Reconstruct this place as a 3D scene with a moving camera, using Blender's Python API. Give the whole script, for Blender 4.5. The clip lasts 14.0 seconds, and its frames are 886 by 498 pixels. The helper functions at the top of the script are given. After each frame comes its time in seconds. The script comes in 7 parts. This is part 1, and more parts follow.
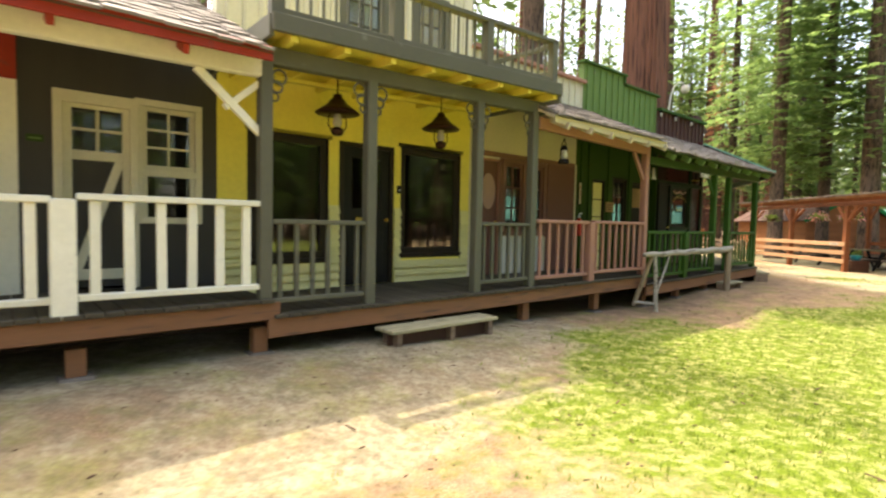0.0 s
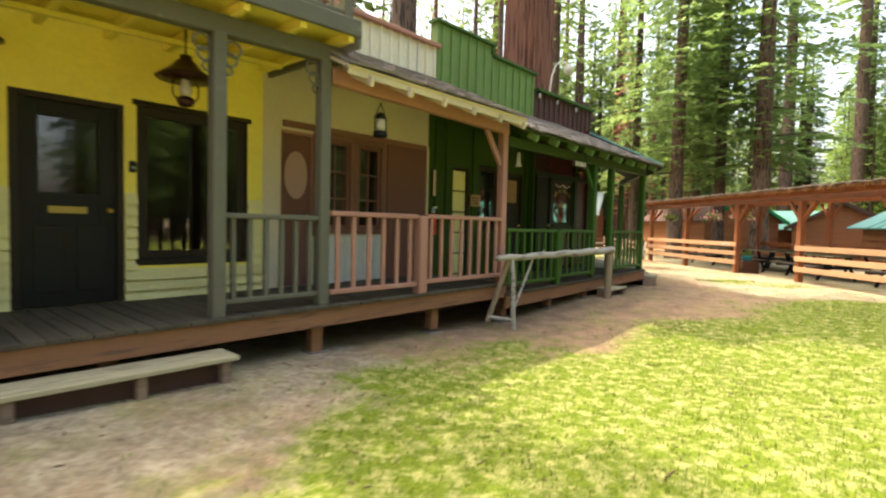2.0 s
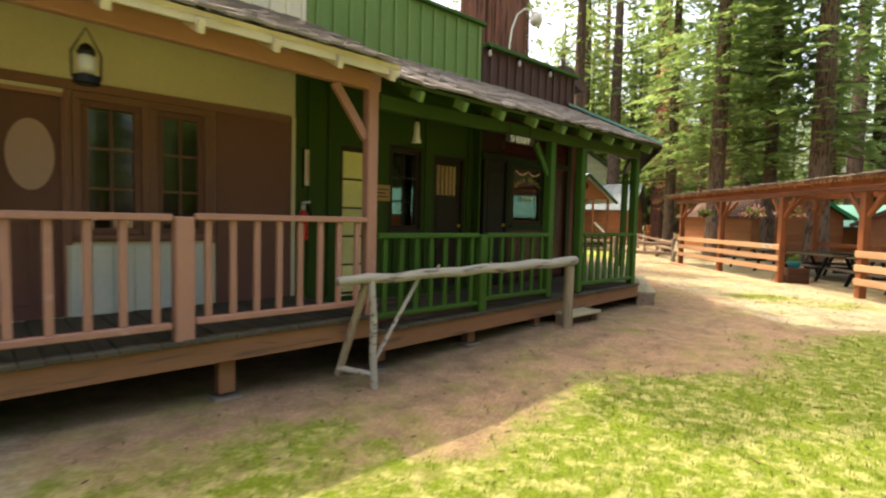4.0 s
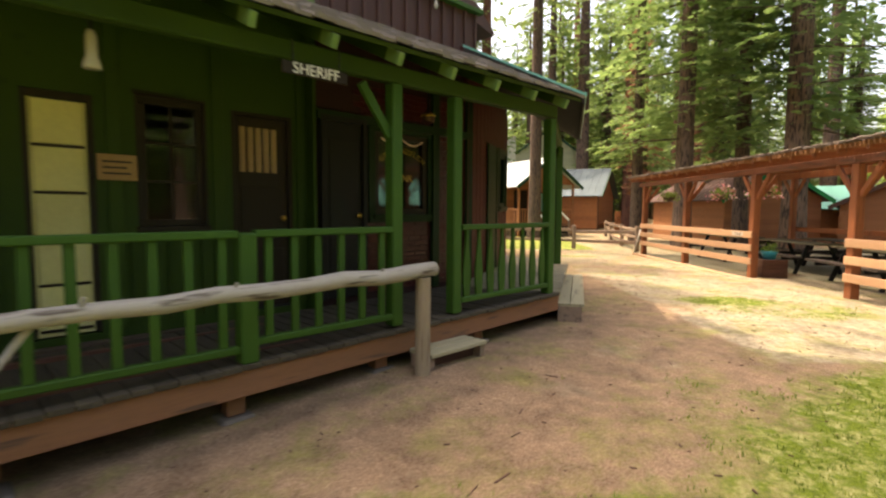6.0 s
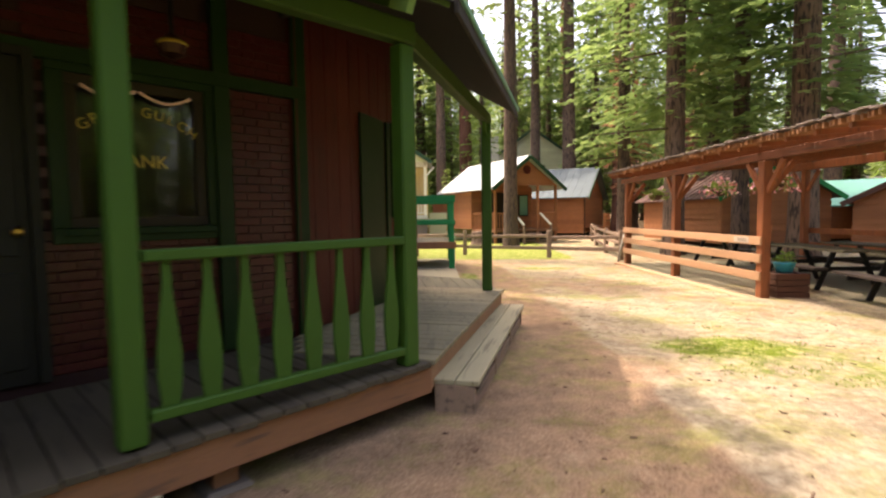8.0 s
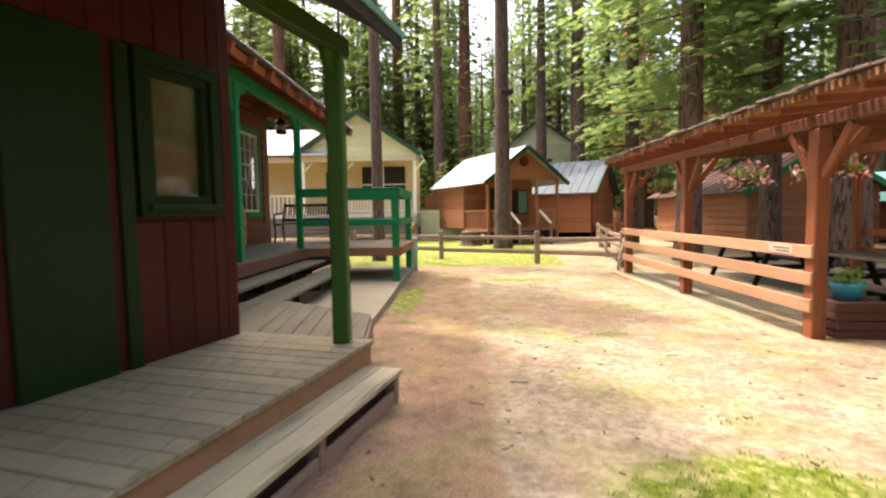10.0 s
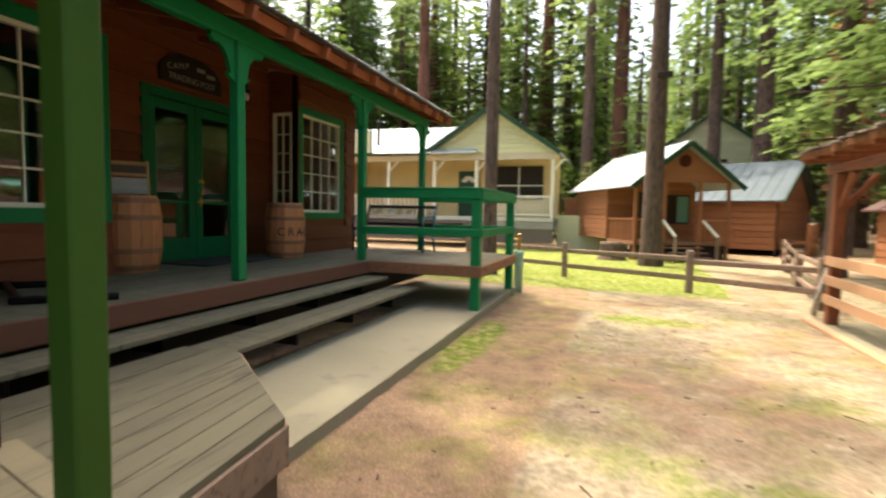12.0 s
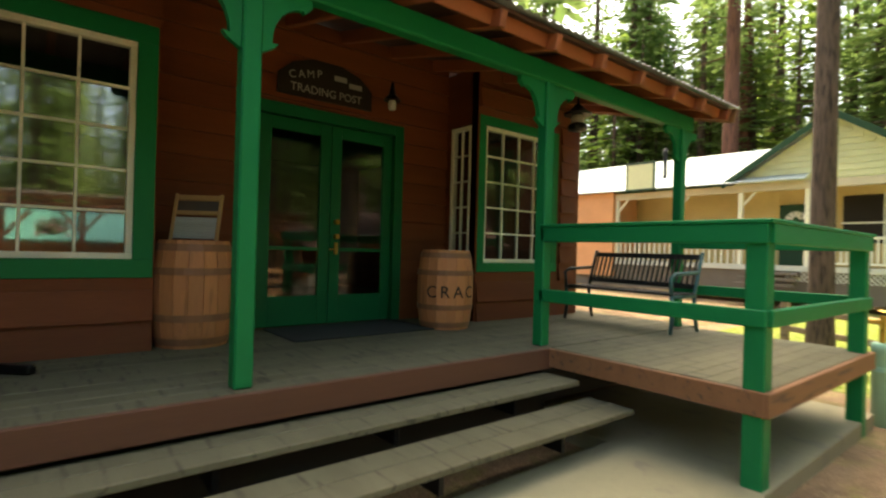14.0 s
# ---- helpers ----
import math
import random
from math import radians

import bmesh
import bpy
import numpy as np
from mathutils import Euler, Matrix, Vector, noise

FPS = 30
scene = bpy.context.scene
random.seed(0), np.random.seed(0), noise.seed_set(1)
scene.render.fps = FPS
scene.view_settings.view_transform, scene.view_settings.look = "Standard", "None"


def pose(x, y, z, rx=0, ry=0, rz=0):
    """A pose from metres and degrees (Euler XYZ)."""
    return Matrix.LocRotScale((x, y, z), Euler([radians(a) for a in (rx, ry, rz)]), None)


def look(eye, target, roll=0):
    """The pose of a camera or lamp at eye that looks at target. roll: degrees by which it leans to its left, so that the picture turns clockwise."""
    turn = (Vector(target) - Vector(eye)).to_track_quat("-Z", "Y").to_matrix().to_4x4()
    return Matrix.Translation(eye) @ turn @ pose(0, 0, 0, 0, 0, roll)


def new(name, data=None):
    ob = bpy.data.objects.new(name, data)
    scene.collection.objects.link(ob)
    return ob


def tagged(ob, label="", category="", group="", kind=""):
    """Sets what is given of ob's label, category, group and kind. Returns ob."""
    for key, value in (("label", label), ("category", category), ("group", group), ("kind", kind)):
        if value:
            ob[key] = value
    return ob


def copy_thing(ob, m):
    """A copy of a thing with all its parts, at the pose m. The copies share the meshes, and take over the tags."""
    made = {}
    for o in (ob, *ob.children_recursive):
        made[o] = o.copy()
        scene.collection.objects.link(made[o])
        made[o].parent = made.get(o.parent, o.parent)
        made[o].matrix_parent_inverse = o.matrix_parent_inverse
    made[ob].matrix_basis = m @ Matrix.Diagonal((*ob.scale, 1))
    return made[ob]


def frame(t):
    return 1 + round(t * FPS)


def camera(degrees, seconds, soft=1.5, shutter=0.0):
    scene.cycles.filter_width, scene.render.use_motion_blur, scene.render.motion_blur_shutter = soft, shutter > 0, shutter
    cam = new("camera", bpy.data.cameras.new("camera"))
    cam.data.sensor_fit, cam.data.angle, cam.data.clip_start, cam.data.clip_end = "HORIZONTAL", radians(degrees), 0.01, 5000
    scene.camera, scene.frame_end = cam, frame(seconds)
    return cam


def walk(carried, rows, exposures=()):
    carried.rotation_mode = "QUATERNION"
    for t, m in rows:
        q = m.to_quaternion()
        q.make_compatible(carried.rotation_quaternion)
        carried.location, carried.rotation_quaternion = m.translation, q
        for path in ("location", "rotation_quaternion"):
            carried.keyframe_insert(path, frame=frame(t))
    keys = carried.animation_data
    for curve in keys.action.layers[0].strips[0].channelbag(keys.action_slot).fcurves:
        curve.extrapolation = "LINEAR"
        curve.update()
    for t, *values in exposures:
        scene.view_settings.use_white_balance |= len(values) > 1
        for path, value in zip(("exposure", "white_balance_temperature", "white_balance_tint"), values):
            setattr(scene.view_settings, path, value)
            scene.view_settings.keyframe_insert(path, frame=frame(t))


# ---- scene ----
cam = camera(81.2, 14.0, soft=2.2, shutter=0.5)

PATH = [
    (0, (-0.292, -0.417, 1.533), (-0.45, 1.575, 1.433), 1.2),
    (0.5, (-0.036, -0.054, 1.557), (-0.088, 1.944, 1.492), 1.1),
    (1, (0.372, 0.49, 1.566), (0.409, 2.489, 1.51), 1.0),
    (1.5, (0.857, 1.066, 1.508), (0.949, 3.063, 1.439), 0.7),
    (2, (1.362, 1.777, 1.494), (1.476, 3.772, 1.402), 1.4),
    (2.2, (1.549, 2.053, 1.483), (1.668, 4.047, 1.392), 1.5),
    (4.3, (3.927, 4.729, 1.659), (3.839, 6.724, 1.54), 1.2),
    (4.5, (4.102, 4.978, 1.667), (4.014, 6.974, 1.561), 1.0),
    (5, (4.512, 5.662, 1.651), (4.455, 7.659, 1.58), 0.3),
    (5.5, (4.904, 6.308, 1.652), (4.88, 8.305, 1.559), 0.6),
    (6, (5.308, 7.042, 1.628), (5.306, 9.036, 1.474), 0.3),
    (6.5, (5.661, 7.746, 1.599), (5.689, 9.736, 1.396), 0.3),
    (7, (6.057, 8.537, 1.586), (6.099, 10.525, 1.375), 0.2),
    (7.5, (6.454, 9.181, 1.588), (6.483, 11.173, 1.414), -0.7),
    (8, (6.866, 9.985, 1.61), (6.87, 11.981, 1.478), -0.9),
    (8.5, (7.274, 10.695, 1.605), (7.251, 12.692, 1.495), -0.7),
    (8.7, (7.448, 10.947, 1.605), (7.417, 12.944, 1.502), -1.0),
    (10.8, (8.812, 14.021, 1.579), (8.673, 16.01, 1.42), 0.1),
    (11, (8.911, 14.263, 1.585), (8.716, 16.247, 1.43), 0.3),
    (11.5, (9.091, 14.933, 1.651), (8.707, 16.891, 1.503), 0.9),
    (12, (9.121, 15.597, 1.696), (8.482, 17.487, 1.561), 1.1),
    (12.5, (9.133, 16.477, 1.758), (8.189, 18.237, 1.655), 1.0),
    (13, (9.017, 17.454, 1.77), (7.808, 19.047, 1.711), 1.2),
    (13.5, (8.802, 18.345, 1.811), (7.395, 19.766, 1.781), 1.5),
    (14, (8.515, 19.145, 1.822), (6.958, 20.401, 1.828), 1.6),
]
walk(cam, [(t, look(eye, target, roll)) for t, eye, target, roll in PATH],
     [(0.0, 2.5, 7500, 10), (2.0, 2.49, 7500, 11), (5.0, 2.22, 8000, 15), (7.5, 2.18, 7700, 22), (8.7, 2.31, 7200, 25), (11.0, 2.34, 7000, 21), (12.2, 2.25, 7200, 13), (13.0, 2.38, 7800, 7), (14.0, 2.45, 8000, 3)])

# ---- world, sun, exposure ----
SUN_DIR = Vector((-0.347, 0.247, 1.0)).normalized()   # towards the sun
world = bpy.data.worlds.new("sky")
scene.world = world
world.use_nodes = True
_n = world.node_tree.nodes
_sky = _n.new("ShaderNodeTexSky")
_sky.sky_type = "NISHITA"
_sky.sun_disc = False
_sky.sun_elevation = math.asin(SUN_DIR.z)
_sky.sun_rotation = math.atan2(SUN_DIR.x, SUN_DIR.y)
_sky.air_density, _sky.dust_density, _sky.ozone_density = 1.0, 6.0, 0.4
_n["Background"].inputs["Strength"].default_value = 0.15
world.node_tree.links.new(_sky.outputs[0], _n["Background"].inputs["Color"])
_sun = bpy.data.lights.new("sun", "SUN")
_sun.energy, _sun.angle, _sun.color = 1.35, radians(0.6), (1.0, 0.93, 0.80)
sun = new("sun", _sun)
sun.matrix_world = look(SUN_DIR * 60, (0, 0, 0))

# ---- frames of reference ----
FAC = pose(6.73, 13.61, 0, 0, 0, 45)          # row of shop fronts: x along it, y into the buildings
_d = Vector((0.92, 2.82, 0)).normalized()
CHM = pose(5.60, 14.18, 0, 0, 0, math.degrees(math.atan2(_d.y, _d.x)))  # slanted bank wall
TPM = pose(3.0, 0, 0, 0, 0, 90)               # trading post wall: local x = world y, local y = -world x
ID = Matrix.Identity(4)

# ---- geometry helpers ----


class Geo:
    def __init__(self):
        self.v, self.f = [], []

    def add(self, verts, faces):
        n = len(self.v)
        self.v += [tuple(p) for p in verts]
        self.f += [tuple(i + n for i in f) for f in faces]
        return self

    def hull(self, verts, faces):
        c = sum((Vector(p) for p in verts), Vector()) / len(verts)
        out = []
        for f in faces:
            a, b, d = (Vector(verts[i]) for i in f[:3])
            mid = sum((Vector(verts[i]) for i in f), Vector()) / len(f)
            out.append(f if (b - a).cross(d - a).dot(mid - c) > 0 else f[::-1])
        return self.add(verts, out)

    def box(self, x0, x1, y0, y1, z0, z1, c=0.004, m=None):
        x0, x1, y0, y1, z0, z1 = min(x0, x1), max(x0, x1), min(y0, y1), max(y0, y1), min(z0, z1), max(z0, z1)
        c = min(c, (x1 - x0) * 0.3, (y1 - y0) * 0.3, (z1 - z0) * 0.3)
        vs, fs = [], []
        key = {}
        for sx in (0, 1):
            for sy in (0, 1):
                for sz in (0, 1):
                    X, Y, Z = (x0, x1)[sx], (y0, y1)[sy], (z0, z1)[sz]
                    xi, yi, zi = X + (c, -c)[sx], Y + (c, -c)[sy], Z + (c, -c)[sz]
                    for a, p in enumerate(((X, yi, zi), (xi, Y, zi), (xi, yi, Z))):
                        key[sx, sy, sz, a] = len(vs)
                        vs.append(p)
                    fs.append(tuple(key[sx, sy, sz, a] for a in range(3)))
        for a in range(3):
            o = [i for i in range(3) if i != a]
            for s in (0, 1):
                f = []
                for p, q in ((0, 0), (1, 0), (1, 1), (0, 1)):
                    k = [0, 0, 0]
                    k[a], k[o[0]], k[o[1]] = s, p, q
                    f.append(key[(*k, a)])
                fs.append(tuple(f))
            for p in (0, 1):
                for q in (0, 1):
                    k0, k1 = [0, 0, 0], [0, 0, 0]
                    k0[a], k1[a] = 0, 1
                    k0[o[0]] = k1[o[0]] = p
                    k0[o[1]] = k1[o[1]] = q
                    fs.append((key[(*k0, o[0])], key[(*k1, o[0])], key[(*k1, o[1])], key[(*k0, o[1])]))
        if m is not None:
            vs = [m @ Vector(p) for p in vs]
        return self.hull(vs, fs)

    def beam(self, p, q, w, h, c=0.004, up=(0, 0, 1)):
        p, q = Vector(p), Vector(q)
        d = (q - p).normalized()
        s = d.cross(Vector(up))
        s = s.normalized() if s.length > 1e-4 else Vector((1, 0, 0))
        u = s.cross(d)
        m = Matrix((d, s, u)).transposed().to_4x4()
        m.translation = p
        return self.box(0, (q - p).length, -w / 2, w / 2, -h / 2, h / 2, c, m)

    def cyl(self, p, q, r0, r1=None, n=12, cap=True):
        r1 = r0 if r1 is None else r1
        p, q = Vector(p), Vector(q)
        d = (q - p).normalized()
        a = d.orthogonal().normalized()
        b = d.cross(a)
        vs = []
        for c, r in ((p, r0), (q, r1)):
            vs += [c + (a * math.cos(t) + b * math.sin(t)) * r for t in (2 * math.pi * i / n for i in range(n))]
        fs = [(i, (i + 1) % n, n + (i + 1) % n, n + i) for i in range(n)]
        if cap:
            fs += [tuple(range(n))[::-1], tuple(range(n, 2 * n))]
        return self.add(vs, fs)

    def lathe(self, prof, centre=(0, 0, 0), n=20, wob=0.0):
        cx, cy, cz = centre
        vs, fs = [], []
        for r, z in prof:
            for i in range(n):
                t = 2 * math.pi * i / n
                rr = r * (1 + wob * math.sin(3 * t + z * 5))
                vs.append((cx + rr * math.cos(t), cy + rr * math.sin(t), cz + z))
        for k in range(len(prof) - 1):
            for i in range(n):
                j = (i + 1) % n
                fs.append((k * n + i, k * n + j, (k + 1) * n + j, (k + 1) * n + i))
        fs.append(tuple(range(n))[::-1])
        fs.append(tuple(range((len(prof) - 1) * n, len(prof) * n)))
        return self.add(vs, fs)

    def tube(self, pts, r, n=8):
        """One connected round bar along the points."""
        pts = [Vector(p) for p in pts]
        side = None
        vs, fs = [], []
        for k, p in enumerate(pts):
            d = (pts[min(k + 1, len(pts) - 1)] - pts[max(k - 1, 0)]).normalized()
            side = d.orthogonal().normalized() if side is None else (side - d * side.dot(d)).normalized()
            b = d.cross(side)
            vs += [p + (side * math.cos(t) + b * math.sin(t)) * (r[k] if isinstance(r, list) else r) for t in (2 * math.pi * i / n for i in range(n))]
        for k in range(len(pts) - 1):
            fs += [(k * n + i, k * n + (i + 1) % n, (k + 1) * n + (i + 1) % n, (k + 1) * n + i) for i in range(n)]
        fs += [tuple(range(n))[::-1], tuple(range(len(vs) - n, len(vs)))]
        return self.add(vs, fs)

    def slab(self, poly, z0, z1):
        n = len(poly)
        vs = [(x, y, z0) for x, y in poly] + [(x, y, z1) for x, y in poly]
        area = sum(poly[i][0] * poly[(i + 1) % n][1] - poly[(i + 1) % n][0] * poly[i][1] for i in range(n))
        fs = [tuple(range(n))[::-1], tuple(range(n, 2 * n))] + [(i, (i + 1) % n, n + (i + 1) % n, n + i) for i in range(n)]
        return self.add(vs, fs if area > 0 else [f[::-1] for f in fs])

    def plate(self, outline, y0, y1):
        """A cut-out in the x-z plane, extruded in y."""
        n = len(outline)
        vs = [(x, y0, z) for x, z in outline] + [(x, y1, z) for x, z in outline]
        area = sum(outline[i][0] * outline[(i + 1) % n][1] - outline[(i + 1) % n][0] * outline[i][1] for i in range(n))
        fs = [tuple(range(n)), tuple(range(n, 2 * n))[::-1]] + [(i, n + i, n + (i + 1) % n, (i + 1) % n) for i in range(n)]
        return self.add(vs, fs if area > 0 else [f[::-1] for f in fs])

    def mesh(self, name, mat=None, smooth=False):
        me = bpy.data.meshes.new(name)
        me.from_pydata(self.v, [], self.f)
        if mat:
            me.materials.append(mat)
        if smooth:
            me.polygons.foreach_set("use_smooth", [True] * len(me.polygons))
        me.update()
        return me


def thing(name, label, category, m=ID, group="", kind=""):
    ob = new(name)
    ob.empty_display_size = 0.1
    ob.matrix_world = m
    return tagged(ob, label, category, group, kind)


def part(name, g, mat, parent, label="", smooth=False):
    ob = new(name, g.mesh(name, mat, smooth) if isinstance(g, Geo) else g)
    ob.parent = parent
    return tagged(ob, label)


def solid(name, g, mat, label, category, m=ID, kind="", group="", smooth=False):
    ob = new(name, g.mesh(name, mat, smooth))
    ob.matrix_world = m
    return tagged(ob, label, category, group, kind)


def piece(name, mesh, parent, m):
    ob = new(name, mesh)
    ob.parent = parent
    ob.matrix_basis = m
    return ob


# ---- materials ----


def surface(name, col, rough=0.65, var=0.25, scale=6.0, stretch=(1, 1, 1), bump=0.25, wear=None, wear_at=0.62, metal=0.0, rnd=0.12, fine=9.0, spec=0.4):
    m = bpy.data.materials.new(name)
    m.use_nodes = True
    nt = m.node_tree
    N, L = nt.nodes, nt.links
    b = N["Principled BSDF"]
    co, mp, oi = N.new("ShaderNodeTexCoord"), N.new("ShaderNodeMapping"), N.new("ShaderNodeObjectInfo")
    mp.inputs["Scale"].default_value = stretch
    L.new(co.outputs["Object"], mp.inputs["Vector"])
    off = N.new("ShaderNodeMath")
    off.operation = "MULTIPLY"
    off.inputs[1].default_value = 37.0
    L.new(oi.outputs["Random"], off.inputs[0])
    L.new(off.outputs[0], mp.inputs["Location"])
    big, small = N.new("ShaderNodeTexNoise"), N.new("ShaderNodeTexNoise")
    big.inputs["Scale"].default_value, big.inputs["Detail"].default_value = scale * 0.25, 3
    small.inputs["Scale"].default_value, small.inputs["Detail"].default_value = scale * fine * 0.4, 5
    small.inputs["Roughness"].default_value = 0.7
    for t in (big, small):
        L.new(mp.outputs[0], t.inputs["Vector"])
    mix = N.new("ShaderNodeMath")
    mix.operation = "ADD"
    L.new(big.outputs[0], mix.inputs[0])
    L.new(small.outputs[0], mix.inputs[1])
    r = N.new("ShaderNodeMath")
    r.operation = "MULTIPLY_ADD"
    r.inputs[1].default_value = rnd * 4
    L.new(oi.outputs["Random"], r.inputs[0])
    L.new(mix.outputs[0], r.inputs[2])
    ramp = N.new("ShaderNodeMapRange")
    ramp.inputs["From Min"].default_value, ramp.inputs["From Max"].default_value = 0.6, 1.4 + rnd * 4
    ramp.inputs["To Min"].default_value, ramp.inputs["To Max"].default_value = 1 - var, 1 + var
    L.new(r.outputs[0], ramp.inputs["Value"])
    hue = N.new("ShaderNodeVectorMath")
    hue.operation = "SCALE"
    hue.inputs[0].default_value = col
    L.new(ramp.outputs[0], hue.inputs["Scale"])
    last = hue.outputs[0]
    if wear:
        w = N.new("ShaderNodeMapRange")
        w.inputs["From Min"].default_value, w.inputs["From Max"].default_value = wear_at, wear_at + 0.1
        w2 = N.new("ShaderNodeTexNoise")
        w2.inputs["Scale"].default_value, w2.inputs["Detail"].default_value = scale * 0.9, 6
        L.new(mp.outputs[0], w2.inputs["Vector"])
        L.new(w2.outputs[0], w.inputs["Value"])
        wm = N.new("ShaderNodeMix")
        wm.data_type = "RGBA"
        L.new(w.outputs[0], wm.inputs["Factor"])
        L.new(last, wm.inputs["A"])
        wm.inputs["B"].default_value = (*wear, 1)
        last = wm.outputs["Result"]
    L.new(last, b.inputs["Base Color"])
    rr = N.new("ShaderNodeMapRange")
    rr.inputs["To Min"].default_value, rr.inputs["To Max"].default_value = max(0.05, rough - 0.12), min(1, rough + 0.12)
    L.new(small.outputs[0], rr.inputs["Value"])
    L.new(rr.outputs[0], b.inputs["Roughness"])
    b.inputs["Metallic"].default_value = metal
    b.inputs["Specular IOR Level"].default_value = spec
    bp = N.new("ShaderNodeBump")
    bp.inputs["Strength"].default_value, bp.inputs["Distance"].default_value = bump, 0.01
    L.new(small.outputs[0], bp.inputs["Height"])
    L.new(bp.outputs[0], b.inputs["Normal"])
    return m


def wood(name, col, axis=0, **k):
    st = [10, 10, 10]
    st[axis] = 1
    k.setdefault("scale", 2.2)
    k.setdefault("var", 0.3)
    return surface(name, col, stretch=tuple(st), **k)


PAINT = dict(rough=0.6, var=0.18, scale=5, bump=0.18, spec=0.22)
m_white = surface("white_paint", (0.74, 0.73, 0.60), wear=(0.45, 0.42, 0.36), wear_at=0.68, **PAINT)
m_upper = surface("faded_cream_paint", (0.60, 0.58, 0.44), wear=(0.45, 0.42, 0.32), wear_at=0.66, **PAINT)
m_charcoal = wood("charcoal_boards", (0.034, 0.032, 0.028), 2, rough=0.6)
m_red = surface("red_paint", (0.30, 0.035, 0.02), wear=(0.14, 0.05, 0.04), wear_at=0.66, **PAINT)
m_grey = surface("grey_green_paint", (0.105, 0.105, 0.075), wear=(0.17, 0.17, 0.14), wear_at=0.68, **PAINT)
m_yellow = surface("yellow_paint", (0.76, 0.66, 0.13), wear=(0.56, 0.5, 0.17), wear_at=0.72, **PAINT)
m_pale = surface("pale_yellow_paint", (0.66, 0.62, 0.28), wear=(0.5, 0.48, 0.28), wear_at=0.7, **PAINT)
m_cream = surface("cream_paint", (0.56, 0.50, 0.37), wear=(0.42, 0.36, 0.25), wear_at=0.7, **PAINT)
m_pink = surface("pink_brown_paint", (0.33, 0.17, 0.125), wear=(0.4, 0.27, 0.21), wear_at=0.68, **PAINT)
m_pinktrim = surface("brown_pink_trim", (0.185, 0.092, 0.068), **PAINT)
m_pinkdark = surface("brown_door_paint", (0.14, 0.065, 0.05), **PAINT)
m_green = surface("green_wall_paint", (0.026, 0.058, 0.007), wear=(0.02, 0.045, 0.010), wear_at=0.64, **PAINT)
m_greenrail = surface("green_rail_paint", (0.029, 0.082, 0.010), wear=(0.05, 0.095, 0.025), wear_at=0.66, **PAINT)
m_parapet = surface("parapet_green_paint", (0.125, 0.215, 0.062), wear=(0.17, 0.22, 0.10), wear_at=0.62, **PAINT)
m_dkframe = surface("dark_frame_paint", (0.024, 0.018, 0.012), rough=0.5, var=0.2, spec=0.2)
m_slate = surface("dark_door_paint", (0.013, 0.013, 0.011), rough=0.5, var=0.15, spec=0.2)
m_bankred = wood("bank_red_boards", (0.062, 0.0105, 0.0065), 2, rough=0.55, spec=0.2, wear=(0.038, 0.008, 0.005), wear_at=0.6)
m_brickred = surface("painted_brick", (0.050, 0.0075, 0.0085), rough=0.30, var=0.35, scale=8, rnd=0.15)
m_mortar = surface("dark_mortar", (0.024, 0.0065, 0.0055), rough=0.85)
m_dkparapet = wood("dark_brown_boards", (0.065, 0.028, 0.02), 2)
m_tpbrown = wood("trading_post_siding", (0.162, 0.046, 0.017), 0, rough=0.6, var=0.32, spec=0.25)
m_tpgreen = surface("emerald_paint", (0.002, 0.175, 0.055), rough=0.5, var=0.14, bump=0.1, spec=0.2, wear=(0.006, 0.13, 0.045), wear_at=0.7)
# Darker copy of the emerald for the doors, with porch shade put in.
m_shadegreen = surface("shaded_emerald_paint", (0.002, 0.115, 0.040), rough=0.45, var=0.16, bump=0.1, spec=0.2)
m_rust = wood("redwood_fascia", (0.225, 0.105, 0.050), 0, rough=0.75, wear=(0.11, 0.062, 0.04), wear_at=0.58)
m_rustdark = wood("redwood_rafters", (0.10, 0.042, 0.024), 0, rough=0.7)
# Covered walks: weathered boards, darkened so the colour holds the porch shade.
m_deck = wood("weathered_shaded_deck", (0.066, 0.056, 0.037), 1, rough=0.85, rnd=0.15, spec=0.25, wear=(0.045, 0.037, 0.026), wear_at=0.56)
# Paler copy of the boards for the slanted bank deck.
m_bankdeck = wood("paler_bank_deck", (0.215, 0.190, 0.112), 1, rough=0.8, rnd=0.14, wear=(0.15, 0.132, 0.082), wear_at=0.56)
m_fascia2 = wood("tan_redwood_fascia", (0.28, 0.15, 0.075), 0, rough=0.75, wear=(0.16, 0.09, 0.055), wear_at=0.6)
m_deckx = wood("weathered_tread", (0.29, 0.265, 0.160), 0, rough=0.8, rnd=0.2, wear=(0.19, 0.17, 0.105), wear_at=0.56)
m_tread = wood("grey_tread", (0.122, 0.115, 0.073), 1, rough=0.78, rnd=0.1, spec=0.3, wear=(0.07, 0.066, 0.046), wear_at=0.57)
# Near-black fill: stands for shade in rooms, soffits and open gaps.
m_dark = surface("shade_black", (0.02, 0.018, 0.015), rough=0.9)
m_shingle = surface("grey_shingle", (0.185, 0.168, 0.152), rough=0.85, var=0.45, rnd=0.3, scale=9)
m_metalgreen = surface("green_metal_roof", (0.12, 0.34, 0.27), rough=0.35, var=0.12, metal=0.3, bump=0.05)
m_metalpale = surface("weathered_metal_roof", (0.10, 0.132, 0.145), rough=0.6, var=0.18, bump=0.05, spec=0.12)
m_metalwhite = surface("pale_metal_roof", (0.44, 0.50, 0.52), rough=0.45, var=0.12, metal=0.1, bump=0.05)
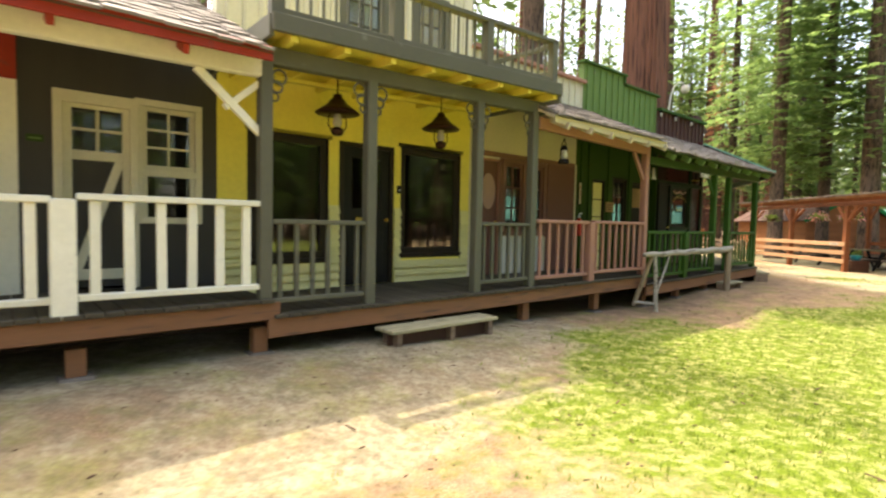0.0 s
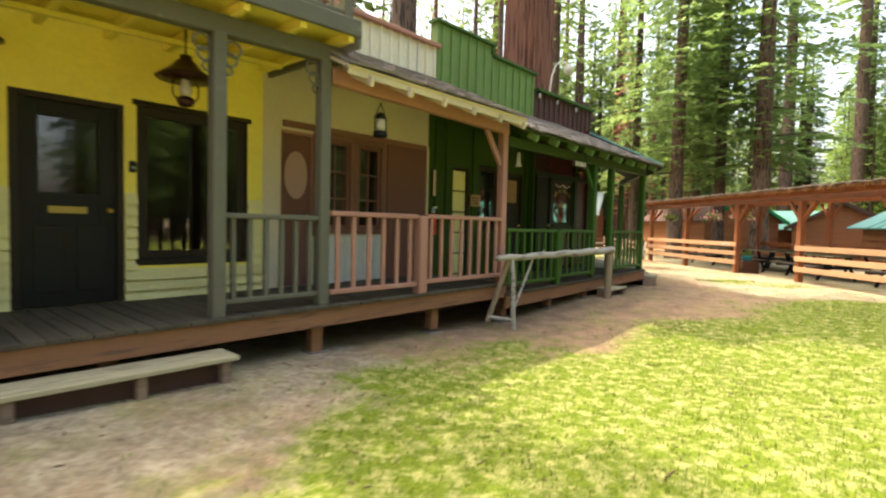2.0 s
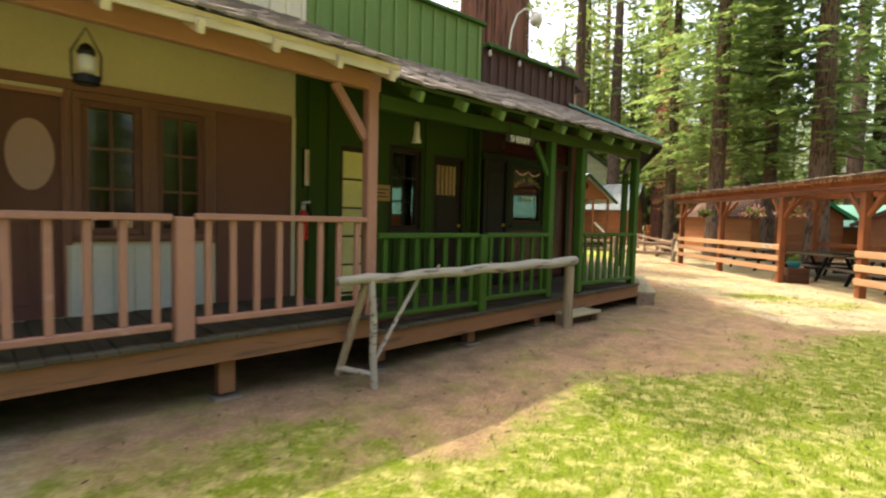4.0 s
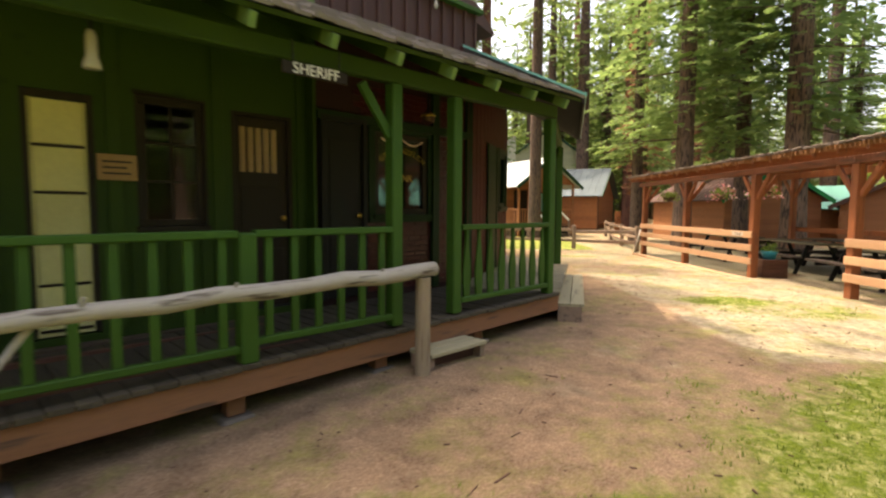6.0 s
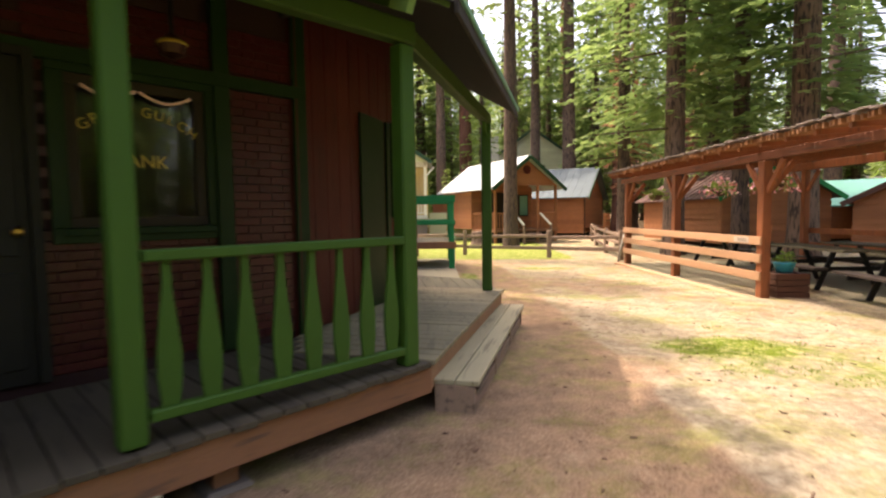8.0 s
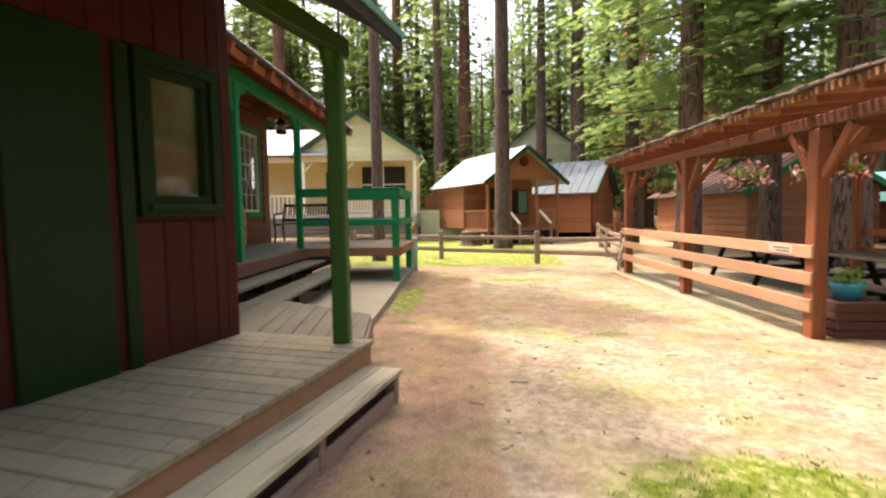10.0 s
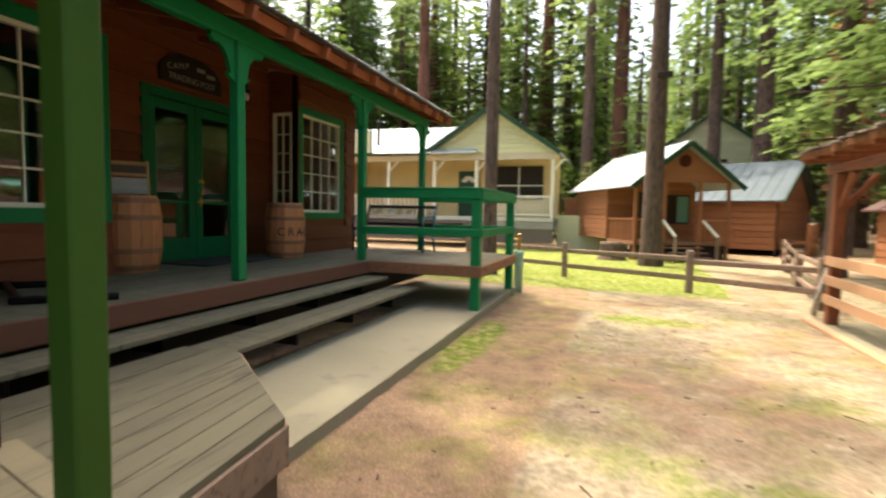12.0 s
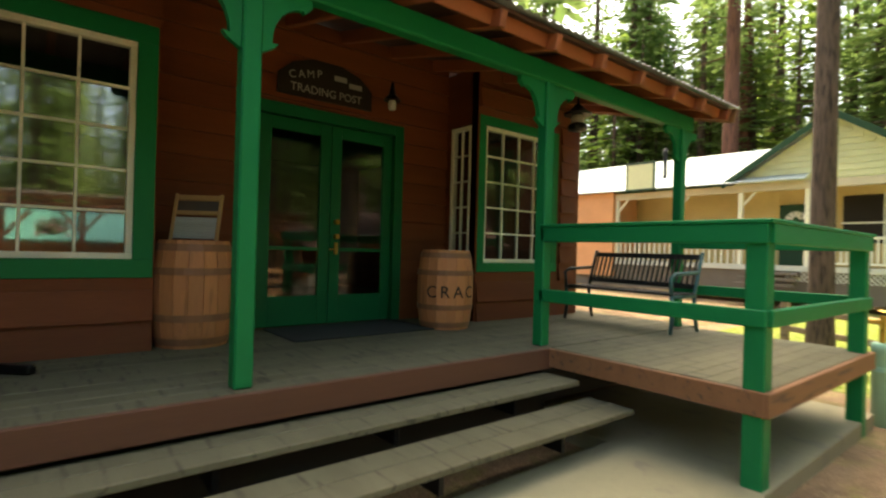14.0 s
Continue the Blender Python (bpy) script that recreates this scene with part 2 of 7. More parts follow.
m_rafter = wood("rafter_ends_stain", (0.30, 0.088, 0.036), 1, rough=0.65)
m_log = wood("peeled_log", (0.31, 0.29, 0.24), 0, rough=0.7, scale=3.0, wear=(0.10, 0.08, 0.06), wear_at=0.55)
m_logz = wood("peeled_log_post", (0.27, 0.21, 0.135), 2, rough=0.7, wear=(0.13, 0.09, 0.06), wear_at=0.56)
m_pav = wood("redwood_stain", (0.245, 0.078, 0.028), 2, rough=0.6, wear=(0.15, 0.055, 0.025), wear_at=0.56)
m_pavbeam = wood("dark_redwood_beam", (0.145, 0.048, 0.021), 1, rough=0.65, wear=(0.08, 0.034, 0.02), wear_at=0.54)
m_pavrail = wood("pale_rail_boards", (0.46, 0.27, 0.15), 1, rough=0.6, rnd=0.15)
m_pavtail = wood("sunned_lath_ends", (0.28, 0.125, 0.052), 0, rough=0.7, rnd=0.15)
m_pavroof = wood("grey_lath", (0.19, 0.15, 0.12), 0, rough=0.8, rnd=0.2)
m_concrete = surface("concrete", (0.235, 0.218, 0.142), rough=0.8, var=0.22, scale=4, bump=0.2, wear=(0.2, 0.18, 0.13), wear_at=0.6)
m_black = surface("black_metal", (0.014, 0.014, 0.015), rough=0.4, metal=0.6, var=0.2)
m_bench = surface("black_bench", (0.02, 0.022, 0.022), rough=0.45, var=0.2)
m_teal = surface("verdigris_iron", (0.05, 0.13, 0.13), rough=0.45, var=0.2)
m_barrel = wood("barrel_oak", (0.50, 0.21, 0.09), 2, rough=0.55, rnd=0.15, wear=(0.33, 0.14, 0.06), wear_at=0.6)
m_hoop = surface("barrel_hoop", (0.27, 0.13, 0.072), rough=0.5, metal=0.1)
m_copper = surface("brown_lamp_metal", (0.045, 0.018, 0.012), rough=0.35, metal=0.5)
m_lampglass = surface("milky_lamp_glass", (0.48, 0.46, 0.39), rough=0.15, var=0.05, bump=0.0)
m_dress = surface("white_panel_paint", (0.55, 0.56, 0.50), **PAINT)
m_cedar = wood("cabin_siding", (0.29, 0.118, 0.048), 0, rough=0.7, rnd=0.14)
m_fence = wood("split_rail_wood", (0.23, 0.16, 0.11), 0, rough=0.85, wear=(0.14, 0.1, 0.07), wear_at=0.55)
m_bark = surface("bark", (0.125, 0.083, 0.058), rough=0.95, var=0.6, scale=4, stretch=(6, 6, 0.9), bump=1.0, rnd=0.1, wear=(0.035, 0.024, 0.018), wear_at=0.5)
m_redbark = surface("red_bark", (0.165, 0.072, 0.045), rough=0.95, var=0.6, scale=3, stretch=(6, 6, 0.4), bump=1.0, wear=(0.055, 0.024, 0.016), wear_at=0.52)
m_bluetrim = surface("pale_wall_paint", (0.58, 0.60, 0.38), **PAINT)
m_orange = surface("peach_wall_paint", (0.62, 0.30, 0.14), **PAINT)
m_housecream = surface("buff_wall_paint", (0.62, 0.47, 0.22), **PAINT)
m_darkgreen = surface("dark_green_paint", (0.008, 0.048, 0.018), rough=0.5, var=0.15)
m_pipe = surface("pale_green_pipe", (0.26, 0.46, 0.36), rough=0.45, var=0.15)
m_brass = surface("brass", (0.55, 0.36, 0.1), rough=0.3, metal=1.0, var=0.15)
m_terra = surface("basket_brown", (0.10, 0.06, 0.04), rough=0.9)
m_turq = surface("turquoise_pot", (0.02, 0.30, 0.38), rough=0.4)
m_pinkfl = surface("pink_petals", (0.80, 0.30, 0.34), rough=0.6, var=0.4, rnd=0.2)
m_palefl = surface("pale_petals", (0.85, 0.55, 0.55), rough=0.6, var=0.3)
m_gold = surface("gold_lettering", (0.42, 0.30, 0.055), rough=0.5, var=0.15)
m_letter = surface("white_lettering", (0.75, 0.75, 0.70), rough=0.6, var=0.1)
m_pale_notice = surface("faded_paper", (0.50, 0.43, 0.34), rough=0.8, var=0.2)
m_dimletter = surface("worn_lettering", (0.26, 0.26, 0.23), rough=0.7, var=0.3)
m_bankgreen = surface("dark_bank_green", (0.007, 0.024, 0.005), rough=0.5, var=0.2, spec=0.2)
m_blackink = surface("black_stencil", (0.03, 0.025, 0.02), rough=0.7)
m_oval = surface("frosted_oval", (0.38, 0.24, 0.20), rough=0.4, var=0.1)
m_oldpaper = surface("tan_board", (0.36, 0.22, 0.10), rough=0.7)
m_curtain = surface("tan_curtain", (0.40, 0.27, 0.15), rough=0.9)
m_extred = surface("extinguisher_red", (0.5, 0.02, 0.015), rough=0.3)
m_table = wood("dark_picnic_boards", (0.075, 0.06, 0.05), 0, rough=0.6)
m_stone = surface("grey_pier_block", (0.15, 0.125, 0.10), rough=0.9, var=0.3)
# Dark brown that stands for shade in the gaps below the decks.
m_shadeskirt = surface("skirt_shade", (0.10, 0.07, 0.045), rough=1.0, var=0.3)
m_litter = surface("dry_twigs", (0.09, 0.05, 0.03), rough=0.9, var=0.4)
m_mat = surface("door_mat", (0.035, 0.04, 0.038), rough=0.95)


def leafy(name, col, back):
    m = bpy.data.materials.new(name)
    m.use_nodes = True
    N, L = m.node_tree.nodes, m.node_tree.links
    b = N["Principled BSDF"]
    gi = N.new("ShaderNodeNewGeometry")
    oi = N.new("ShaderNodeObjectInfo")
    ad = N.new("ShaderNodeMath")
    ad.operation = "MULTIPLY_ADD"
    ad.inputs[1].default_value = 0.45
    L.new(oi.outputs["Random"], ad.inputs[0])
    L.new(gi.outputs["Random Per Island"], ad.inputs[2])
    mx = N.new("ShaderNodeMix")
    mx.data_type = "RGBA"
    mr = N.new("ShaderNodeMapRange")
    mr.inputs["From Max"].default_value = 1.45
    L.new(ad.outputs[0], mr.inputs["Value"])
    L.new(mr.outputs[0], mx.inputs["Factor"])
    mx.inputs["A"].default_value, mx.inputs["B"].default_value = (*col, 1), (*back, 1)
    L.new(mx.outputs["Result"], b.inputs["Base Color"])
    b.inputs["Roughness"].default_value = 0.6
    tr = N.new("ShaderNodeBsdfTranslucent")
    L.new(mx.outputs["Result"], tr.inputs["Color"])
    ms = N.new("ShaderNodeMixShader")
    ms.inputs[0].default_value = 0.58
    L.new(b.outputs[0], ms.inputs[1])
    L.new(tr.outputs[0], ms.inputs[2])
    L.new(ms.outputs[0], N["Material Output"].inputs["Surface"])
    return m


m_fir = leafy("fir_needles", (0.085, 0.165, 0.045), (0.215, 0.315, 0.095))
m_pine = leafy("pine_needles", (0.09, 0.16, 0.042), (0.235, 0.315, 0.095))
m_bright = leafy("young_leaves", (0.12, 0.22, 0.04), (0.25, 0.34, 0.075))
# Lighter copy of the fir green, with sunlight put into the colour.
m_sunny = leafy("sunlit_fir_needles", (0.12, 0.215, 0.06), (0.285, 0.395, 0.13))
m_rusty = leafy("dead_needles", (0.22, 0.10, 0.05), (0.33, 0.17, 0.09))
m_grass = leafy("grass_blades", (0.075, 0.135, 0.010), (0.215, 0.265, 0.032))


def glass(name, tint=(0.9, 0.95, 0.93), ior=1.9):
    m = bpy.data.materials.new(name)
    m.use_nodes = True
    b = m.node_tree.nodes["Principled BSDF"]
    b.inputs["Base Color"].default_value = (*tint, 1)
    b.inputs["Roughness"].default_value = 0.03
    b.inputs["Transmission Weight"].default_value = 1.0
    b.inputs["IOR"].default_value = ior
    return m


m_glass = glass("window_glass", (0.8, 0.85, 0.83), 1.65)
m_plate = glass("plate_glass", (0.85, 0.9, 0.88), 2.45)
m_oldglass = glass("thin_window_glass", (0.5, 0.5, 0.5), 1.6)


def ground_material():
    m = bpy.data.materials.new("ground_cover")
    m.use_nodes = True
    N, L = m.node_tree.nodes, m.node_tree.links
    b = N["Principled BSDF"]
    at = N.new("ShaderNodeAttribute")
    at.attribute_name = "cover"
    co = N.new("ShaderNodeTexCoord")

    def tex(scale, detail=5, rough=0.6):
        t = N.new("ShaderNodeTexNoise")
        t.inputs["Scale"].default_value, t.inputs["Detail"].default_value, t.inputs["Roughness"].default_value = scale, detail, rough
        L.new(co.outputs["Object"], t.inputs["Vector"])
        return t.outputs[0]

    def ramp(src, stops):
        r = N.new("ShaderNodeValToRGB")
        e = r.color_ramp.elements
        e[0].position, e[0].color = stops[0][0], (*stops[0][1], 1)
        e[1].position, e[1].color = stops[-1][0], (*stops[-1][1], 1)
        for p, c in stops[1:-1]:
            e.new(p).color = (*c, 1)
        L.new(src, r.inputs[0])
        return r.outputs[0]

    def mixed(f, a, c):
        x = N.new("ShaderNodeMix")
        x.data_type = "RGBA"
        L.new(f, x.inputs["Factor"])
        L.new(a, x.inputs["A"])
        L.new(c, x.inputs["B"])
        return x.outputs["Result"]

    sep = N.new("ShaderNodeSeparateColor")
    L.new(at.outputs["Color"], sep.inputs[0])
    needles = ramp(tex(55, 6, 0.75), [(0.3, (0.115, 0.070, 0.040)), (0.5, (0.250, 0.168, 0.103)), (0.7, (0.40, 0.305, 0.205))])
    sand = ramp(tex(16, 6, 0.7), [(0.3, (0.18, 0.138, 0.092)), (0.5, (0.305, 0.258, 0.172)), (0.72, (0.43, 0.385, 0.275))])
    lawn = ramp(tex(38, 6, 0.7), [(0.28, (0.042, 0.062, 0.010)), (0.48, (0.10, 0.150, 0.011)), (0.72, (0.205, 0.25, 0.03))])

    dry = ramp(tex(60, 6, 0.75), [(0.3, (0.16, 0.17, 0.045)), (0.52, (0.33, 0.33, 0.12)), (0.68, (0.47, 0.46, 0.25))])
    mr = N.new("ShaderNodeMapRange")
    mr.inputs["From Min"].default_value, mr.inputs["From Max"].default_value = 0.46, 0.64
    L.new(tex(7, 6, 0.7), mr.inputs["Value"])
    lawn = mixed(mr.outputs[0], lawn, dry)

    def broken(src, k, scale):
        a = N.new("ShaderNodeMath")
        a.operation = "MULTIPLY_ADD"
        a.inputs[1].default_value, a.inputs[2].default_value = 0.9, -0.45
        L.new(tex(scale, 6, 0.7), a.inputs[0])
        s = N.new("ShaderNodeMath")
        s.operation = "ADD"
        L.new(a.outputs[0], s.inputs[0])
        L.new(src, s.inputs[1])
        r = N.new("ShaderNodeMapRange")
        r.inputs["From Min"].default_value, r.inputs["From Max"].default_value = 0.5 - k, 0.5 + k
        L.new(s.outputs[0], r.inputs["Value"])
        return r.outputs[0]

    base = mixed(broken(sep.outputs["Green"], 0.14, 2.6), needles, sand)
    moss = ramp(tex(30, 6, 0.7), [(0.3, (0.12, 0.12, 0.03)), (0.7, (0.29, 0.30, 0.08))])
    mm = N.new("ShaderNodeMapRange")
    mm.inputs["From Min"].default_value, mm.inputs["From Max"].default_value, mm.inputs["To Max"].default_value = 0.48, 0.66, 0.65
    L.new(tex(1.7, 7, 0.72), mm.inputs["Value"])
    base = mixed(mm.outputs[0], base, moss)
    mottle = N.new("ShaderNodeMapRange")
    mottle.inputs["From Min"].default_value, mottle.inputs["From Max"].default_value = 0.3, 0.7
    mottle.inputs["To Min"].default_value, mottle.inputs["To Max"].default_value = 0.62, 1.3
    L.new(tex(3.3, 7, 0.7), mottle.inputs["Value"])
    sc = N.new("ShaderNodeVectorMath")
    sc.operation = "SCALE"
    L.new(base, sc.inputs[0])
    L.new(mottle.outputs[0], sc.inputs["Scale"])
    base = sc.outputs[0]
    col = mixed(broken(sep.outputs["Red"], 0.13, 3.6), base, lawn)
    L.new(col, b.inputs["Base Color"])
    b.inputs["Roughness"].default_value = 0.95
    b.inputs["Specular IOR Level"].default_value = 0.15
    bp = N.new("ShaderNodeBump")
    bp.inputs["Strength"].default_value, bp.inputs["Distance"].default_value = 0.7, 0.03
    L.new(tex(45, 6, 0.75), bp.inputs["Height"])
    L.new(bp.outputs[0], b.inputs["Normal"])
    return m


m_ground = ground_material()

# ---- ground ----


def cover(x, y):
    """Share of grass and of pale sand at a place."""
    dx, dy = x - 6.73, y - 13.61
    lx, ly = (dx + dy) * 0.70711, (dy - dx) * 0.70711
    n = noise.noise((x * 0.45, y * 0.45, 0)) * 0.5 + noise.noise((x * 1.3, y * 1.3, 4)) * 0.3
    edge = float(np.interp(lx, (-16, -12.5, -10, -7.5, -4.5, -2, 1, 4, 8), (-1.9, -1.8, -1.15, -0.75, -1.6, -2.2, -2.7, -4.2, -7)))
    lawn = (edge - ly) / 2.2 + n * 1.0
    lawn = min(1.0, max(0.0, lawn + 0.45)) * (0.92 if lx < 0 else max(0.32, 0.92 - lx * 0.16))
    if lx < -10.2:
        lawn *= max(0.42, 1 - (-10.2 - lx) * 0.24)
    if y > 14 and x > 7.4:
        lawn = max(lawn * 0.7, 0.17 + n * 0.55)
    if y > 27.6 and 3.0 < x < 11.5 + (y - 28) * 0.05:
        lawn = max(lawn, 0.85 + n * 0.4)
    if y > 40 or x > 30 or x < -12:
        lawn = 0.25 + n * 0.4
    for px, py, rx, ry, k in ((9.9, 15.4, 0.9, 0.5, 0.62), (10.5, 14.6, 1.4, 0.7, 0.46), (9.7, 19.0, 0.9, 0.5, 0.42), (7.5, 21.6, 0.3, 1.6, 0.65), (9.6, 24.2, 0.9, 0.4, 0.65), (10.9, 20.6, 0.8, 0.5, 0.45)):
        f = 1 - ((x - px) / rx) ** 2 - ((y - py) / ry) ** 2
        if f > -0.6:
            lawn = max(lawn, k * min(1, 0.6 + 0.7 * f) + n * 0.3)
    sand = 0.30 + n * 0.5
    if lx < -8.5 and ly > -2.4:
        sand = 0.62 + n * 0.6
    if x > 8.6 and y > 12 and lx < 26:
        sand = max(sand, 0.82 + n * 0.6)
    if ly > -1.0 and lx > -8:
        sand -= 0.25
    return min(1, max(0, lawn)), min(1, max(0, sand))


def bank_rise(x, y):
    dx, dy = x - 6.73, y - 13.61
    lx, ly = (dx + dy) * 0.70711, (dy - dx) * 0.70711
    f = min(1.0, max(0.0, (ly + 2.2) / 1.8)) if lx < -5 else min(1.0, max(0.0, (ly + 9.0) / 8.0))
    up = float(np.interp(lx, (-17, -13, -10, -7, -5.6, -4, -2.6, 0, 4, 9, 14), (0.24, 0.20, 0.12, 0.05, 0.0, 0.08, 0.16, 0.18, 0.15, 0.10, 0.02)))
    return up * f * f * (3 - 2 * f)


def ground_height(x, y):
    return 0.02 * noise.noise((x * 0.9, y * 0.9, 7)) + 0.012 * noise.noise((x * 3.1, y * 3.1, 2)) + bank_rise(x, y)


def build_ground():
    far_l, far_r = [-400, -200, -100, -60, -40, -28, -20, -14, -10], [28, 32, 38, 46, 60, 90, 150, 260, 420]
    xs = [*far_l, *np.arange(-7, 25.01, 0.17), *far_r]
    ys = [*far_l, *np.arange(-6, 40.01, 0.17), 44, 50, 58, 70, 90, 130, 200, 300, 430]
    nx, ny = len(xs), len(ys)
    verts, cols = [], []
    for y in ys:
        for x in xs:
            near = -7 <= x <= 25 and -6 <= y <= 40
            verts.append((x, y, ground_height(x, y) if near else 0.02))
            cols += [*cover(x, y), 0.0, 1.0]
    faces = [(j * nx + i, j * nx + i + 1, (j + 1) * nx + i + 1, (j + 1) * nx + i) for j in range(ny - 1) for i in range(nx - 1)]
    me = bpy.data.meshes.new("ground")
    me.from_pydata(verts, [], faces)
    a = me.color_attributes.new("cover", "FLOAT_COLOR", "POINT")
    a.data.foreach_set("color", cols)
    me.polygons.foreach_set("use_smooth", [True] * len(me.polygons))
    me.materials.append(m_ground)
    return tagged(new("ground", me), "trodden brown earth with pine needles and patchy bright green grass", "ground", kind="structure")


build_ground()

# ---- builders for repeated kinds ----


def wall(name, m, x0, x1, z0, z1, y0, th, holes, mat, label):
    g = Geo()
    xs = sorted({x0, x1, *[min(max(h[i], x0), x1) for h in holes for i in (0, 1)]})
    zs = sorted({z0, z1, *[min(max(h[i], z0), z1) for h in holes for i in (2, 3)]})
    for a, b in zip(xs[:-1], xs[1:]):
        run = None
        for c, d in zip(zs[:-1], zs[1:]):
            mx, mz = (a + b) / 2, (c + d) / 2
            if any(h[0] < mx < h[1] and h[2] < mz < h[3] for h in holes):
                if run:
                    g.box(a, b, y0, y0 + th, run[0], run[1], 0)
                run = None
            else:
                run = (run[0], d) if run else (c, d)
        if run:
            g.box(a, b, y0, y0 + th, run[0], run[1], 0)
    return solid(name, g, mat, label, "wall", m, "structure")


def lap_boards(parent, x0, x1, z0, z1, y, step, holes, mat, name="siding_board"):
    z = z0
    while z < z1 - 0.02:
        top = min(z + step, z1)
        spans = [(x0, x1)]
        for h in holes:
            if h[2] < top - 0.01 and h[3] > z + 0.01:
                spans = [s for a, b in spans for s in ((a, min(b, h[0])), (max(a, h[1]), b)) if s[1] - s[0] > 0.02]
        for a, b in spans:
            g = Geo()
            g.hull([(a, y - 0.046, z), (b, y - 0.046, z), (b, y - 0.006, top), (a, y - 0.006, top), (a, y, z), (b, y, z), (b, y, top), (a, y, top)],
                   [(0, 1, 2, 3), (4, 5, 6, 7), (0, 1, 5, 4), (3, 2, 6, 7), (0, 3, 7, 4), (1, 2, 6, 5)])
            part(name, g, mat, parent)
        z = top


def battens(parent, x0, x1, step, y, zf, mat, w=0.045, name="batten"):
    x = x0 + step / 2
    while x < x1:
        z0, z1 = zf(x)
        part(name, Geo().box(x - w / 2, x + w / 2, y - 0.034, y, z0, z1), mat, parent)
        x += step


def window(name, m, x0, x1, z0, z1, y, mat, nx, nz, label, fw=0.07, mw=0.022, bars=None, sill=True, depth=0.09, trim=None, trim_w=0.1, pane_mat=None):
    t = thing(name, label, "window", m, kind="structure")
    bars = bars or mat
    g = Geo()
    g.box(x0, x1, y, y + depth, z1 - fw, z1).box(x0, x1, y, y + depth, z0, z0 + fw)
    g.box(x0, x0 + fw, y + 0.002, y + depth, z0 + fw, z1 - fw).box(x1 - fw, x1, y + 0.002, y + depth, z0 + fw, z1 - fw)
    fr = part("window_frame", g, bars, t)
    if trim:
        g = Geo()
        w = trim_w
        g.box(x0 - w, x1 + w, y - 0.03, y + 0.02, z1, z1 + w).box(x0 - w, x1 + w, y - 0.035, y + 0.02, z0 - w, z0)
        g.box(x0 - w, x0, y - 0.028, y + 0.02, z0, z1).box(x1, x1 + w, y - 0.028, y + 0.02, z0, z1)
        part("window_trim", g, trim, t)
    ax, bx, az, bz = x0 + fw, x1 - fw, z0 + fw, z1 - fw
    dx, dz = (bx - ax) / nx, (bz - az) / nz
    for i in range(1, nx):
        part("glazing_bar", Geo().box(ax + i * dx - mw / 2, ax + i * dx + mw / 2, y + 0.015, y + 0.06, az, bz, 0.003), bars, fr)
    for k in range(1, nz):
        part("glazing_bar", Geo().box(ax, bx, y + 0.017, y + 0.058, az + k * dz - mw / 2, az + k * dz + mw / 2, 0.003), bars, fr)
    pm = Geo().box(0, dx, 0, 0.006, 0, dz, 0).mesh("pane", pane_mat or m_glass)
    for i in range(nx):
        for k in range(nz):
            piece("pane", pm, t, Matrix.Translation((ax + i * dx, y + 0.035, az + k * dz)))
    if sill:
        part("window_sill", Geo().box(x0 - 0.04, x1 + 0.04, y - 0.06, y + 0.03, z0 - 0.05, z0 - 0.002), trim or mat, t)
    return t


def railing(m, x0, x1, y, zt, zb, mat, label, n, bw=0.045, bd=0.045, tw=0.09, th=0.05, shape=None, group="porch railings", skip=()):
    t = thing("porch_railing", label, "railing", m, group)
    part("top_rail", Geo().box(x0, x1, y - tw / 2, y + tw / 2, zt - th, zt, 0.008), mat, t)
    part("bottom_rail", Geo().box(x0, x1, y - tw * 0.4, y + tw * 0.4, zb, zb + th, 0.008), mat, t)
    me = (shape or Geo().box(-bw / 2, bw / 2, -bd / 2, bd / 2, 0, zt - zb - 2 * th)).mesh("baluster", mat)
    for i in range(n):
        if i in skip:
            continue
        x = x0 + (x1 - x0) * (i + 0.5) / n
        piece("baluster", me, t, pose(x, y, zb + th, 0, random.uniform(-0.5, 0.5), 0))
    return t


def post(m, x, y, z0, z1, w, mat, label, group="porch posts", name="porch_post", cap=0):
    t = thing(name, label, "post", m @ Matrix.Translation((x, y, z0)), group)
    part("shaft", Geo().box(-w / 2, w / 2, -w / 2, w / 2, 0, z1 - z0, 0.012), mat, t)
    return t


def scroll_bracket(parent, x, y, z, side, mat, size=0.34):
    """A sawn bracket between post and beam, side +1 or -1 along x."""
    pts = [(0.0, 0.0), (size, 0.0), (size * 1.02, -0.05), (size * 0.86, -0.10), (size * 0.78, -0.06)]
    for i in range(7):
        a = math.pi / 2 * i / 6
        pts.append((0.075 + size * 0.62 * (1 - math.sin(a)), -0.08 - size * 0.8 * (1 - math.cos(a))))
    pts += [(0.12, -size * 1.02), (0.09, -size * 1.12), (0.0, -size * 1.28)]
    g = Geo().plate([(x + side * px, z + pz) for px, pz in pts], y - 0.025, y + 0.025)
    return part("scroll_bracket", g, mat, parent)


SHINGLES = []


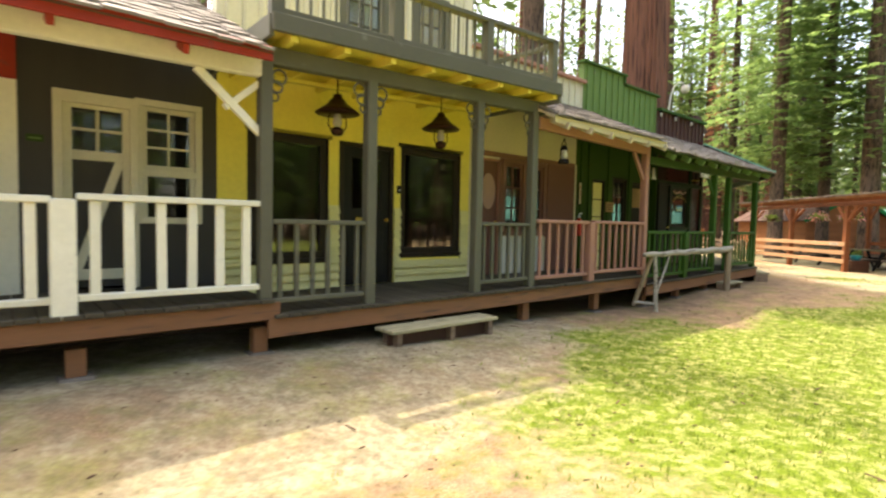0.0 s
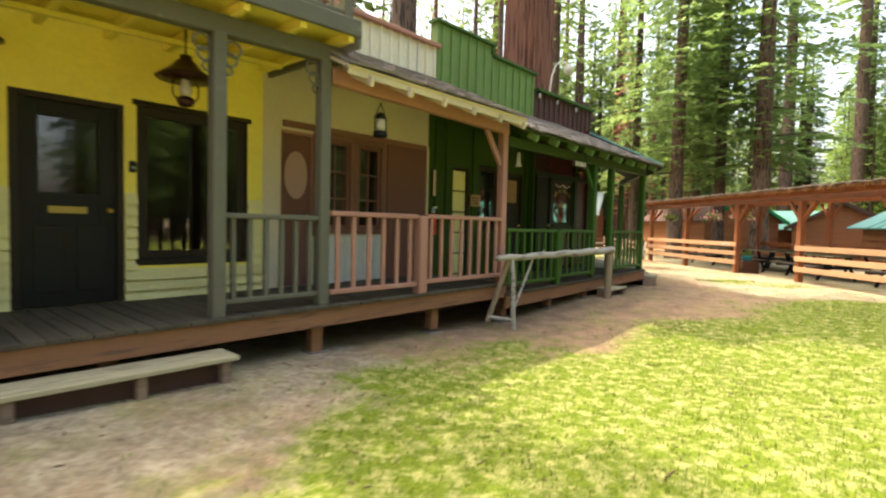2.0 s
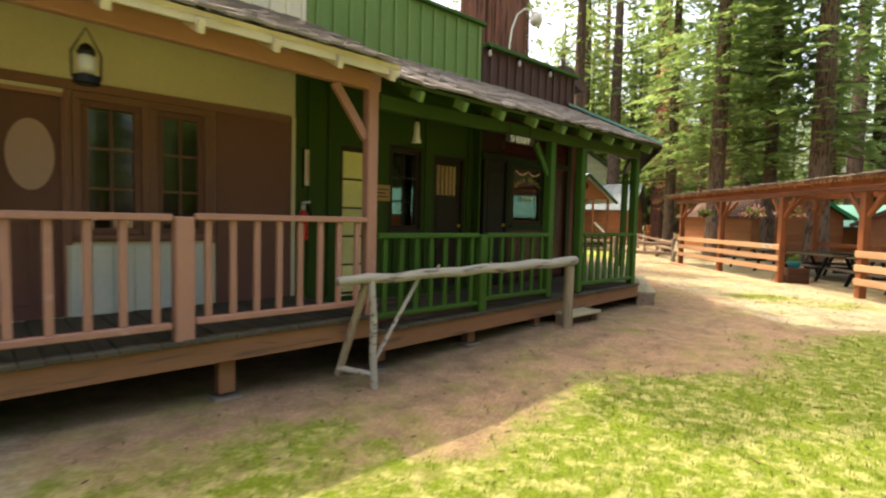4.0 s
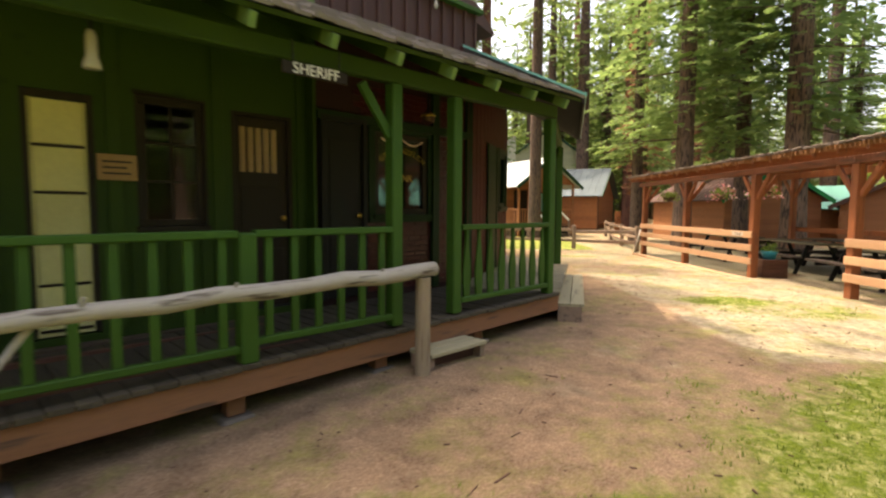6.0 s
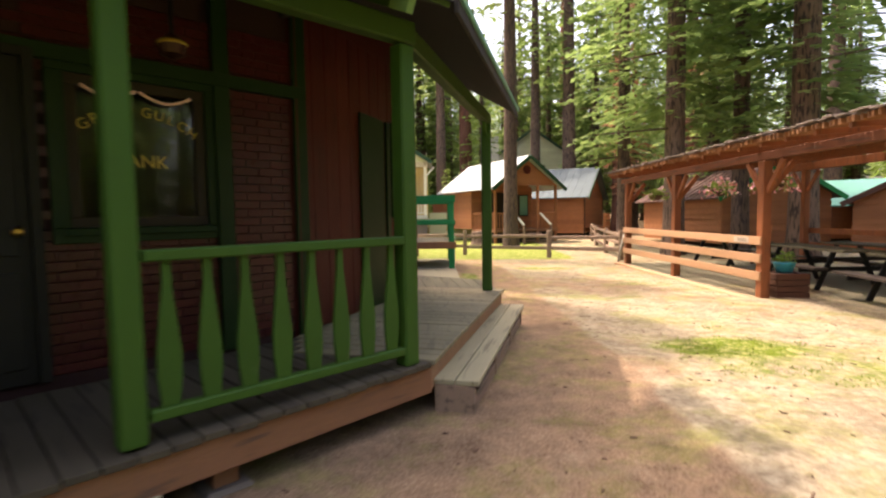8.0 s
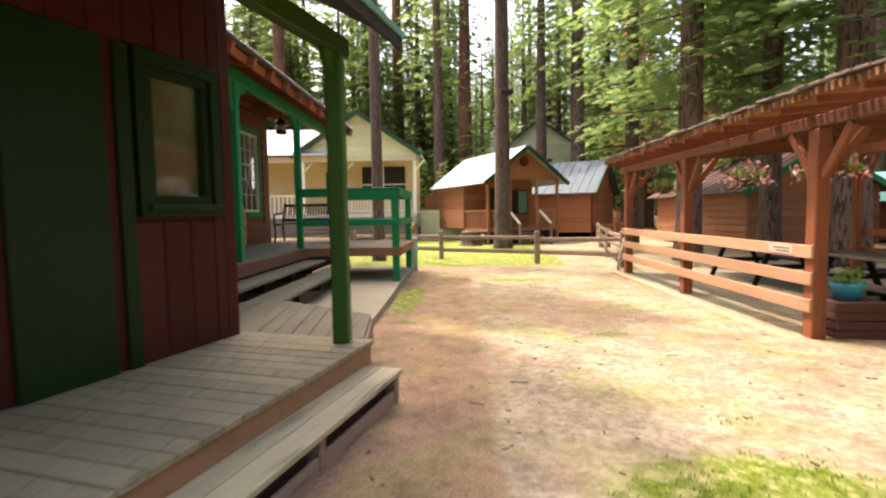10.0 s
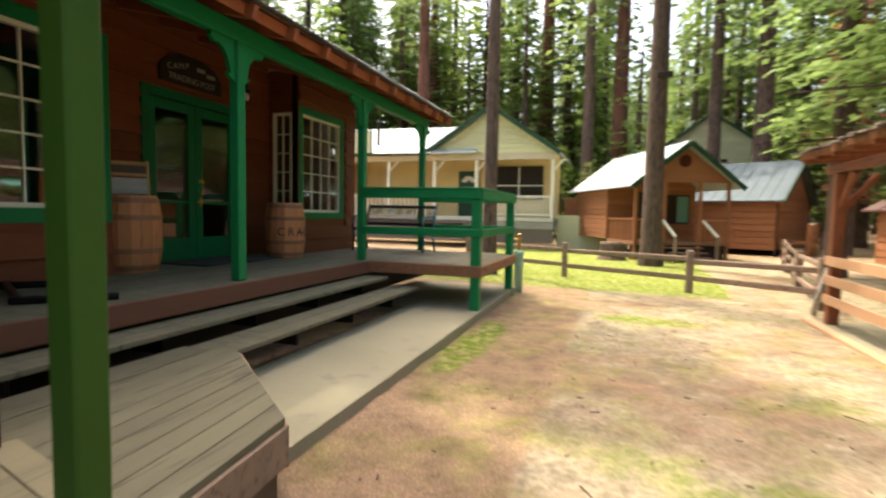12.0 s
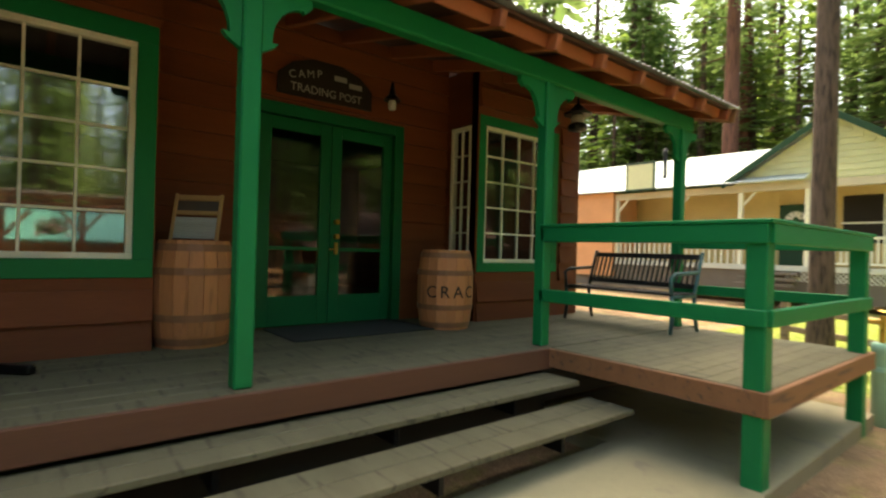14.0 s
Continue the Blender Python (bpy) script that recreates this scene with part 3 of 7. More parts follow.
def shingle_roof(name, m, x0, x1, y0, z0, y1, z1, label, single=False, wid=0.17, expo=0.19, mat=None, under=None):
    """A shingled slope from the eave (y0, z0) up to (y1, z1)."""
    t = thing(name, label, "roof", m, kind="structure")
    run = math.hypot(y1 - y0, z1 - z0)
    a = math.degrees(math.atan2(z1 - z0, y1 - y0))
    slope = Matrix.Translation((0, y0, z0)) @ pose(0, 0, 0, a, 0, 0)
    g = Geo().box(x0, x1, 0, run, -0.045, -0.012, 0, slope)
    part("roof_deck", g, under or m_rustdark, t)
    me = Geo().box(0, wid * 0.96, 0, expo * 1.5, -0.010, 0.016, 0.002).mesh("shingle", mat or m_shingle)
    joined = Geo()
    rows = int(run / expo) + 1
    for k in range(rows):
        x = x0 - random.uniform(0, wid)
        while x < x1 - 0.02:
            w = wid * random.uniform(0.65, 1.15)
            y = min(k * expo + random.uniform(-0.02, 0.02), run - 0.1) - 0.04
            mm = slope @ pose(max(x, x0), y, 0.012 + random.uniform(0, 0.022), -3.2, random.uniform(-1, 1), random.uniform(-1.2, 1.2)) @ Matrix.Diagonal((min(w, x1 - max(x, x0)) / wid, 1, 1, 1))
            if single:
                piece("shingle", me, t, mm)
            else:
                joined.box(0, wid * 0.96, 0, expo * 1.5, -0.010, 0.016, 0, mm)
            x += w
    if not single:
        tagged(part("shingles", joined, mat or m_shingle, t), kind="stuff")
    return t


def letters(text, m, size, mat, parent, name="lettering", extrude=0.004, align="CENTER"):
    cu = bpy.data.curves.new(name, "FONT")
    cu.body, cu.size, cu.extrude, cu.align_x, cu.align_y = text, size, extrude, align, "CENTER"
    tmp = bpy.data.objects.new(name, cu)
    scene.collection.objects.link(tmp)
    bpy.context.view_layer.update()
    me = bpy.data.meshes.new_from_object(tmp.evaluated_get(bpy.context.evaluated_depsgraph_get()))
    bpy.data.objects.remove(tmp)
    me.materials.clear()
    me.materials.append(mat)
    ob = new(name, me)
    ob.parent = parent
    ob.matrix_basis = m
    return ob


FRONT = Euler((math.pi / 2, 0, 0)).to_matrix().to_4x4()   # lays lettering upright, facing -y


def deck_planks(name, m, x0, x1, y0, y1, z, label, w=0.14, mat=None, zf=None):
    t = thing(name, label, "deck", m, kind="structure")
    n = int((x1 - x0) / w)
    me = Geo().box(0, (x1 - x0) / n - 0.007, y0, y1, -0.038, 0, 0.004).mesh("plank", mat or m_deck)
    for i in range(n):
        x = x0 + (x1 - x0) * i / n
        piece("plank", me, t, Matrix.Translation((x, random.uniform(-0.012, 0.006), (zf(x) if zf else z) + random.uniform(-0.003, 0.003))))
    part("joists", Geo().box(x0, x1, y0 + 0.3, y0 + 0.36, z - 0.2, z - 0.045).box(x0, x1, y1 - 0.3, y1 - 0.24, z - 0.2, z - 0.045), m_rustdark, t)
    return t


def door_slab(name, m, x0, x1, z0, z1, y, mat, label, frame_mat, fw=0.08, panels=None, glass_zone=None, knob=True):
    t = thing(name, label, "door", m, kind="structure")
    g = Geo().box(x0 - fw, x0, y - 0.02, y + 0.1, z0, z1 + fw).box(x1, x1 + fw, y - 0.02, y + 0.1, z0, z1 + fw).box(x0, x1, y - 0.018, y + 0.1, z1, z1 + fw)
    part("door_frame", g, frame_mat, t)
    d = Geo()
    if glass_zone:
        a, b, c, e = glass_zone
        d.box(x0, a, y + 0.02, y + 0.06, z0, z1).box(b, x1, y + 0.02, y + 0.06, z0, z1).box(a, b, y + 0.02, y + 0.06, z0, c).box(a, b, y + 0.02, y + 0.06, e, z1)
        part("door_pane", Geo().box(a, b, y + 0.035, y + 0.042, c, e, 0), m_oldglass, t)
    else:
        d.box(x0, x1, y + 0.02, y + 0.06, z0, z1)
    leaf = part("door_leaf", d, mat, t)
    for p in panels or ():
        part("door_panel", Geo().box(p[0], p[1], y + 0.008, y + 0.022, p[2], p[3], 0.006), mat, leaf)
    if knob:
        part("door_knob", Geo().lathe([(0.012, 0), (0.012, 0.03), (0.03, 0.04), (0.032, 0.06), (0.015, 0.075)], (0, 0, 0), 12), m_brass, leaf).matrix_basis = pose(x1 - 0.07, y + 0.02, z0 + 0.95, 90, 0, 0)
    return t


# ---- row of shop fronts: shell ----
WY = 1.55
# charcoal building
hA = [(-14.42, -13.80, 0.75, 2.72), (-13.70, -13.16, 1.50, 2.75)]
wall("wall_charcoal_front", FAC, -14.76, -12.92, 0.3, 3.68, WY, 0.14, hA, m_charcoal, "charcoal painted vertical board wall with white joinery")
wall("wall_white_front", FAC, -17.5, -14.76, 0.3, 2.82, WY - 0.02, 0.16, [], m_white, "white painted board wall of the next shop front")
wall("wall_red_band", FAC, -17.5, -14.76, 2.82, 3.68, WY - 0.015, 0.15, [], m_red, "red painted band above the white wall")
# yellow building, two storeys
hB = [(-12.56, -11.44, 1.0, 2.66), (-11.28, -10.34, 0.6, 2.66), (-10.22, -8.98, 1.03, 2.70)]
wB = wall("wall_yellow_front", FAC, -12.92, -8.78, 0.3, 3.55, WY, 0.14, hB, m_yellow, "bright yellow painted wall with pale clapboards below")
lap_boards(wB, -12.9, -8.80, 0.60, 1.75, WY, 0.115, hB, m_pale)
hU = [(-11.22, -10.54, 3.95, 5.05), (-9.92, -9.36, 3.95, 5.05)]
wU = wall("wall_upper_front", FAC, -12.92, -8.78, 3.55, 6.2, WY + 0.01, 0.14, hU, m_upper, "pale cream upper storey wall with boards and battens")
for _a, _b in ((-12.9, -11.3), (-10.45, -10.0), (-9.28, -8.8)):
    battens(wU, _a, _b, 0.2, WY + 0.01, lambda x: (3.6, 6.2), m_upper)
solid("wall_upper_side", Geo().box(-8.92, -8.79, WY + 0.152, 6.0, 3.3, 6.2, 0), m_upper, "cream side wall of the upper storey", "wall", FAC, "structure")
# pink building
hC = [(-8.52, -8.02, 0.62, 2.70), (-7.92, -7.38, 1.38, 2.68), (-7.28, -6.78, 1.38, 2.68)]
wC = wall("wall_cream_front", FAC, -8.78, -5.74, 0.3, 4.05, WY, 0.14, hC, m_cream, "cream shop wall above brown doors and shutters")
pC = solid("parapet_pink", Geo().box(-8.78, -5.6, WY - 0.01, WY + 0.12, 3.75, 4.50), m_upper, "weathered cream board parapet over the porch roof", "parapet", FAC, "structure")
battens(pC, -8.76, -5.62, 0.2, WY - 0.01, lambda x: (3.75, 4.50), m_upper, 0.035)
solid("parapet_pink_cap", Geo().beam((-8.78, WY + 0.03, 4.545), (-5.56, WY + 0.03, 4.53), 0.26, 0.07, 0.01), m_pink, "faded pink parapet cap", "trim", FAC, "structure")
# green building
hD = [(-5.10, -4.62, 0.55, 2.56), (-4.31, -3.70, 1.42, 2.64), (-3.46, -2.80, 0.56, 2.60)]
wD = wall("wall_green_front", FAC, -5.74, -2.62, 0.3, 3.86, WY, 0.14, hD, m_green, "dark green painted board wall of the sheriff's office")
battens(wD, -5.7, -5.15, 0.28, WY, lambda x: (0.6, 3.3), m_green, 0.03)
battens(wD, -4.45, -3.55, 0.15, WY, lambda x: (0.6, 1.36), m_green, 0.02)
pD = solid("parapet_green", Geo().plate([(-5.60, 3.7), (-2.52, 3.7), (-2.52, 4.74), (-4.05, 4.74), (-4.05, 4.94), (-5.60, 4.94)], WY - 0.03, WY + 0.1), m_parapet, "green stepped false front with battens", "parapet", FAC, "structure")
battens(pD, -5.6, -2.5, 0.24, WY - 0.03, lambda x: (3.7, 4.92 if x < -4.07 else 4.72), m_parapet, 0.04)
solid("parapet_green_cap", Geo().box(-5.66, -3.98, WY - 0.10, WY + 0.14, 4.94, 4.99).box(-4.02, -2.46, WY - 0.10, WY + 0.14, 4.74, 4.79).box(-4.08, -4.02, WY - 0.08, WY + 0.12, 4.79, 4.94), m_greenrail, "green board cap of the stepped false front", "trim", FAC, "structure")
# bank front parapet
pE = solid("parapet_brown", Geo().plate([(-2.46, 3.7), (0.16, 3.7), (0.16, 4.44), (-2.46, 4.44)], WY - 0.02, WY + 0.1), m_dkparapet, "dark brown boarded false front of the bank", "parapet", FAC, "structure")
battens(pE, -2.4, 0.16, 0.22, WY - 0.02, lambda x: (3.7, 4.44), m_dkparapet, 0.04)
solid("parapet_brown_cap", Geo().box(-2.44, 0.22, WY - 0.12, WY + 0.14, 4.44, 4.50), m_greenrail, "green board cap on the dark false front", "trim", FAC, "structure")
solid("parapet_gablet", Geo().plate([(-0.02, 4.50), (0.72, 4.30), (0.72, 4.36), (0.30, 4.70), (-0.02, 4.70)], WY + 0.10, WY + 0.5), m_dkparapet, "small dark gable end behind the false front", "parapet", FAC, "structure")
t = thing("gooseneck_lamp", "white gooseneck lamp with a milky glass shade on the false front", "lamp", FAC @ Matrix.Translation((-1.76, WY + 0.03, 4.50)))
part("arm", Geo().tube([(0, 0, 0), (0, 0, 0.12), (0.03, -0.02, 0.42), (0.12, -0.06, 0.68), (0.26, -0.10, 0.80), (0.40, -0.14, 0.80), (0.48, -0.16, 0.74)], 0.016, 8), m_dress, t, smooth=True)
part("base_plate", Geo().lathe([(0.06, 0), (0.06, 0.02), (0.03, 0.04)], n=12), m_dress, t)
part("shade", Geo().lathe([(0.05, 0.10), (0.10, 0.08), (0.11, -0.04), (0.07, -0.10)], (0.50, -0.17, 0.66), 16), m_lampglass, t, smooth=True)
for _x, _z in ((-2.38, 4.42), (-1.62, 4.42), (-0.72, 4.42)):
    t = thing("parapet_lamp", "small pale lamp fixed under the false front cap", "lamp", FAC @ Matrix.Translation((_x, WY - 0.09, _z)), "parapet lamps")
    part("bracket", Geo().box(-0.015, 0.015, -0.03, 0.05, -0.03, 0.02), m_black, t)
    part("bulb", Geo().lathe([(0.02, -0.13), (0.032, -0.10), (0.02, -0.04), (0.015, -0.03)], n=10), m_lampglass, t, smooth=True)
# bank: front wall, brick base, slanted wall
BY = 1.36
hE = [(-1.80, -0.91, 1.55, 2.57)]
wE = wall("wall_bank_front", FAC, -2.62, -0.10, 0.3, 3.75, BY + 0.06, 0.12, hE, m_mortar, "bank wall of dark red painted brick")
hF = [(2.27, 2.83, 1.66, 2.62)]
wF = wall("wall_bank_side", CHM, 0.26, 3.06, 0.3, 3.9, 0.05, 0.12, hF, m_bankred, "slanted bank wall of dark red vertical planks")
solid("wall_bank_return", Geo().box(-2.64, -2.60, BY + 0.02, WY + 0.1, 0.3, 3.7, 0), m_green, "green return between sheriff's office and bank", "wall", FAC, "structure")
# end wall of the bank towards the trading post
solid("wall_bank_end", Geo().beam((6.50, 17.06, 2.1), (2.95, 17.30, 2.1), 0.12, 3.6, 0), m_bankred, "dark red boarded end wall of the bank", "wall", ID, "structure")
# near-black backs, sides and ceilings, unseen, close the shops and keep windows dark
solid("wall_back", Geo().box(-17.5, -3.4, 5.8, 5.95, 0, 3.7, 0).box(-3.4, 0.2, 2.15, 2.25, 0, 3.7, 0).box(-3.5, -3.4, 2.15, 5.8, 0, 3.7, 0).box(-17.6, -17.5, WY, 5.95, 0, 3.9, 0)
      .box(-12.98, -12.90, WY + 0.16, 5.8, 0.3, 3.5, 0).box(-8.82, -8.74, WY + 0.16, 5.8, 0.3, 3.25, 0).box(-5.78, -5.7, WY + 0.16, 5.8, 0.3, 3.25, 0), m_dark, "added black walls keeping the unseen shop rooms dark", "wall", FAC, "structure")
solid("ceiling_shops", Geo().box(-17.5, -3.4, WY + 0.15, 5.8, 3.30, 3.38, 0).box(-3.4, 0.1, BY + 0.2, 2.14, 3.30, 3.38, 0), m_dark, "added black ceiling of the unseen shop rooms", "ceiling", FAC, "structure")
solid("floor_shops", Geo().box(-17.5, -3.4, WY + 0.15, 5.8, 0.4, 0.58, 0).box(-3.4, 0.1, BY + 0.2, 2.14, 0.4, 0.58, 0), m_dark, "added black floor of the unseen shop rooms", "floor", FAC, "structure")
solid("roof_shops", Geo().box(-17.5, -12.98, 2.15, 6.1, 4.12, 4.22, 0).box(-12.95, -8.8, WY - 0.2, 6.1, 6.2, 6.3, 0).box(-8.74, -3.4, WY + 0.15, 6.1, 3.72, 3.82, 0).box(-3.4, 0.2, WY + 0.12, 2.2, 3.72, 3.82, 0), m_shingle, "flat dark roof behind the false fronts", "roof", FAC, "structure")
_g = Geo().slab([(5.62, 14.36), (6.42, 16.98), (3.0, 17.2), (3.0, 15.9), (4.9, 14.9)], 3.28, 3.36)
solid("ceiling_bank", _g, m_dark, "added black ceiling of the unseen bank room", "ceiling", ID, "structure")

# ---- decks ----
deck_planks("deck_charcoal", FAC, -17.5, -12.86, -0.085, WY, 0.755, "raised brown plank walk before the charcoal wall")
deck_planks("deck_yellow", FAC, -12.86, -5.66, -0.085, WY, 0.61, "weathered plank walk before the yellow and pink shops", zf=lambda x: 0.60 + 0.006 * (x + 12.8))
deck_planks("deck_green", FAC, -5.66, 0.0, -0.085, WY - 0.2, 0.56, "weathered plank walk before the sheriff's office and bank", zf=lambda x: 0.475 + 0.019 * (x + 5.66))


def fascia(name, m, p, q, h, label, mat=None):
    return solid(name, Geo().beam((*p[:2], p[2] - h / 2), (*q[:2], q[2] - h / 2), 0.045, h, 0.006), mat or m_rust, label, "fascia", m, "structure")


fascia("fascia_charcoal", FAC, (-17.5, -0.03, 0.715), (-12.80, -0.03, 0.72), 0.17, "rust brown deck fascia board")
fascia("fascia_yellow", FAC, (-12.92, -0.03, 0.56), (-5.62, -0.03, 0.605), 0.19, "rust brown deck fascia board")
fascia("fascia_green", FAC, (-5.62, -0.03, 0.435), (0.02, -0.03, 0.55), 0.20, "rust brown deck fascia board")
fascia("fascia_bank", ID, (6.75, 13.60, 0.55), (7.64, 16.90, 0.60), 0.19, "tan brown fascia of the slanted bank deck", m_fascia2)
# slanted bank deck: planks laid square to its edge
tB = thing("deck_bank", "weathered plank deck round the slanted bank corner", "deck", ID, kind="structure")
_e = Vector((0.89, 3.29, 0)).normalized()
_s = Vector((-_e.y, _e.x, 0))
for i in range(24):
    _p = Vector((6.73, 13.61, 0)) + _e * (0.142 * i + 0.003)
    _w = 1.30 - 0.12 * (i / 23) + (0.0 if i > 3 else -0.25 * (3 - i) / 3)
    _mm = Matrix((_e, _s, Vector((0, 0, 1)))).transposed().to_4x4()
    _mm.translation = _p + Vector((0, 0, 0.585 + 0.02 * i / 23 + random.uniform(-0.003, 0.003)))
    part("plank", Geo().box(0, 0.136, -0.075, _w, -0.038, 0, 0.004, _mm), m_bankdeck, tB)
part("subfloor", Geo().slab([(6.70, 13.66), (7.55, 16.86), (6.48, 17.0), (5.62, 14.2), (5.2, 13.6)], 0.40, 0.535), m_rustdark, tB)
# piers under the walk
for _x in (-16.4, -14.45, -12.95, -10.9, -8.95, -7.1, -5.5, -4.1, -2.75, -1.4):
    _t = thing("pier", "short timber deck pier on a grey pad block", "pier", FAC @ Matrix.Translation((_x, 0.12, 0)), "deck piers")
    part("timber", Geo().box(-0.07, 0.07, -0.06, 0.06, 0.10, 0.46, 0.008), m_rust, _t)
    part("pad_block", Geo().box(-0.13, 0.13, -0.12, 0.12, -0.04, 0.02 + bank_rise(*(FAC @ Vector((_x, 0, 0))).xy), 0.02), m_stone, _t)
# Board added under the walk; its dark colour stands for crawl space shade.
solid("skirt_shadow_wall", Geo().box(-17.5, 0.2, WY - 0.15, WY - 0.05, -0.02, 0.5, 0), m_shadeskirt, "added dark board standing for shade under the walk", "wall", FAC, "structure")

# steps
def plank_step(name, m, x0, x1, y0, y1, z, legs, label):
    t = thing(name, label, "step", m, "plank steps")
    n = 2
    for i in range(n):
        a, b = y0 + (y1 - y0) * i / n, y0 + (y1 - y0) * (i + 1) / n - 0.008
        part("tread_board", Geo().box(x0, x1, a, b, z - 0.04, z, 0.006), m_deckx, t)
    part("riser_board", Geo().box(x0 + 0.02, x1 - 0.02, y0 + 0.12, y0 + 0.145, 0.02, z - 0.04, 0.004), m_dkparapet, t)
    for x in legs:
        part("support", Geo().box(x - 0.035, x + 0.035, y0 + 0.03, y1 - 0.03, 0.0, z - 0.04, 0.006), m_fence, t)
    return t


plank_step("plank_step", FAC, -11.70, -10.06, -0.42, -0.06, 0.35, (-11.58, -10.80, -10.16), "long low weathered plank step before the yellow shop")
plank_step("plank_step", FAC, -2.52, -1.76, -0.37, -0.055, 0.33, (-2.485, -1.795), "short weathered plank step at the bank entrance")
_m = Matrix.Translation((6.79, 13.66, 0)) @ pose(0, 0, 0, 0, 0, math.degrees(math.atan2(3.06, 0.80)))
plank_step("plank_step", _m, 0.02, 3.24, -0.33, 0.03, 0.42, (0.055, 1.05, 2.1, 3.2), "long weathered bench-like step along the slanted bank deck")
solid("step_skirt", Geo().box(0.03, 3.23, -0.29, -0.265, 0.05, 0.27), m_fence, "dark skirt board of the long step", "step board", _m)

# ---- charcoal building details ----
t = thing("door_1", "white framed plank door with four small panes and a diagonal brace", "door", FAC, kind="structure")
part("door_frame", Geo().box(-14.49, -14.41, WY - 0.03, WY + 0.1, 0.76, 2.80).box(-13.82, -13.74, WY - 0.03, WY + 0.1, 0.76, 2.80).box(-14.41, -13.82, WY - 0.03, WY + 0.1, 2.68, 2.80), m_upper, t)
part("door_leaf", Geo().box(-14.41, -13.82, WY + 0.05, WY + 0.09, 0.78, 2.19).box(-14.41, -14.345, WY + 0.05, WY + 0.09, 2.19, 2.68).box(-13.875, -13.82, WY + 0.05, WY + 0.09, 2.19, 2.68).box(-14.345, -13.875, WY + 0.05, WY + 0.09, 2.655, 2.68), m_charcoal, t)
part("door_stile", Geo().box(-14.41, -14.33, WY + 0.02, WY + 0.05, 0.8, 2.68).box(-13.885, -13.82, WY + 0.02, WY + 0.05, 0.8, 2.68).box(-14.33, -13.885, WY + 0.02, WY + 0.05, 2.11, 2.21).box(-14.33, -13.885, WY + 0.02, WY + 0.05, 0.86, 0.97).box(-14.33, -13.885, WY + 0.02, WY + 0.05, 2.64, 2.68), m_upper, t)
part("diagonal_brace", Geo().beam((-14.30, WY + 0.03, 0.96), (-13.91, WY + 0.03, 2.11), 0.022, 0.085, up=(1, 0, 0)), m_upper, t)
part("glazing_bar", Geo().box(-14.33, -13.885, WY + 0.03, WY + 0.055, 2.41, 2.44).box(-14.123, -14.093, WY + 0.028, WY + 0.055, 2.21, 2.64), m_upper, t)
part("door_pane", Geo().box(-14.33, -13.885, WY + 0.06, WY + 0.066, 2.21, 2.64, 0), m_oldglass, t)
t = window("window_1", FAC, -13.70, -13.16, 2.06, 2.75, WY + 0.02, m_upper, 2, 3, "white sash window with six small upper panes", 0.05, 0.025, trim=m_upper, trim_w=0.075, sill=False)
part("lower_sash", Geo().box(-13.70, -13.16, WY + 0.01, WY + 0.07, 2.0, 2.06).box(-13.70, -13.16, WY - 0.01, WY + 0.07, 1.46, 1.53).box(-13.70, -13.65, WY + 0.01, WY + 0.07, 1.53, 2.0).box(-13.21, -13.16, WY + 0.01, WY + 0.07, 1.53, 2.0).box(-13.775, -13.70, WY - 0.01, WY + 0.05, 1.46, 2.0).box(-13.16, -13.085, WY - 0.01, WY + 0.05, 1.46, 2.0), m_upper, t)
part("pane", Geo().box(-13.65, -13.21, WY + 0.04, WY + 0.046, 1.53, 2.0, 0), m_glass, t)
railing(FAC, -14.44, -12.99, 0.03, 1.71, 0.85, m_white, "white painted timber porch railing with square balusters", 6, 0.075, 0.05, 0.1, 0.055)
railing(FAC, -17.4, -14.60, 0.03, 1.68, 0.84, m_white, "white painted timber porch railing with square balusters", 11, 0.075, 0.05, 0.1, 0.055)
post(FAC, -14.53, 0.02, 0.72, 1.66, 0.17, m_white, "broad white railing post", name="railing_post", group="railing posts")
solid("porch_beam_white", Geo().beam((-17.5, 0.03, 2.90), (-12.96, 0.03, 2.99), 0.10, 0.20, 0.01), m_white, "white painted porch beam", "beam", FAC, "structure")
t = thing("porch_brace", "white painted diagonal porch brace", "brace", FAC)
part("long_brace", Geo().beam((-13.55, 0.05, 2.88), (-12.97, 0.05, 2.36), 0.05, 0.075), m_white, t)
part("short_brace", Geo().beam((-13.30, 0.06, 2.56), (-12.98, 0.06, 2.84), 0.045, 0.06), m_white, t)
solid("eave_board_red", Geo().beam((-17.5, -0.27, 2.99), (-12.98, -0.27, 3.04), 0.035, 0.13, 0.006), m_red, "red painted eave board", "trim", FAC, "structure")
shingle_roof("porch_roof_white", FAC, -17.5, -12.98, -0.30, 3.06, 2.2, 4.25, "weathered grey shingle porch roof", wid=0.2, expo=0.21)
_t = thing("rafter_ends", "red painted rafter ends under the eave", "rafters", FAC)
for _x in (-16.6, -15.6, -14.6, -13.7):
    part("rafter_end", Geo().beam((_x, -0.24, 2.93), (_x, 1.5, 3.72), 0.05, 0.08), m_red, _t)

# ---- yellow building details ----
_bz = lambda x: 0.035 * (x + 11.0)
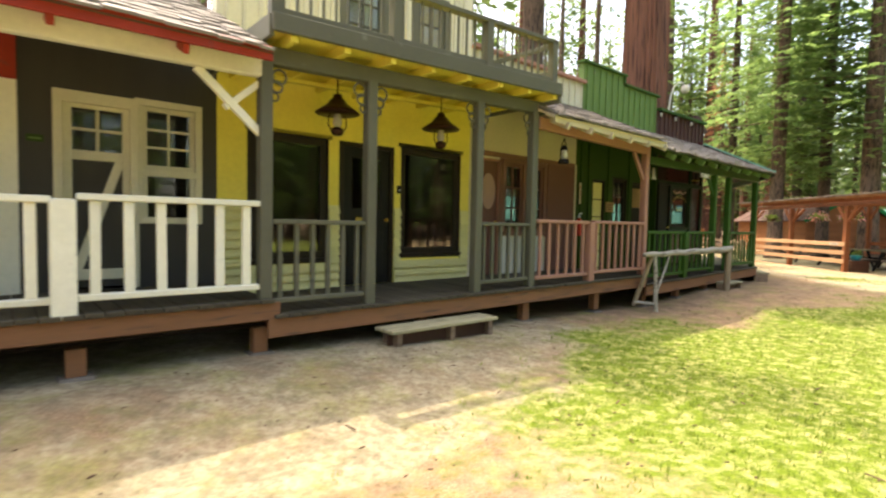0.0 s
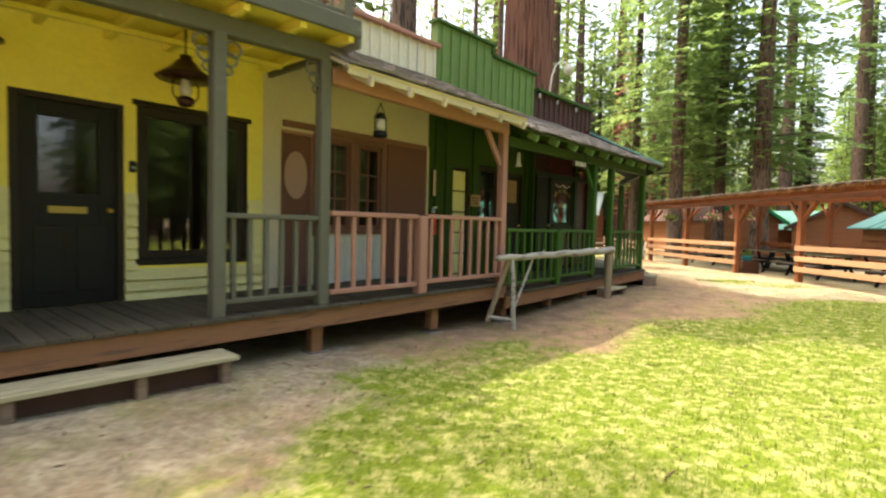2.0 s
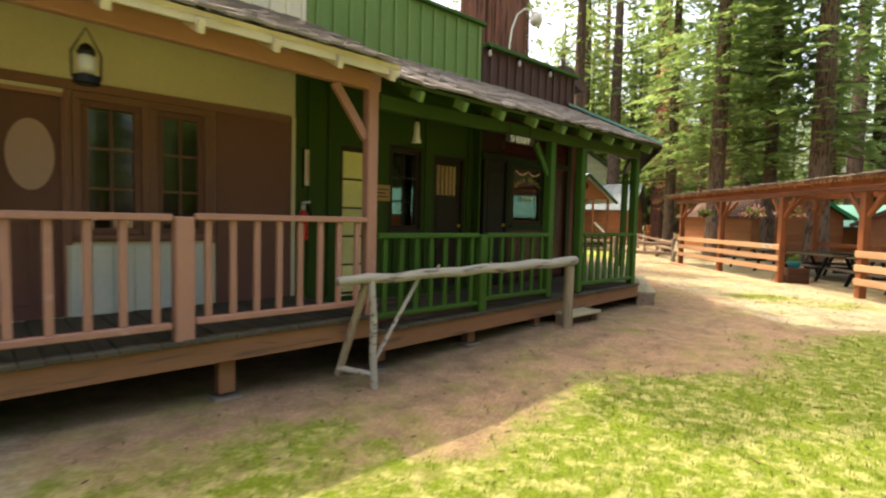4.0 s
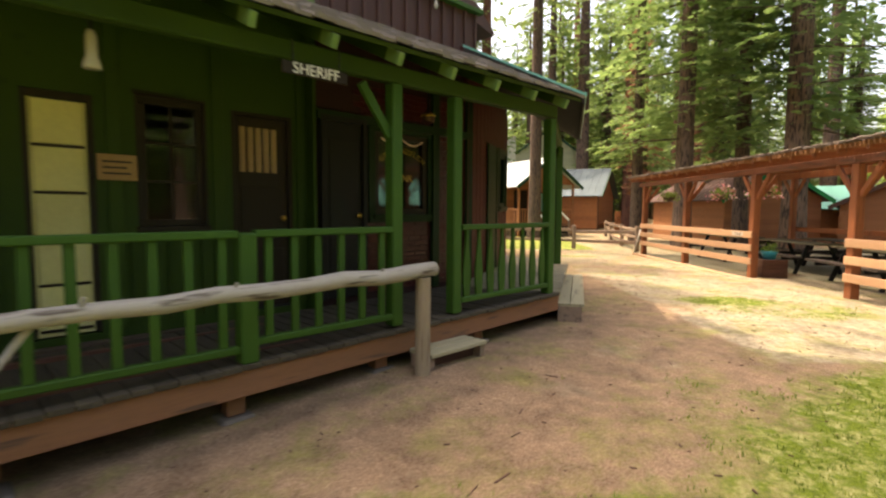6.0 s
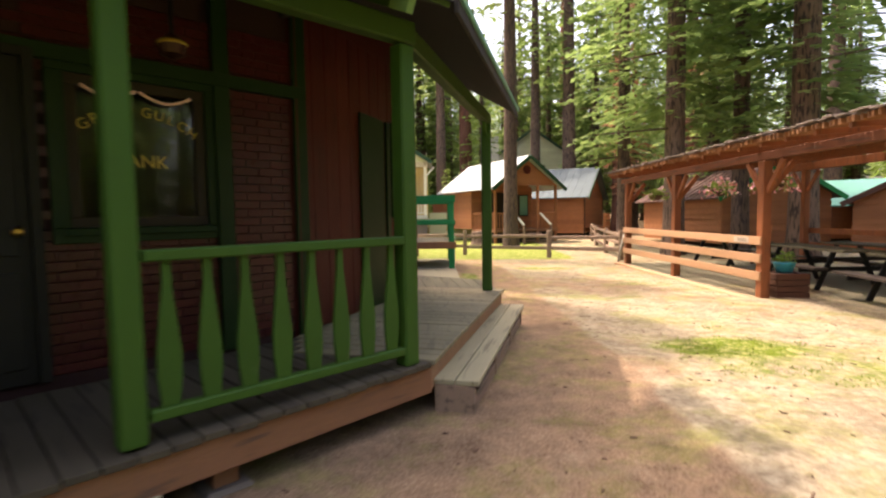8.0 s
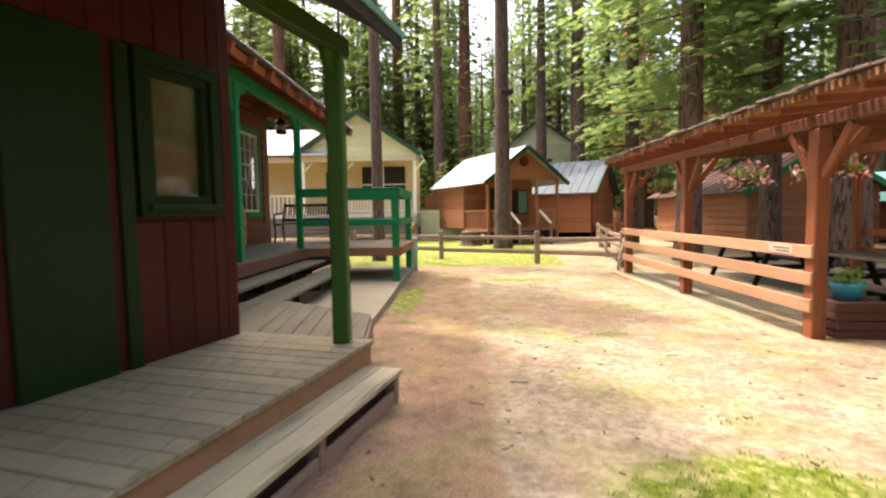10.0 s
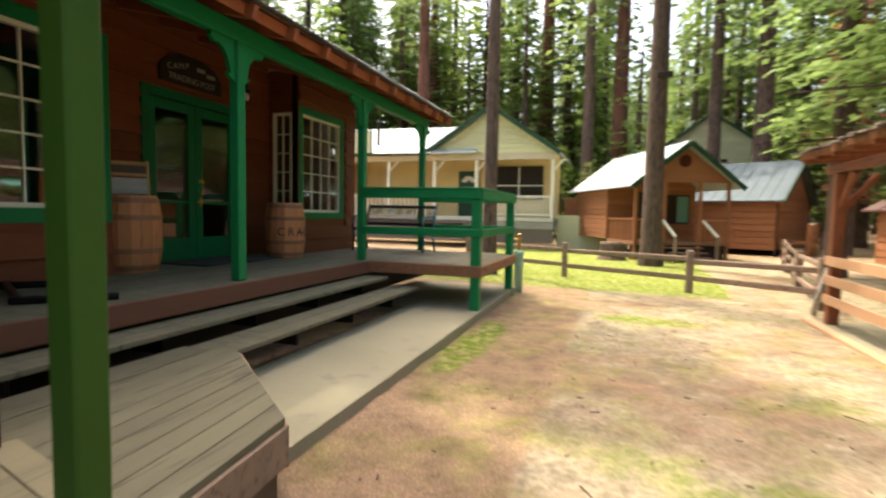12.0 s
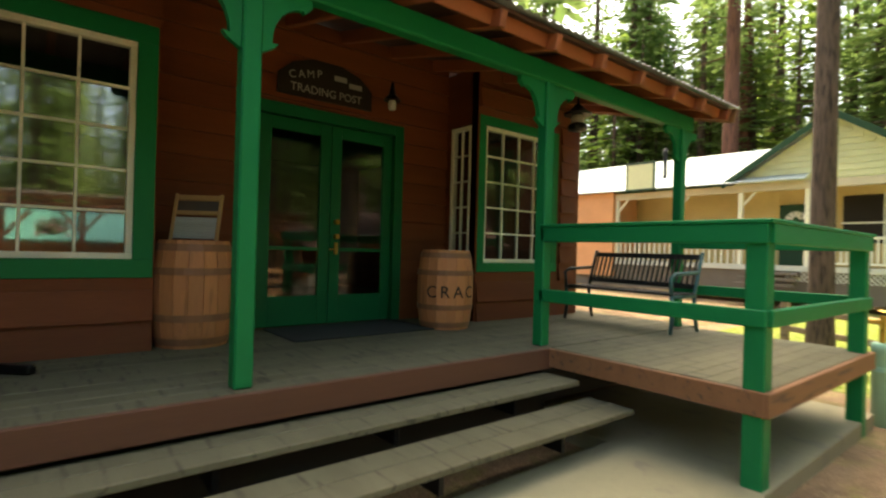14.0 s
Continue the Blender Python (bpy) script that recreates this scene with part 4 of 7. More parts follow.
for _x in (-12.93, -11.73, -10.05, -8.93):
    t = post(FAC, _x, 0.04, 0.58, 3.12 + _bz(_x), 0.125, m_grey, "grey-green painted square porch post")
    for _sd in ((1,) if _x < -12 else (-1,) if _x > -9.5 else (1, -1)):
        g = Geo()
        for k in range(3):
            rr = (0.07, 0.055, 0.04)[k]
            cx, cz = _sd * (0.145 - 0.025 * k), 2.42 - 0.10 * k + _bz(_x)
            g.tube([(cx + rr * math.cos(a), 0, cz + rr * math.sin(a)) for a in (2 * math.pi * i / 12 for i in range(13))], 0.012, 5)
        part("iron_scroll", g, m_grey, t)
solid("balcony_beam", Geo().beam((-12.98, 0.04, 3.18 + _bz(-12.98)), (-8.72, 0.04, 3.18 + _bz(-8.72)), 0.12, 0.17, 0.01), m_grey, "grey-green balcony beam", "beam", FAC, "structure")
solid("balcony_fascia", Geo().beam((-12.98, -0.27, 3.41 + _bz(-12.98)), (-8.70, -0.27, 3.41 + _bz(-8.7)), 0.05, 0.17, 0.008), m_grey, "grey-green balcony fascia board", "fascia", FAC, "structure")
solid("balcony_fascia_left", Geo().box(-13.0, -12.95, -0.24, WY, 3.22, 3.42), m_grey, "grey-green balcony end board", "fascia", FAC, "structure")
solid("balcony_fascia_end", Geo().box(-8.72, -8.67, -0.25, WY, 3.31, 3.57), m_grey, "grey-green balcony end board", "fascia", FAC, "structure")
solid("balcony_floor", Geo().beam((-12.96, 0.64, 3.395 + _bz(-12.96)), (-8.74, 0.64, 3.395 + _bz(-8.74)), 1.78, 0.05, 0), m_yellow, "yellow painted balcony boards", "floor", FAC, "structure")
_t = thing("balcony_joists", "yellow painted balcony joists", "joists", FAC)
for i in range(8):
    _x = -12.75 + i * 0.565
    part("joist", Geo().beam((_x, -0.24, 3.32 + _bz(_x)), (_x, WY, 3.32 + _bz(_x)), 0.07, 0.095), m_yellow, _t)
part("ledger", Geo().beam((-12.9, 1.1, 3.26 + _bz(-12.9)), (-8.8, 1.1, 3.26 + _bz(-8.8)), 0.07, 0.05), m_yellow, _t)
t = thing("balcony_railing", "weathered grey-green balcony railing", "railing", FAC)
for _x in (-12.93, -11.58, -10.15, -8.84):
    part("rail_post", Geo().box(_x - 0.055, _x + 0.055, -0.26, -0.15, 3.37 + _bz(_x), 4.08 + _bz(_x)), m_grey, t)
part("top_rail", Geo().beam((-12.98, -0.20, 4.07 + _bz(-12.98)), (-8.78, -0.20, 4.07 + _bz(-8.78)), 0.12, 0.05), m_grey, t)
part("bottom_rail", Geo().beam((-12.98, -0.20, 3.54 + _bz(-12.98)), (-8.78, -0.20, 3.54 + _bz(-8.78)), 0.07, 0.05), m_grey, t)
part("side_rail", Geo().beam((-8.84, -0.20, 4.10), (-8.84, WY, 4.12), 0.06, 0.06).beam((-8.84, -0.20, 3.72), (-8.84, WY, 3.74), 0.06, 0.05), m_grey, t)
for i in range(30):
    _x = -12.85 + i * 0.137
    part("baluster", Geo().box(_x - 0.012, _x + 0.012, -0.215, -0.19, 3.54 + _bz(_x), 4.05 + _bz(_x), 0.002), m_grey, t)
for i in range(6):
    _y = 0.05 + i * 0.25
    part("baluster", Geo().box(-8.855, -8.825, _y, _y + 0.03, 3.72, 4.15, 0.002), m_grey, t)
window("window_2", FAC, -11.20, -10.56, 3.97, 5.03, WY + 0.03, m_grey, 2, 3, "upper storey sash window with white curtain", 0.06, 0.025, trim=m_grey, trim_w=0.09)
solid("lace_curtain", Geo().box(-11.14, -10.62, WY + 0.10, WY + 0.105, 4.02, 4.98, 0), m_dress, "white curtain behind the upper window", "curtain", FAC)
window("window_3", FAC, -9.92, -9.38, 3.97, 5.03, WY + 0.03, m_grey, 2, 3, "dark upper storey sash window", 0.06, 0.025, trim=m_grey, trim_w=0.09)
window("window_4", FAC, -12.52, -11.46, 1.02, 2.64, WY + 0.03, m_dkframe, 1, 1, "large dark framed shop window with one pane", 0.09, 0.03, trim=m_dkframe, trim_w=0.07)
window("window_5", FAC, -10.20, -9.0, 1.05, 2.68, WY + 0.03, m_dkframe, 1, 1, "large dark framed shop window with one pane", 0.09, 0.03, trim=m_dkframe, trim_w=0.07)
t = door_slab("door_2", FAC, -11.20, -10.40, 0.61, 2.60, WY + 0.03, m_slate, "dark slate painted shop door with a brass letter plate", m_dkframe, 0.075, [(-11.1, -10.85, 0.75, 1.4), (-10.75, -10.5, 0.75, 1.4)], (-11.05, -10.55, 1.72, 2.45))
part("letter_plate", Geo().box(-10.98, -10.66, WY + 0.03, WY + 0.05, 1.52, 1.59), m_gold, t)
railing(FAC, -12.86, -11.80, 0.04, 1.54, 0.70, m_grey, "grey-green porch railing with slim balusters", 6)
railing(FAC, -9.98, -9.00, 0.04, 1.56, 0.72, m_grey, "grey-green porch railing with slim balusters", 6)


def barn_lamp(x, y, z):
    """Hanging oil-lamp style lantern, z at its bottom."""
    t = thing("porch_lantern", "dark copper hanging lantern with wide conical shade", "lamp", FAC @ Matrix.Translation((x, y, z)), "porch lanterns")
    part("shade", Geo().lathe([(0.27, 0.27), (0.28, 0.28), (0.22, 0.325), (0.13, 0.39), (0.095, 0.44), (0.06, 0.47), (0.055, 0.51)], n=20), m_copper, t, smooth=True)
    part("font", Geo().lathe([(0.025, 0), (0.06, 0.01), (0.085, 0.05), (0.075, 0.09), (0.035, 0.105)], n=14), m_copper, t, smooth=True)
    part("chimney_glass", Geo().lathe([(0.035, 0.105), (0.06, 0.15), (0.055, 0.2), (0.04, 0.28)], n=14), m_lampglass, t, smooth=True)
    side = [(0.075, 0.05), (0.125, 0.12), (0.125, 0.22), (0.08, 0.30)]
    g = Geo().tube([(-x0, 0, z0) for x0, z0 in side] + [(x0, 0, z0) for x0, z0 in side[::-1]], 0.008, 6)
    part("bail", g, m_copper, t)
    part("hook", Geo().tube([(0, 0, 0.46), (0, 0, 0.76)], 0.009, 6), m_copper, t)
    return t


barn_lamp(-11.66, 0.92, 2.60)
barn_lamp(-9.98, 0.90, 2.62)

t = thing("door_bell", "small grey bell box on the yellow wall beside the door", "door bell", FAC @ Matrix.Translation((-10.265, WY, 2.03)))
part("case", Geo().box(-0.03, 0.03, -0.04, 0, -0.06, 0.06, 0.008), m_black, t)
part("button", Geo().cyl((0, -0.04, -0.01), (0, -0.05, -0.01), 0.014, 0.012, 10), m_metalwhite, t)
t = thing("wall_plate", "small dark green number plate on the charcoal wall", "sign", FAC)
part("plate", Geo().box(-14.70, -14.56, WY - 0.02, WY, 2.25, 2.32, 0.004), m_green, t)
part("text_bar", Geo().box(-14.68, -14.58, WY - 0.023, WY - 0.02, 2.275, 2.29, 0.001), m_parapet, t)

# ---- pink building details ----
t = door_slab("door_3", FAC, -8.50, -8.04, 0.62, 2.66, WY + 0.03, m_pinkdark, "brown shop door with a pale oval pane", m_pink, 0.07, [(-8.45, -8.30, 0.75, 1.5), (-8.24, -8.09, 0.75, 1.5)])
g = Geo()
g.cyl((-8.27, WY + 0.035, 2.12), (-8.27, WY + 0.05, 2.12), 0.22, 0.22, 28)
g.v = [(-8.27 + (p[0] + 8.27) * 0.80, p[1], 2.12 + (p[2] - 2.12) * 1.45) for p in g.v]
part("oval_pane", g, m_oval, t)
window("window_6", FAC, -7.90, -7.40, 1.40, 2.66, WY, m_pinkdark, 2, 3, "brown framed casement with small panes", 0.06, 0.025, trim=m_pinktrim, trim_w=0.07)
window("window_7", FAC, -7.26, -6.80, 1.40, 2.66, WY, m_pinkdark, 2, 3, "brown framed casement with small panes", 0.06, 0.025, trim=m_pinktrim, trim_w=0.07)
t = thing("shutter_panel", "brown painted closed shutter beside the pink shop window", "shutter", FAC)
part("board", Geo().box(-6.68, -5.80, WY - 0.03, WY, 0.62, 2.78, 0.008), m_pinkdark, t)
part("edge_trim", Geo().box(-5.80, -5.75, WY - 0.04, WY, 0.62, 2.80), m_cream, t)
part("head_board", Geo().box(-8.5, -5.81, WY - 0.035, WY, 2.735, 2.82).box(-8.03, -7.975, WY - 0.02, WY, 1.3, 2.73).box(-6.73, -6.685, WY - 0.02, WY, 1.3, 2.73), m_pinktrim, t)
t = thing("wall_panel_white", "white painted boards under the pink shop window", "panel", FAC, kind="structure")
for i in range(7):
    part("board", Geo().box(-8.0 + i * 0.176, -7.83 + i * 0.176, WY - 0.025, WY, 0.62, 1.30, 0.005), m_dress, t)
railing(FAC, -8.86, -7.55, 0.0, 1.62, 0.72, m_pink, "faded pink porch railing with flat balusters", 6, 0.055, 0.035, 0.09, 0.055)
railing(FAC, -7.38, -5.76, 0.0, 1.63, 0.74, m_pink, "faded pink porch railing with flat balusters", 8, 0.055, 0.035, 0.09, 0.055)
post(FAC, -7.465, 0.0, 0.61, 1.60, 0.14, m_pink, "broad faded pink railing post", name="railing_post", group="railing posts")
t = post(FAC, -5.69, 0.03, 0.62, 2.96, 0.12, m_pink, "faded pink square porch post")
part("brace", Geo().beam((-0.06, 0, 1.80), (-0.42, 0, 2.28), 0.045, 0.09), m_pink, t)
solid("porch_beam_pink", Geo().beam((-8.85, 0.03, 3.04), (-5.60, 0.03, 2.98), 0.10, 0.17, 0.01), m_pink, "faded pink porch beam", "beam", FAC, "structure")
shingle_roof("porch_roof_pink", FAC, -8.90, -5.60, -0.34, 3.10, 1.52, 3.95, "curled grey-brown shingle porch roof", under=m_cream)
solid("eave_board_cream", Geo().beam((-8.88, -0.30, 3.05), (-5.60, -0.30, 3.03), 0.03, 0.09), m_cream, "cream painted eave board", "trim", FAC, "structure")
_t = thing("rafter_ends", "cream painted rafter ends under the eave", "rafters", FAC)
for i in range(6):
    part("rafter_end", Geo().beam((-8.6 + i * 0.58, -0.36, 2.97), (-8.6 + i * 0.58, 1.45, 3.80), 0.055, 0.10), m_cream, _t)
t = thing("hanging_lantern", "small black railway lantern hanging from the pink beam", "lamp", FAC @ Matrix.Translation((-8.06, 0.13, 2.52)))
part("tank", Geo().lathe([(0.07, 0), (0.085, 0.01), (0.085, 0.06), (0.05, 0.075)], n=16), m_black, t)
part("globe", Geo().lathe([(0.045, 0.075), (0.062, 0.12), (0.055, 0.19), (0.04, 0.21)], n=14), m_lampglass, t, smooth=True)
part("cap", Geo().lathe([(0.055, 0.21), (0.06, 0.23), (0.04, 0.27), (0.015, 0.29)], n=14), m_black, t)
part("handle", Geo().tube([(-0.085, 0, 0.04), (-0.09, 0, 0.22), (0, 0, 0.40), (0.09, 0, 0.22), (0.085, 0, 0.04)], 0.008, 6), m_black, t)

# ---- sheriff's office details ----
t = door_slab("door_4", FAC, -5.06, -4.66, 0.56, 2.50, WY + 0.03, m_pale, "pale yellow panelled door in a dark frame", m_dkframe, 0.06, [(-5.03, -4.69, 0.62 + k * 0.38, 0.97 + k * 0.38) for k in range(5)], knob=False)
for k in range(6):
    part("panel_joint", Geo().box(-5.04, -4.68, WY + 0.036, WY + 0.051, 0.595 + k * 0.38, 0.617 + k * 0.38, 0.002), m_dkframe, t)
window("window_8", FAC, -4.28, -3.73, 1.46, 2.62, WY + 0.03, m_dkframe, 2, 3, "dark sash window in the green wall", 0.06, 0.025, trim=m_dkframe, trim_w=0.05)
t = door_slab("door_5", FAC, -3.42, -2.84, 0.57, 2.56, WY + 0.03, m_dkframe, "black office door with a barred tan curtain pane", m_dkframe, 0.06, [(-3.36, -2.90, 0.7, 1.2), (-3.36, -2.90, 1.28, 1.85)], (-3.36, -2.95, 2.0, 2.46))
for i in range(5):
    part("curtain_fold", Geo().cyl((-3.32 + i * 0.085, WY + 0.075, 2.0), (-3.32 + i * 0.085, WY + 0.075, 2.46), 0.036, 0.036, 8), m_curtain, t)
for _x in (-4.48, -3.60, -2.70):
    solid("wall_strip", Geo().box(_x - 0.055, _x + 0.055, WY - 0.03, WY, 0.58, 3.3), m_green, "green painted cover strip", "trim", FAC, "structure")
t = thing("notice_board", "small tan wooden notice board on the green wall", "sign", FAC)
part("board", Geo().box(-4.62, -4.32, WY - 0.055, WY - 0.03, 1.86, 2.08), m_oldpaper, t)
part("text_bar", Geo().box(-4.58, -4.36, WY - 0.058, WY - 0.054, 2.01, 2.025).box(-4.58, -4.40, WY - 0.058, WY - 0.054, 1.96, 1.975).box(-4.58, -4.37, WY - 0.058, WY - 0.054, 1.91, 1.925), m_blackink, t)
t = thing("wall_thermometer", "narrow framed thermometer on the green wall", "thermometer", FAC)
part("frame", Geo().box(-5.64, -5.54, WY - 0.03, WY, 1.98, 2.46), m_dkframe, t)
part("face", Geo().box(-5.625, -5.555, WY - 0.034, WY - 0.03, 2.0, 2.44, 0.001), m_cream, t)
part("tube", Geo().box(-5.594, -5.586, WY - 0.038, WY - 0.034, 2.06, 2.38, 0.001), m_extred, t)
t = thing("fire_extinguisher", "red fire extinguisher hung on the green wall", "extinguisher", FAC @ Matrix.Translation((-5.665, WY - 0.08, 1.33)))
part("cylinder", Geo().lathe([(0.055, 0), (0.06, 0.01), (0.06, 0.30), (0.04, 0.35), (0.02, 0.37)], n=16), m_extred, t, smooth=True)
part("valve", Geo().box(-0.025, 0.025, -0.02, 0.02, 0.37, 0.43).beam((-0.02, 0, 0.45), (0.09, 0, 0.47), 0.03, 0.03), m_metalwhite, t)
part("hose", Geo().tube([(0.03, -0.03, 0.42), (0.09, -0.03, 0.36), (0.085, -0.03, 0.2)], 0.012, 6), m_black, t)
part("bracket", Geo().box(-0.03, 0.03, 0.05, 0.08, 0.05, 0.35), m_black, t)
t = thing("porch_light", "small white glass porch light under the green roof", "lamp", FAC @ Matrix.Translation((-4.86, 0.30, 2.50)))
part("shade", Geo().lathe([(0.03, 0.0), (0.055, 0.0), (0.052, 0.03), (0.036, 0.08), (0.034, 0.20), (0.022, 0.24)], n=16), m_lampglass, t, smooth=True)
part("stem", Geo().cyl((0, 0, 0.24), (0, 0, 0.80), 0.012), m_black, t)
t = thing("sheriff_sign", "white sheriff lettering on a dark green strip under the eave", "sign", FAC)
part("strip", Geo().box(-3.79, -3.23, -0.135, -0.115, 2.605, 2.695), m_dkframe, t)
letters("SHERIFF", Matrix.Translation((-3.51, -0.140, 2.65)) @ FRONT, 0.115, m_letter, t)
part("hanger", Geo().cyl((-3.7, -0.125, 2.70), (-3.7, -0.125, 2.86), 0.006, n=6).cyl((-3.3, -0.125, 2.70), (-3.3, -0.125, 2.86), 0.006, n=6), m_black, t)
railing(FAC, -5.62, -4.10, 0.0, 1.47, 0.58, m_greenrail, "green painted porch railing with slim balusters", 7, 0.06, 0.035, 0.09, 0.055)
railing(FAC, -3.97, -2.69, 0.0, 1.47, 0.62, m_greenrail, "green painted porch railing with slim balusters", 6, 0.06, 0.035, 0.09, 0.055)
post(FAC, -4.035, 0.0, 0.50, 1.45, 0.13, m_greenrail, "broad green railing post", name="railing_post", group="railing posts")
railing(FAC, -1.77, -0.20, 0.0, 1.47, 0.66, m_greenrail, "green porch railing with flat sawn tapered balusters", 8, 0.06, 0.03, 0.09, 0.055, shape=Geo().plate([(-0.04, 0), (0.04, 0), (0.055, 0.14), (0.055, 0.26), (0.02, 0.58), (0.02, 0.70), (-0.02, 0.70), (-0.02, 0.58), (-0.055, 0.26), (-0.055, 0.14)], -0.012, 0.012))
for _x, _z in ((-2.63, 0.555), (-1.84, 0.56), (-0.14, 0.575)):
    t = post(FAC, _x, 0.02, _z, 2.74, 0.12, m_greenrail, "green painted square porch post")
    if _x < -2:
        part("brace", Geo().beam((-0.05, 0, 1.72), (-0.36, 0, 2.14), 0.045, 0.08), m_greenrail, t)
t = post(ID, 7.46, 16.80, 0.60, 2.78, 0.125, m_greenrail, "green painted square porch post at the slanted deck")
part("scroll", Geo().plate([(0, 1.95), (0.04, 1.95), (0.07, 2.02), (0.18, 2.1), (0.2, 2.18), (0, 2.18)], -0.02, 0.02), m_greenrail, t).matrix_basis = pose(0, 0, 0, 0, 0, -104)
solid("porch_beam_green", Geo().beam((-5.62, 0.02, 2.80), (-0.05, 0.02, 2.83), 0.10, 0.15, 0.01), m_green, "green porch beam", "beam", FAC, "structure")
solid("porch_beam_bank", Geo().beam((6.63, 13.60, 2.83), (7.50, 16.98, 2.86), 0.10, 0.15, 0.01), m_green, "green slanted porch beam", "beam", ID, "structure")
shingle_roof("porch_roof_green", FAC, -5.58, -0.05, -0.36, 2.95, 1.52, 3.84, "curled grey-brown shingle porch roof", single=False, under=m_green)
_t = thing("rafter_ends", "green painted rafters with ends paler for the light on them", "rafters", FAC)
for i in range(9):
    _x = -5.35 + i * 0.62
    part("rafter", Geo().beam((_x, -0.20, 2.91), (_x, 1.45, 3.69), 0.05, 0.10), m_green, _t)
    # Ends take the paler parapet green: bounced sunlight put into the colour.
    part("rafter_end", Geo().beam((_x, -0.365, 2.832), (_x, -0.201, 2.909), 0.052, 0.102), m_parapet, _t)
# roof over the slanted corner, green metal
t = thing("bank_corner_roof", "green metal porch roof over the slanted bank corner", "roof", ID, kind="structure")
g = Geo()
_A, _B = Vector((6.98, 13.36, 3.00)), Vector((7.92, 17.20, 3.02))
_Ci, _Di = Vector((5.55, 14.15, 3.80)), Vector((6.45, 17.20, 3.80))
_E = Vector((5.60, 14.66, 3.80))
n_up = Vector((0, 0, 0.03))
g.hull([_A, _B, _Di, _Ci, _A + n_up, _B + n_up, _Di + n_up, _Ci + n_up], [(0, 1, 2, 3), (4, 5, 6, 7), (0, 1, 5, 4), (1, 2, 6, 5), (2, 3, 7, 6), (3, 0, 4, 7)])
part("metal_sheet", g, m_metalgreen, t)
# Soffit and edge board in near-black: the shade under the roof is painted on.
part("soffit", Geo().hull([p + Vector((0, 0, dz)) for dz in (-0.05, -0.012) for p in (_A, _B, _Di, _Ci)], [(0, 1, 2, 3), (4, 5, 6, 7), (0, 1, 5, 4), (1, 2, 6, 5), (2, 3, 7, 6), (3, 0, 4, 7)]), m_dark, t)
for k in range(1, 12):
    p, q = _A.lerp(_B, k / 12), _Ci.lerp(_Di, k / 12)
    part("standing_seam", Geo().beam(p + n_up * 1.2, q + n_up * 1.2, 0.02, 0.03, 0.002), m_metalgreen, t)
part("edge_board", Geo().beam(_A + Vector((0.0, 0, -0.06)), _B + Vector((0.0, 0, -0.06)), 0.03, 0.10), m_dark, t)
part("drip_edge", Geo().beam(_A + Vector((0.02, 0, 0.012)), _B + Vector((0.02, 0, 0.012)), 0.03, 0.05, 0.004), m_metalgreen, t)

# ---- bank details ----
bm_ = Geo().box(0, 0.206, -0.012, 0, 0, 0.061, 0.003).mesh("brick", m_brickred)
cnt = 0
for r in range(38):
    z = 0.62 + r * 0.0665
    if z > 3.05:
        break
    x = -1.98 - (0.105 if r % 2 else 0)
    while x < -0.22:
        if not (x + 0.2 > -1.88 and x < -0.84 and z > 1.42 and z < 2.62):
            if cnt < 320:
                piece("brick", bm_, wE, pose(x, BY + 0.06, z, random.uniform(-1, 1), 0, random.uniform(-0.8, 0.8)))
                cnt += 1
        x += 0.211
# Door assumed in the dark recess; its near-black colour carries the shade.
door_slab("door_7", FAC, -2.50, -2.0, 0.60, 2.60, BY + 0.0, m_slate, "assumed bank door, near-black to carry the deep shade of the recess", m_slate, 0.06, [(-2.44, -2.06, 0.7, 1.3), (-2.44, -2.06, 1.4, 2.4)])
window("window_9", FAC, -1.79, -0.92, 1.56, 2.56, BY + 0.05, m_dkframe, 1, 1, "dark bank window with gold lettering in a green frame", 0.07, trim=m_bankgreen, trim_w=0.1, pane_mat=m_oldglass)
t = thing("bank_lettering", "gold painted lettering on the bank window", "sign", FAC)
for i, chh in enumerate("GRUB GULCH"):
    if chh != " ":
        a = radians(90 + (4.5 - i) * 8.4)
        letters(chh, Matrix.Translation((-1.36 + 0.55 * math.cos(a), BY + 0.028, 1.80 + 0.55 * math.sin(a))) @ Matrix.Rotation(-(a - math.pi / 2), 4, "Y") @ FRONT, 0.098, m_gold, t, extrude=0.001)
for _a, _b in ((-1.70, -1.38), (-1.36, -1.02)):
    part("painted_swag", Geo().tube([(_a + (_b - _a) * k / 8, BY + 0.03, 2.49 - 0.06 * math.sin(math.pi * k / 8)) for k in range(9)], 0.011, 6), m_palefl, t)
letters("BANK", Matrix.Translation((-1.36, BY + 0.028, 2.01)) @ FRONT, 0.125, m_gold, t, extrude=0.001)
for _x in (-0.80, -0.14):
    solid("wall_strip", Geo().box(_x - 0.06, _x + 0.06, BY - 0.01, BY + 0.06, 0.58, 3.3), m_bankgreen, "green painted bank pilaster", "trim", FAC, "structure")
solid("wall_strip", Geo().box(-2.6, -0.08, BY - 0.015, BY + 0.058, 2.61, 2.71), m_bankgreen, "green painted cross strip", "trim", FAC, "structure")
for i in range(12):
    _x = 0.26 + i * 0.235
    if 2.2 < _x + 0.1 < 2.85:
        part("plank", Geo().box(_x, _x + 0.228, 0.028, 0.05, 0.60, 1.56, 0.006), m_bankred, wF)
        part("plank", Geo().box(_x, _x + 0.228, 0.028, 0.05, 2.72, 3.4, 0.006), m_bankred, wF)
    else:
        part("plank", Geo().box(_x, _x + 0.228, 0.028, 0.05, 0.60, 3.4, 0.006), m_bankred, wF)
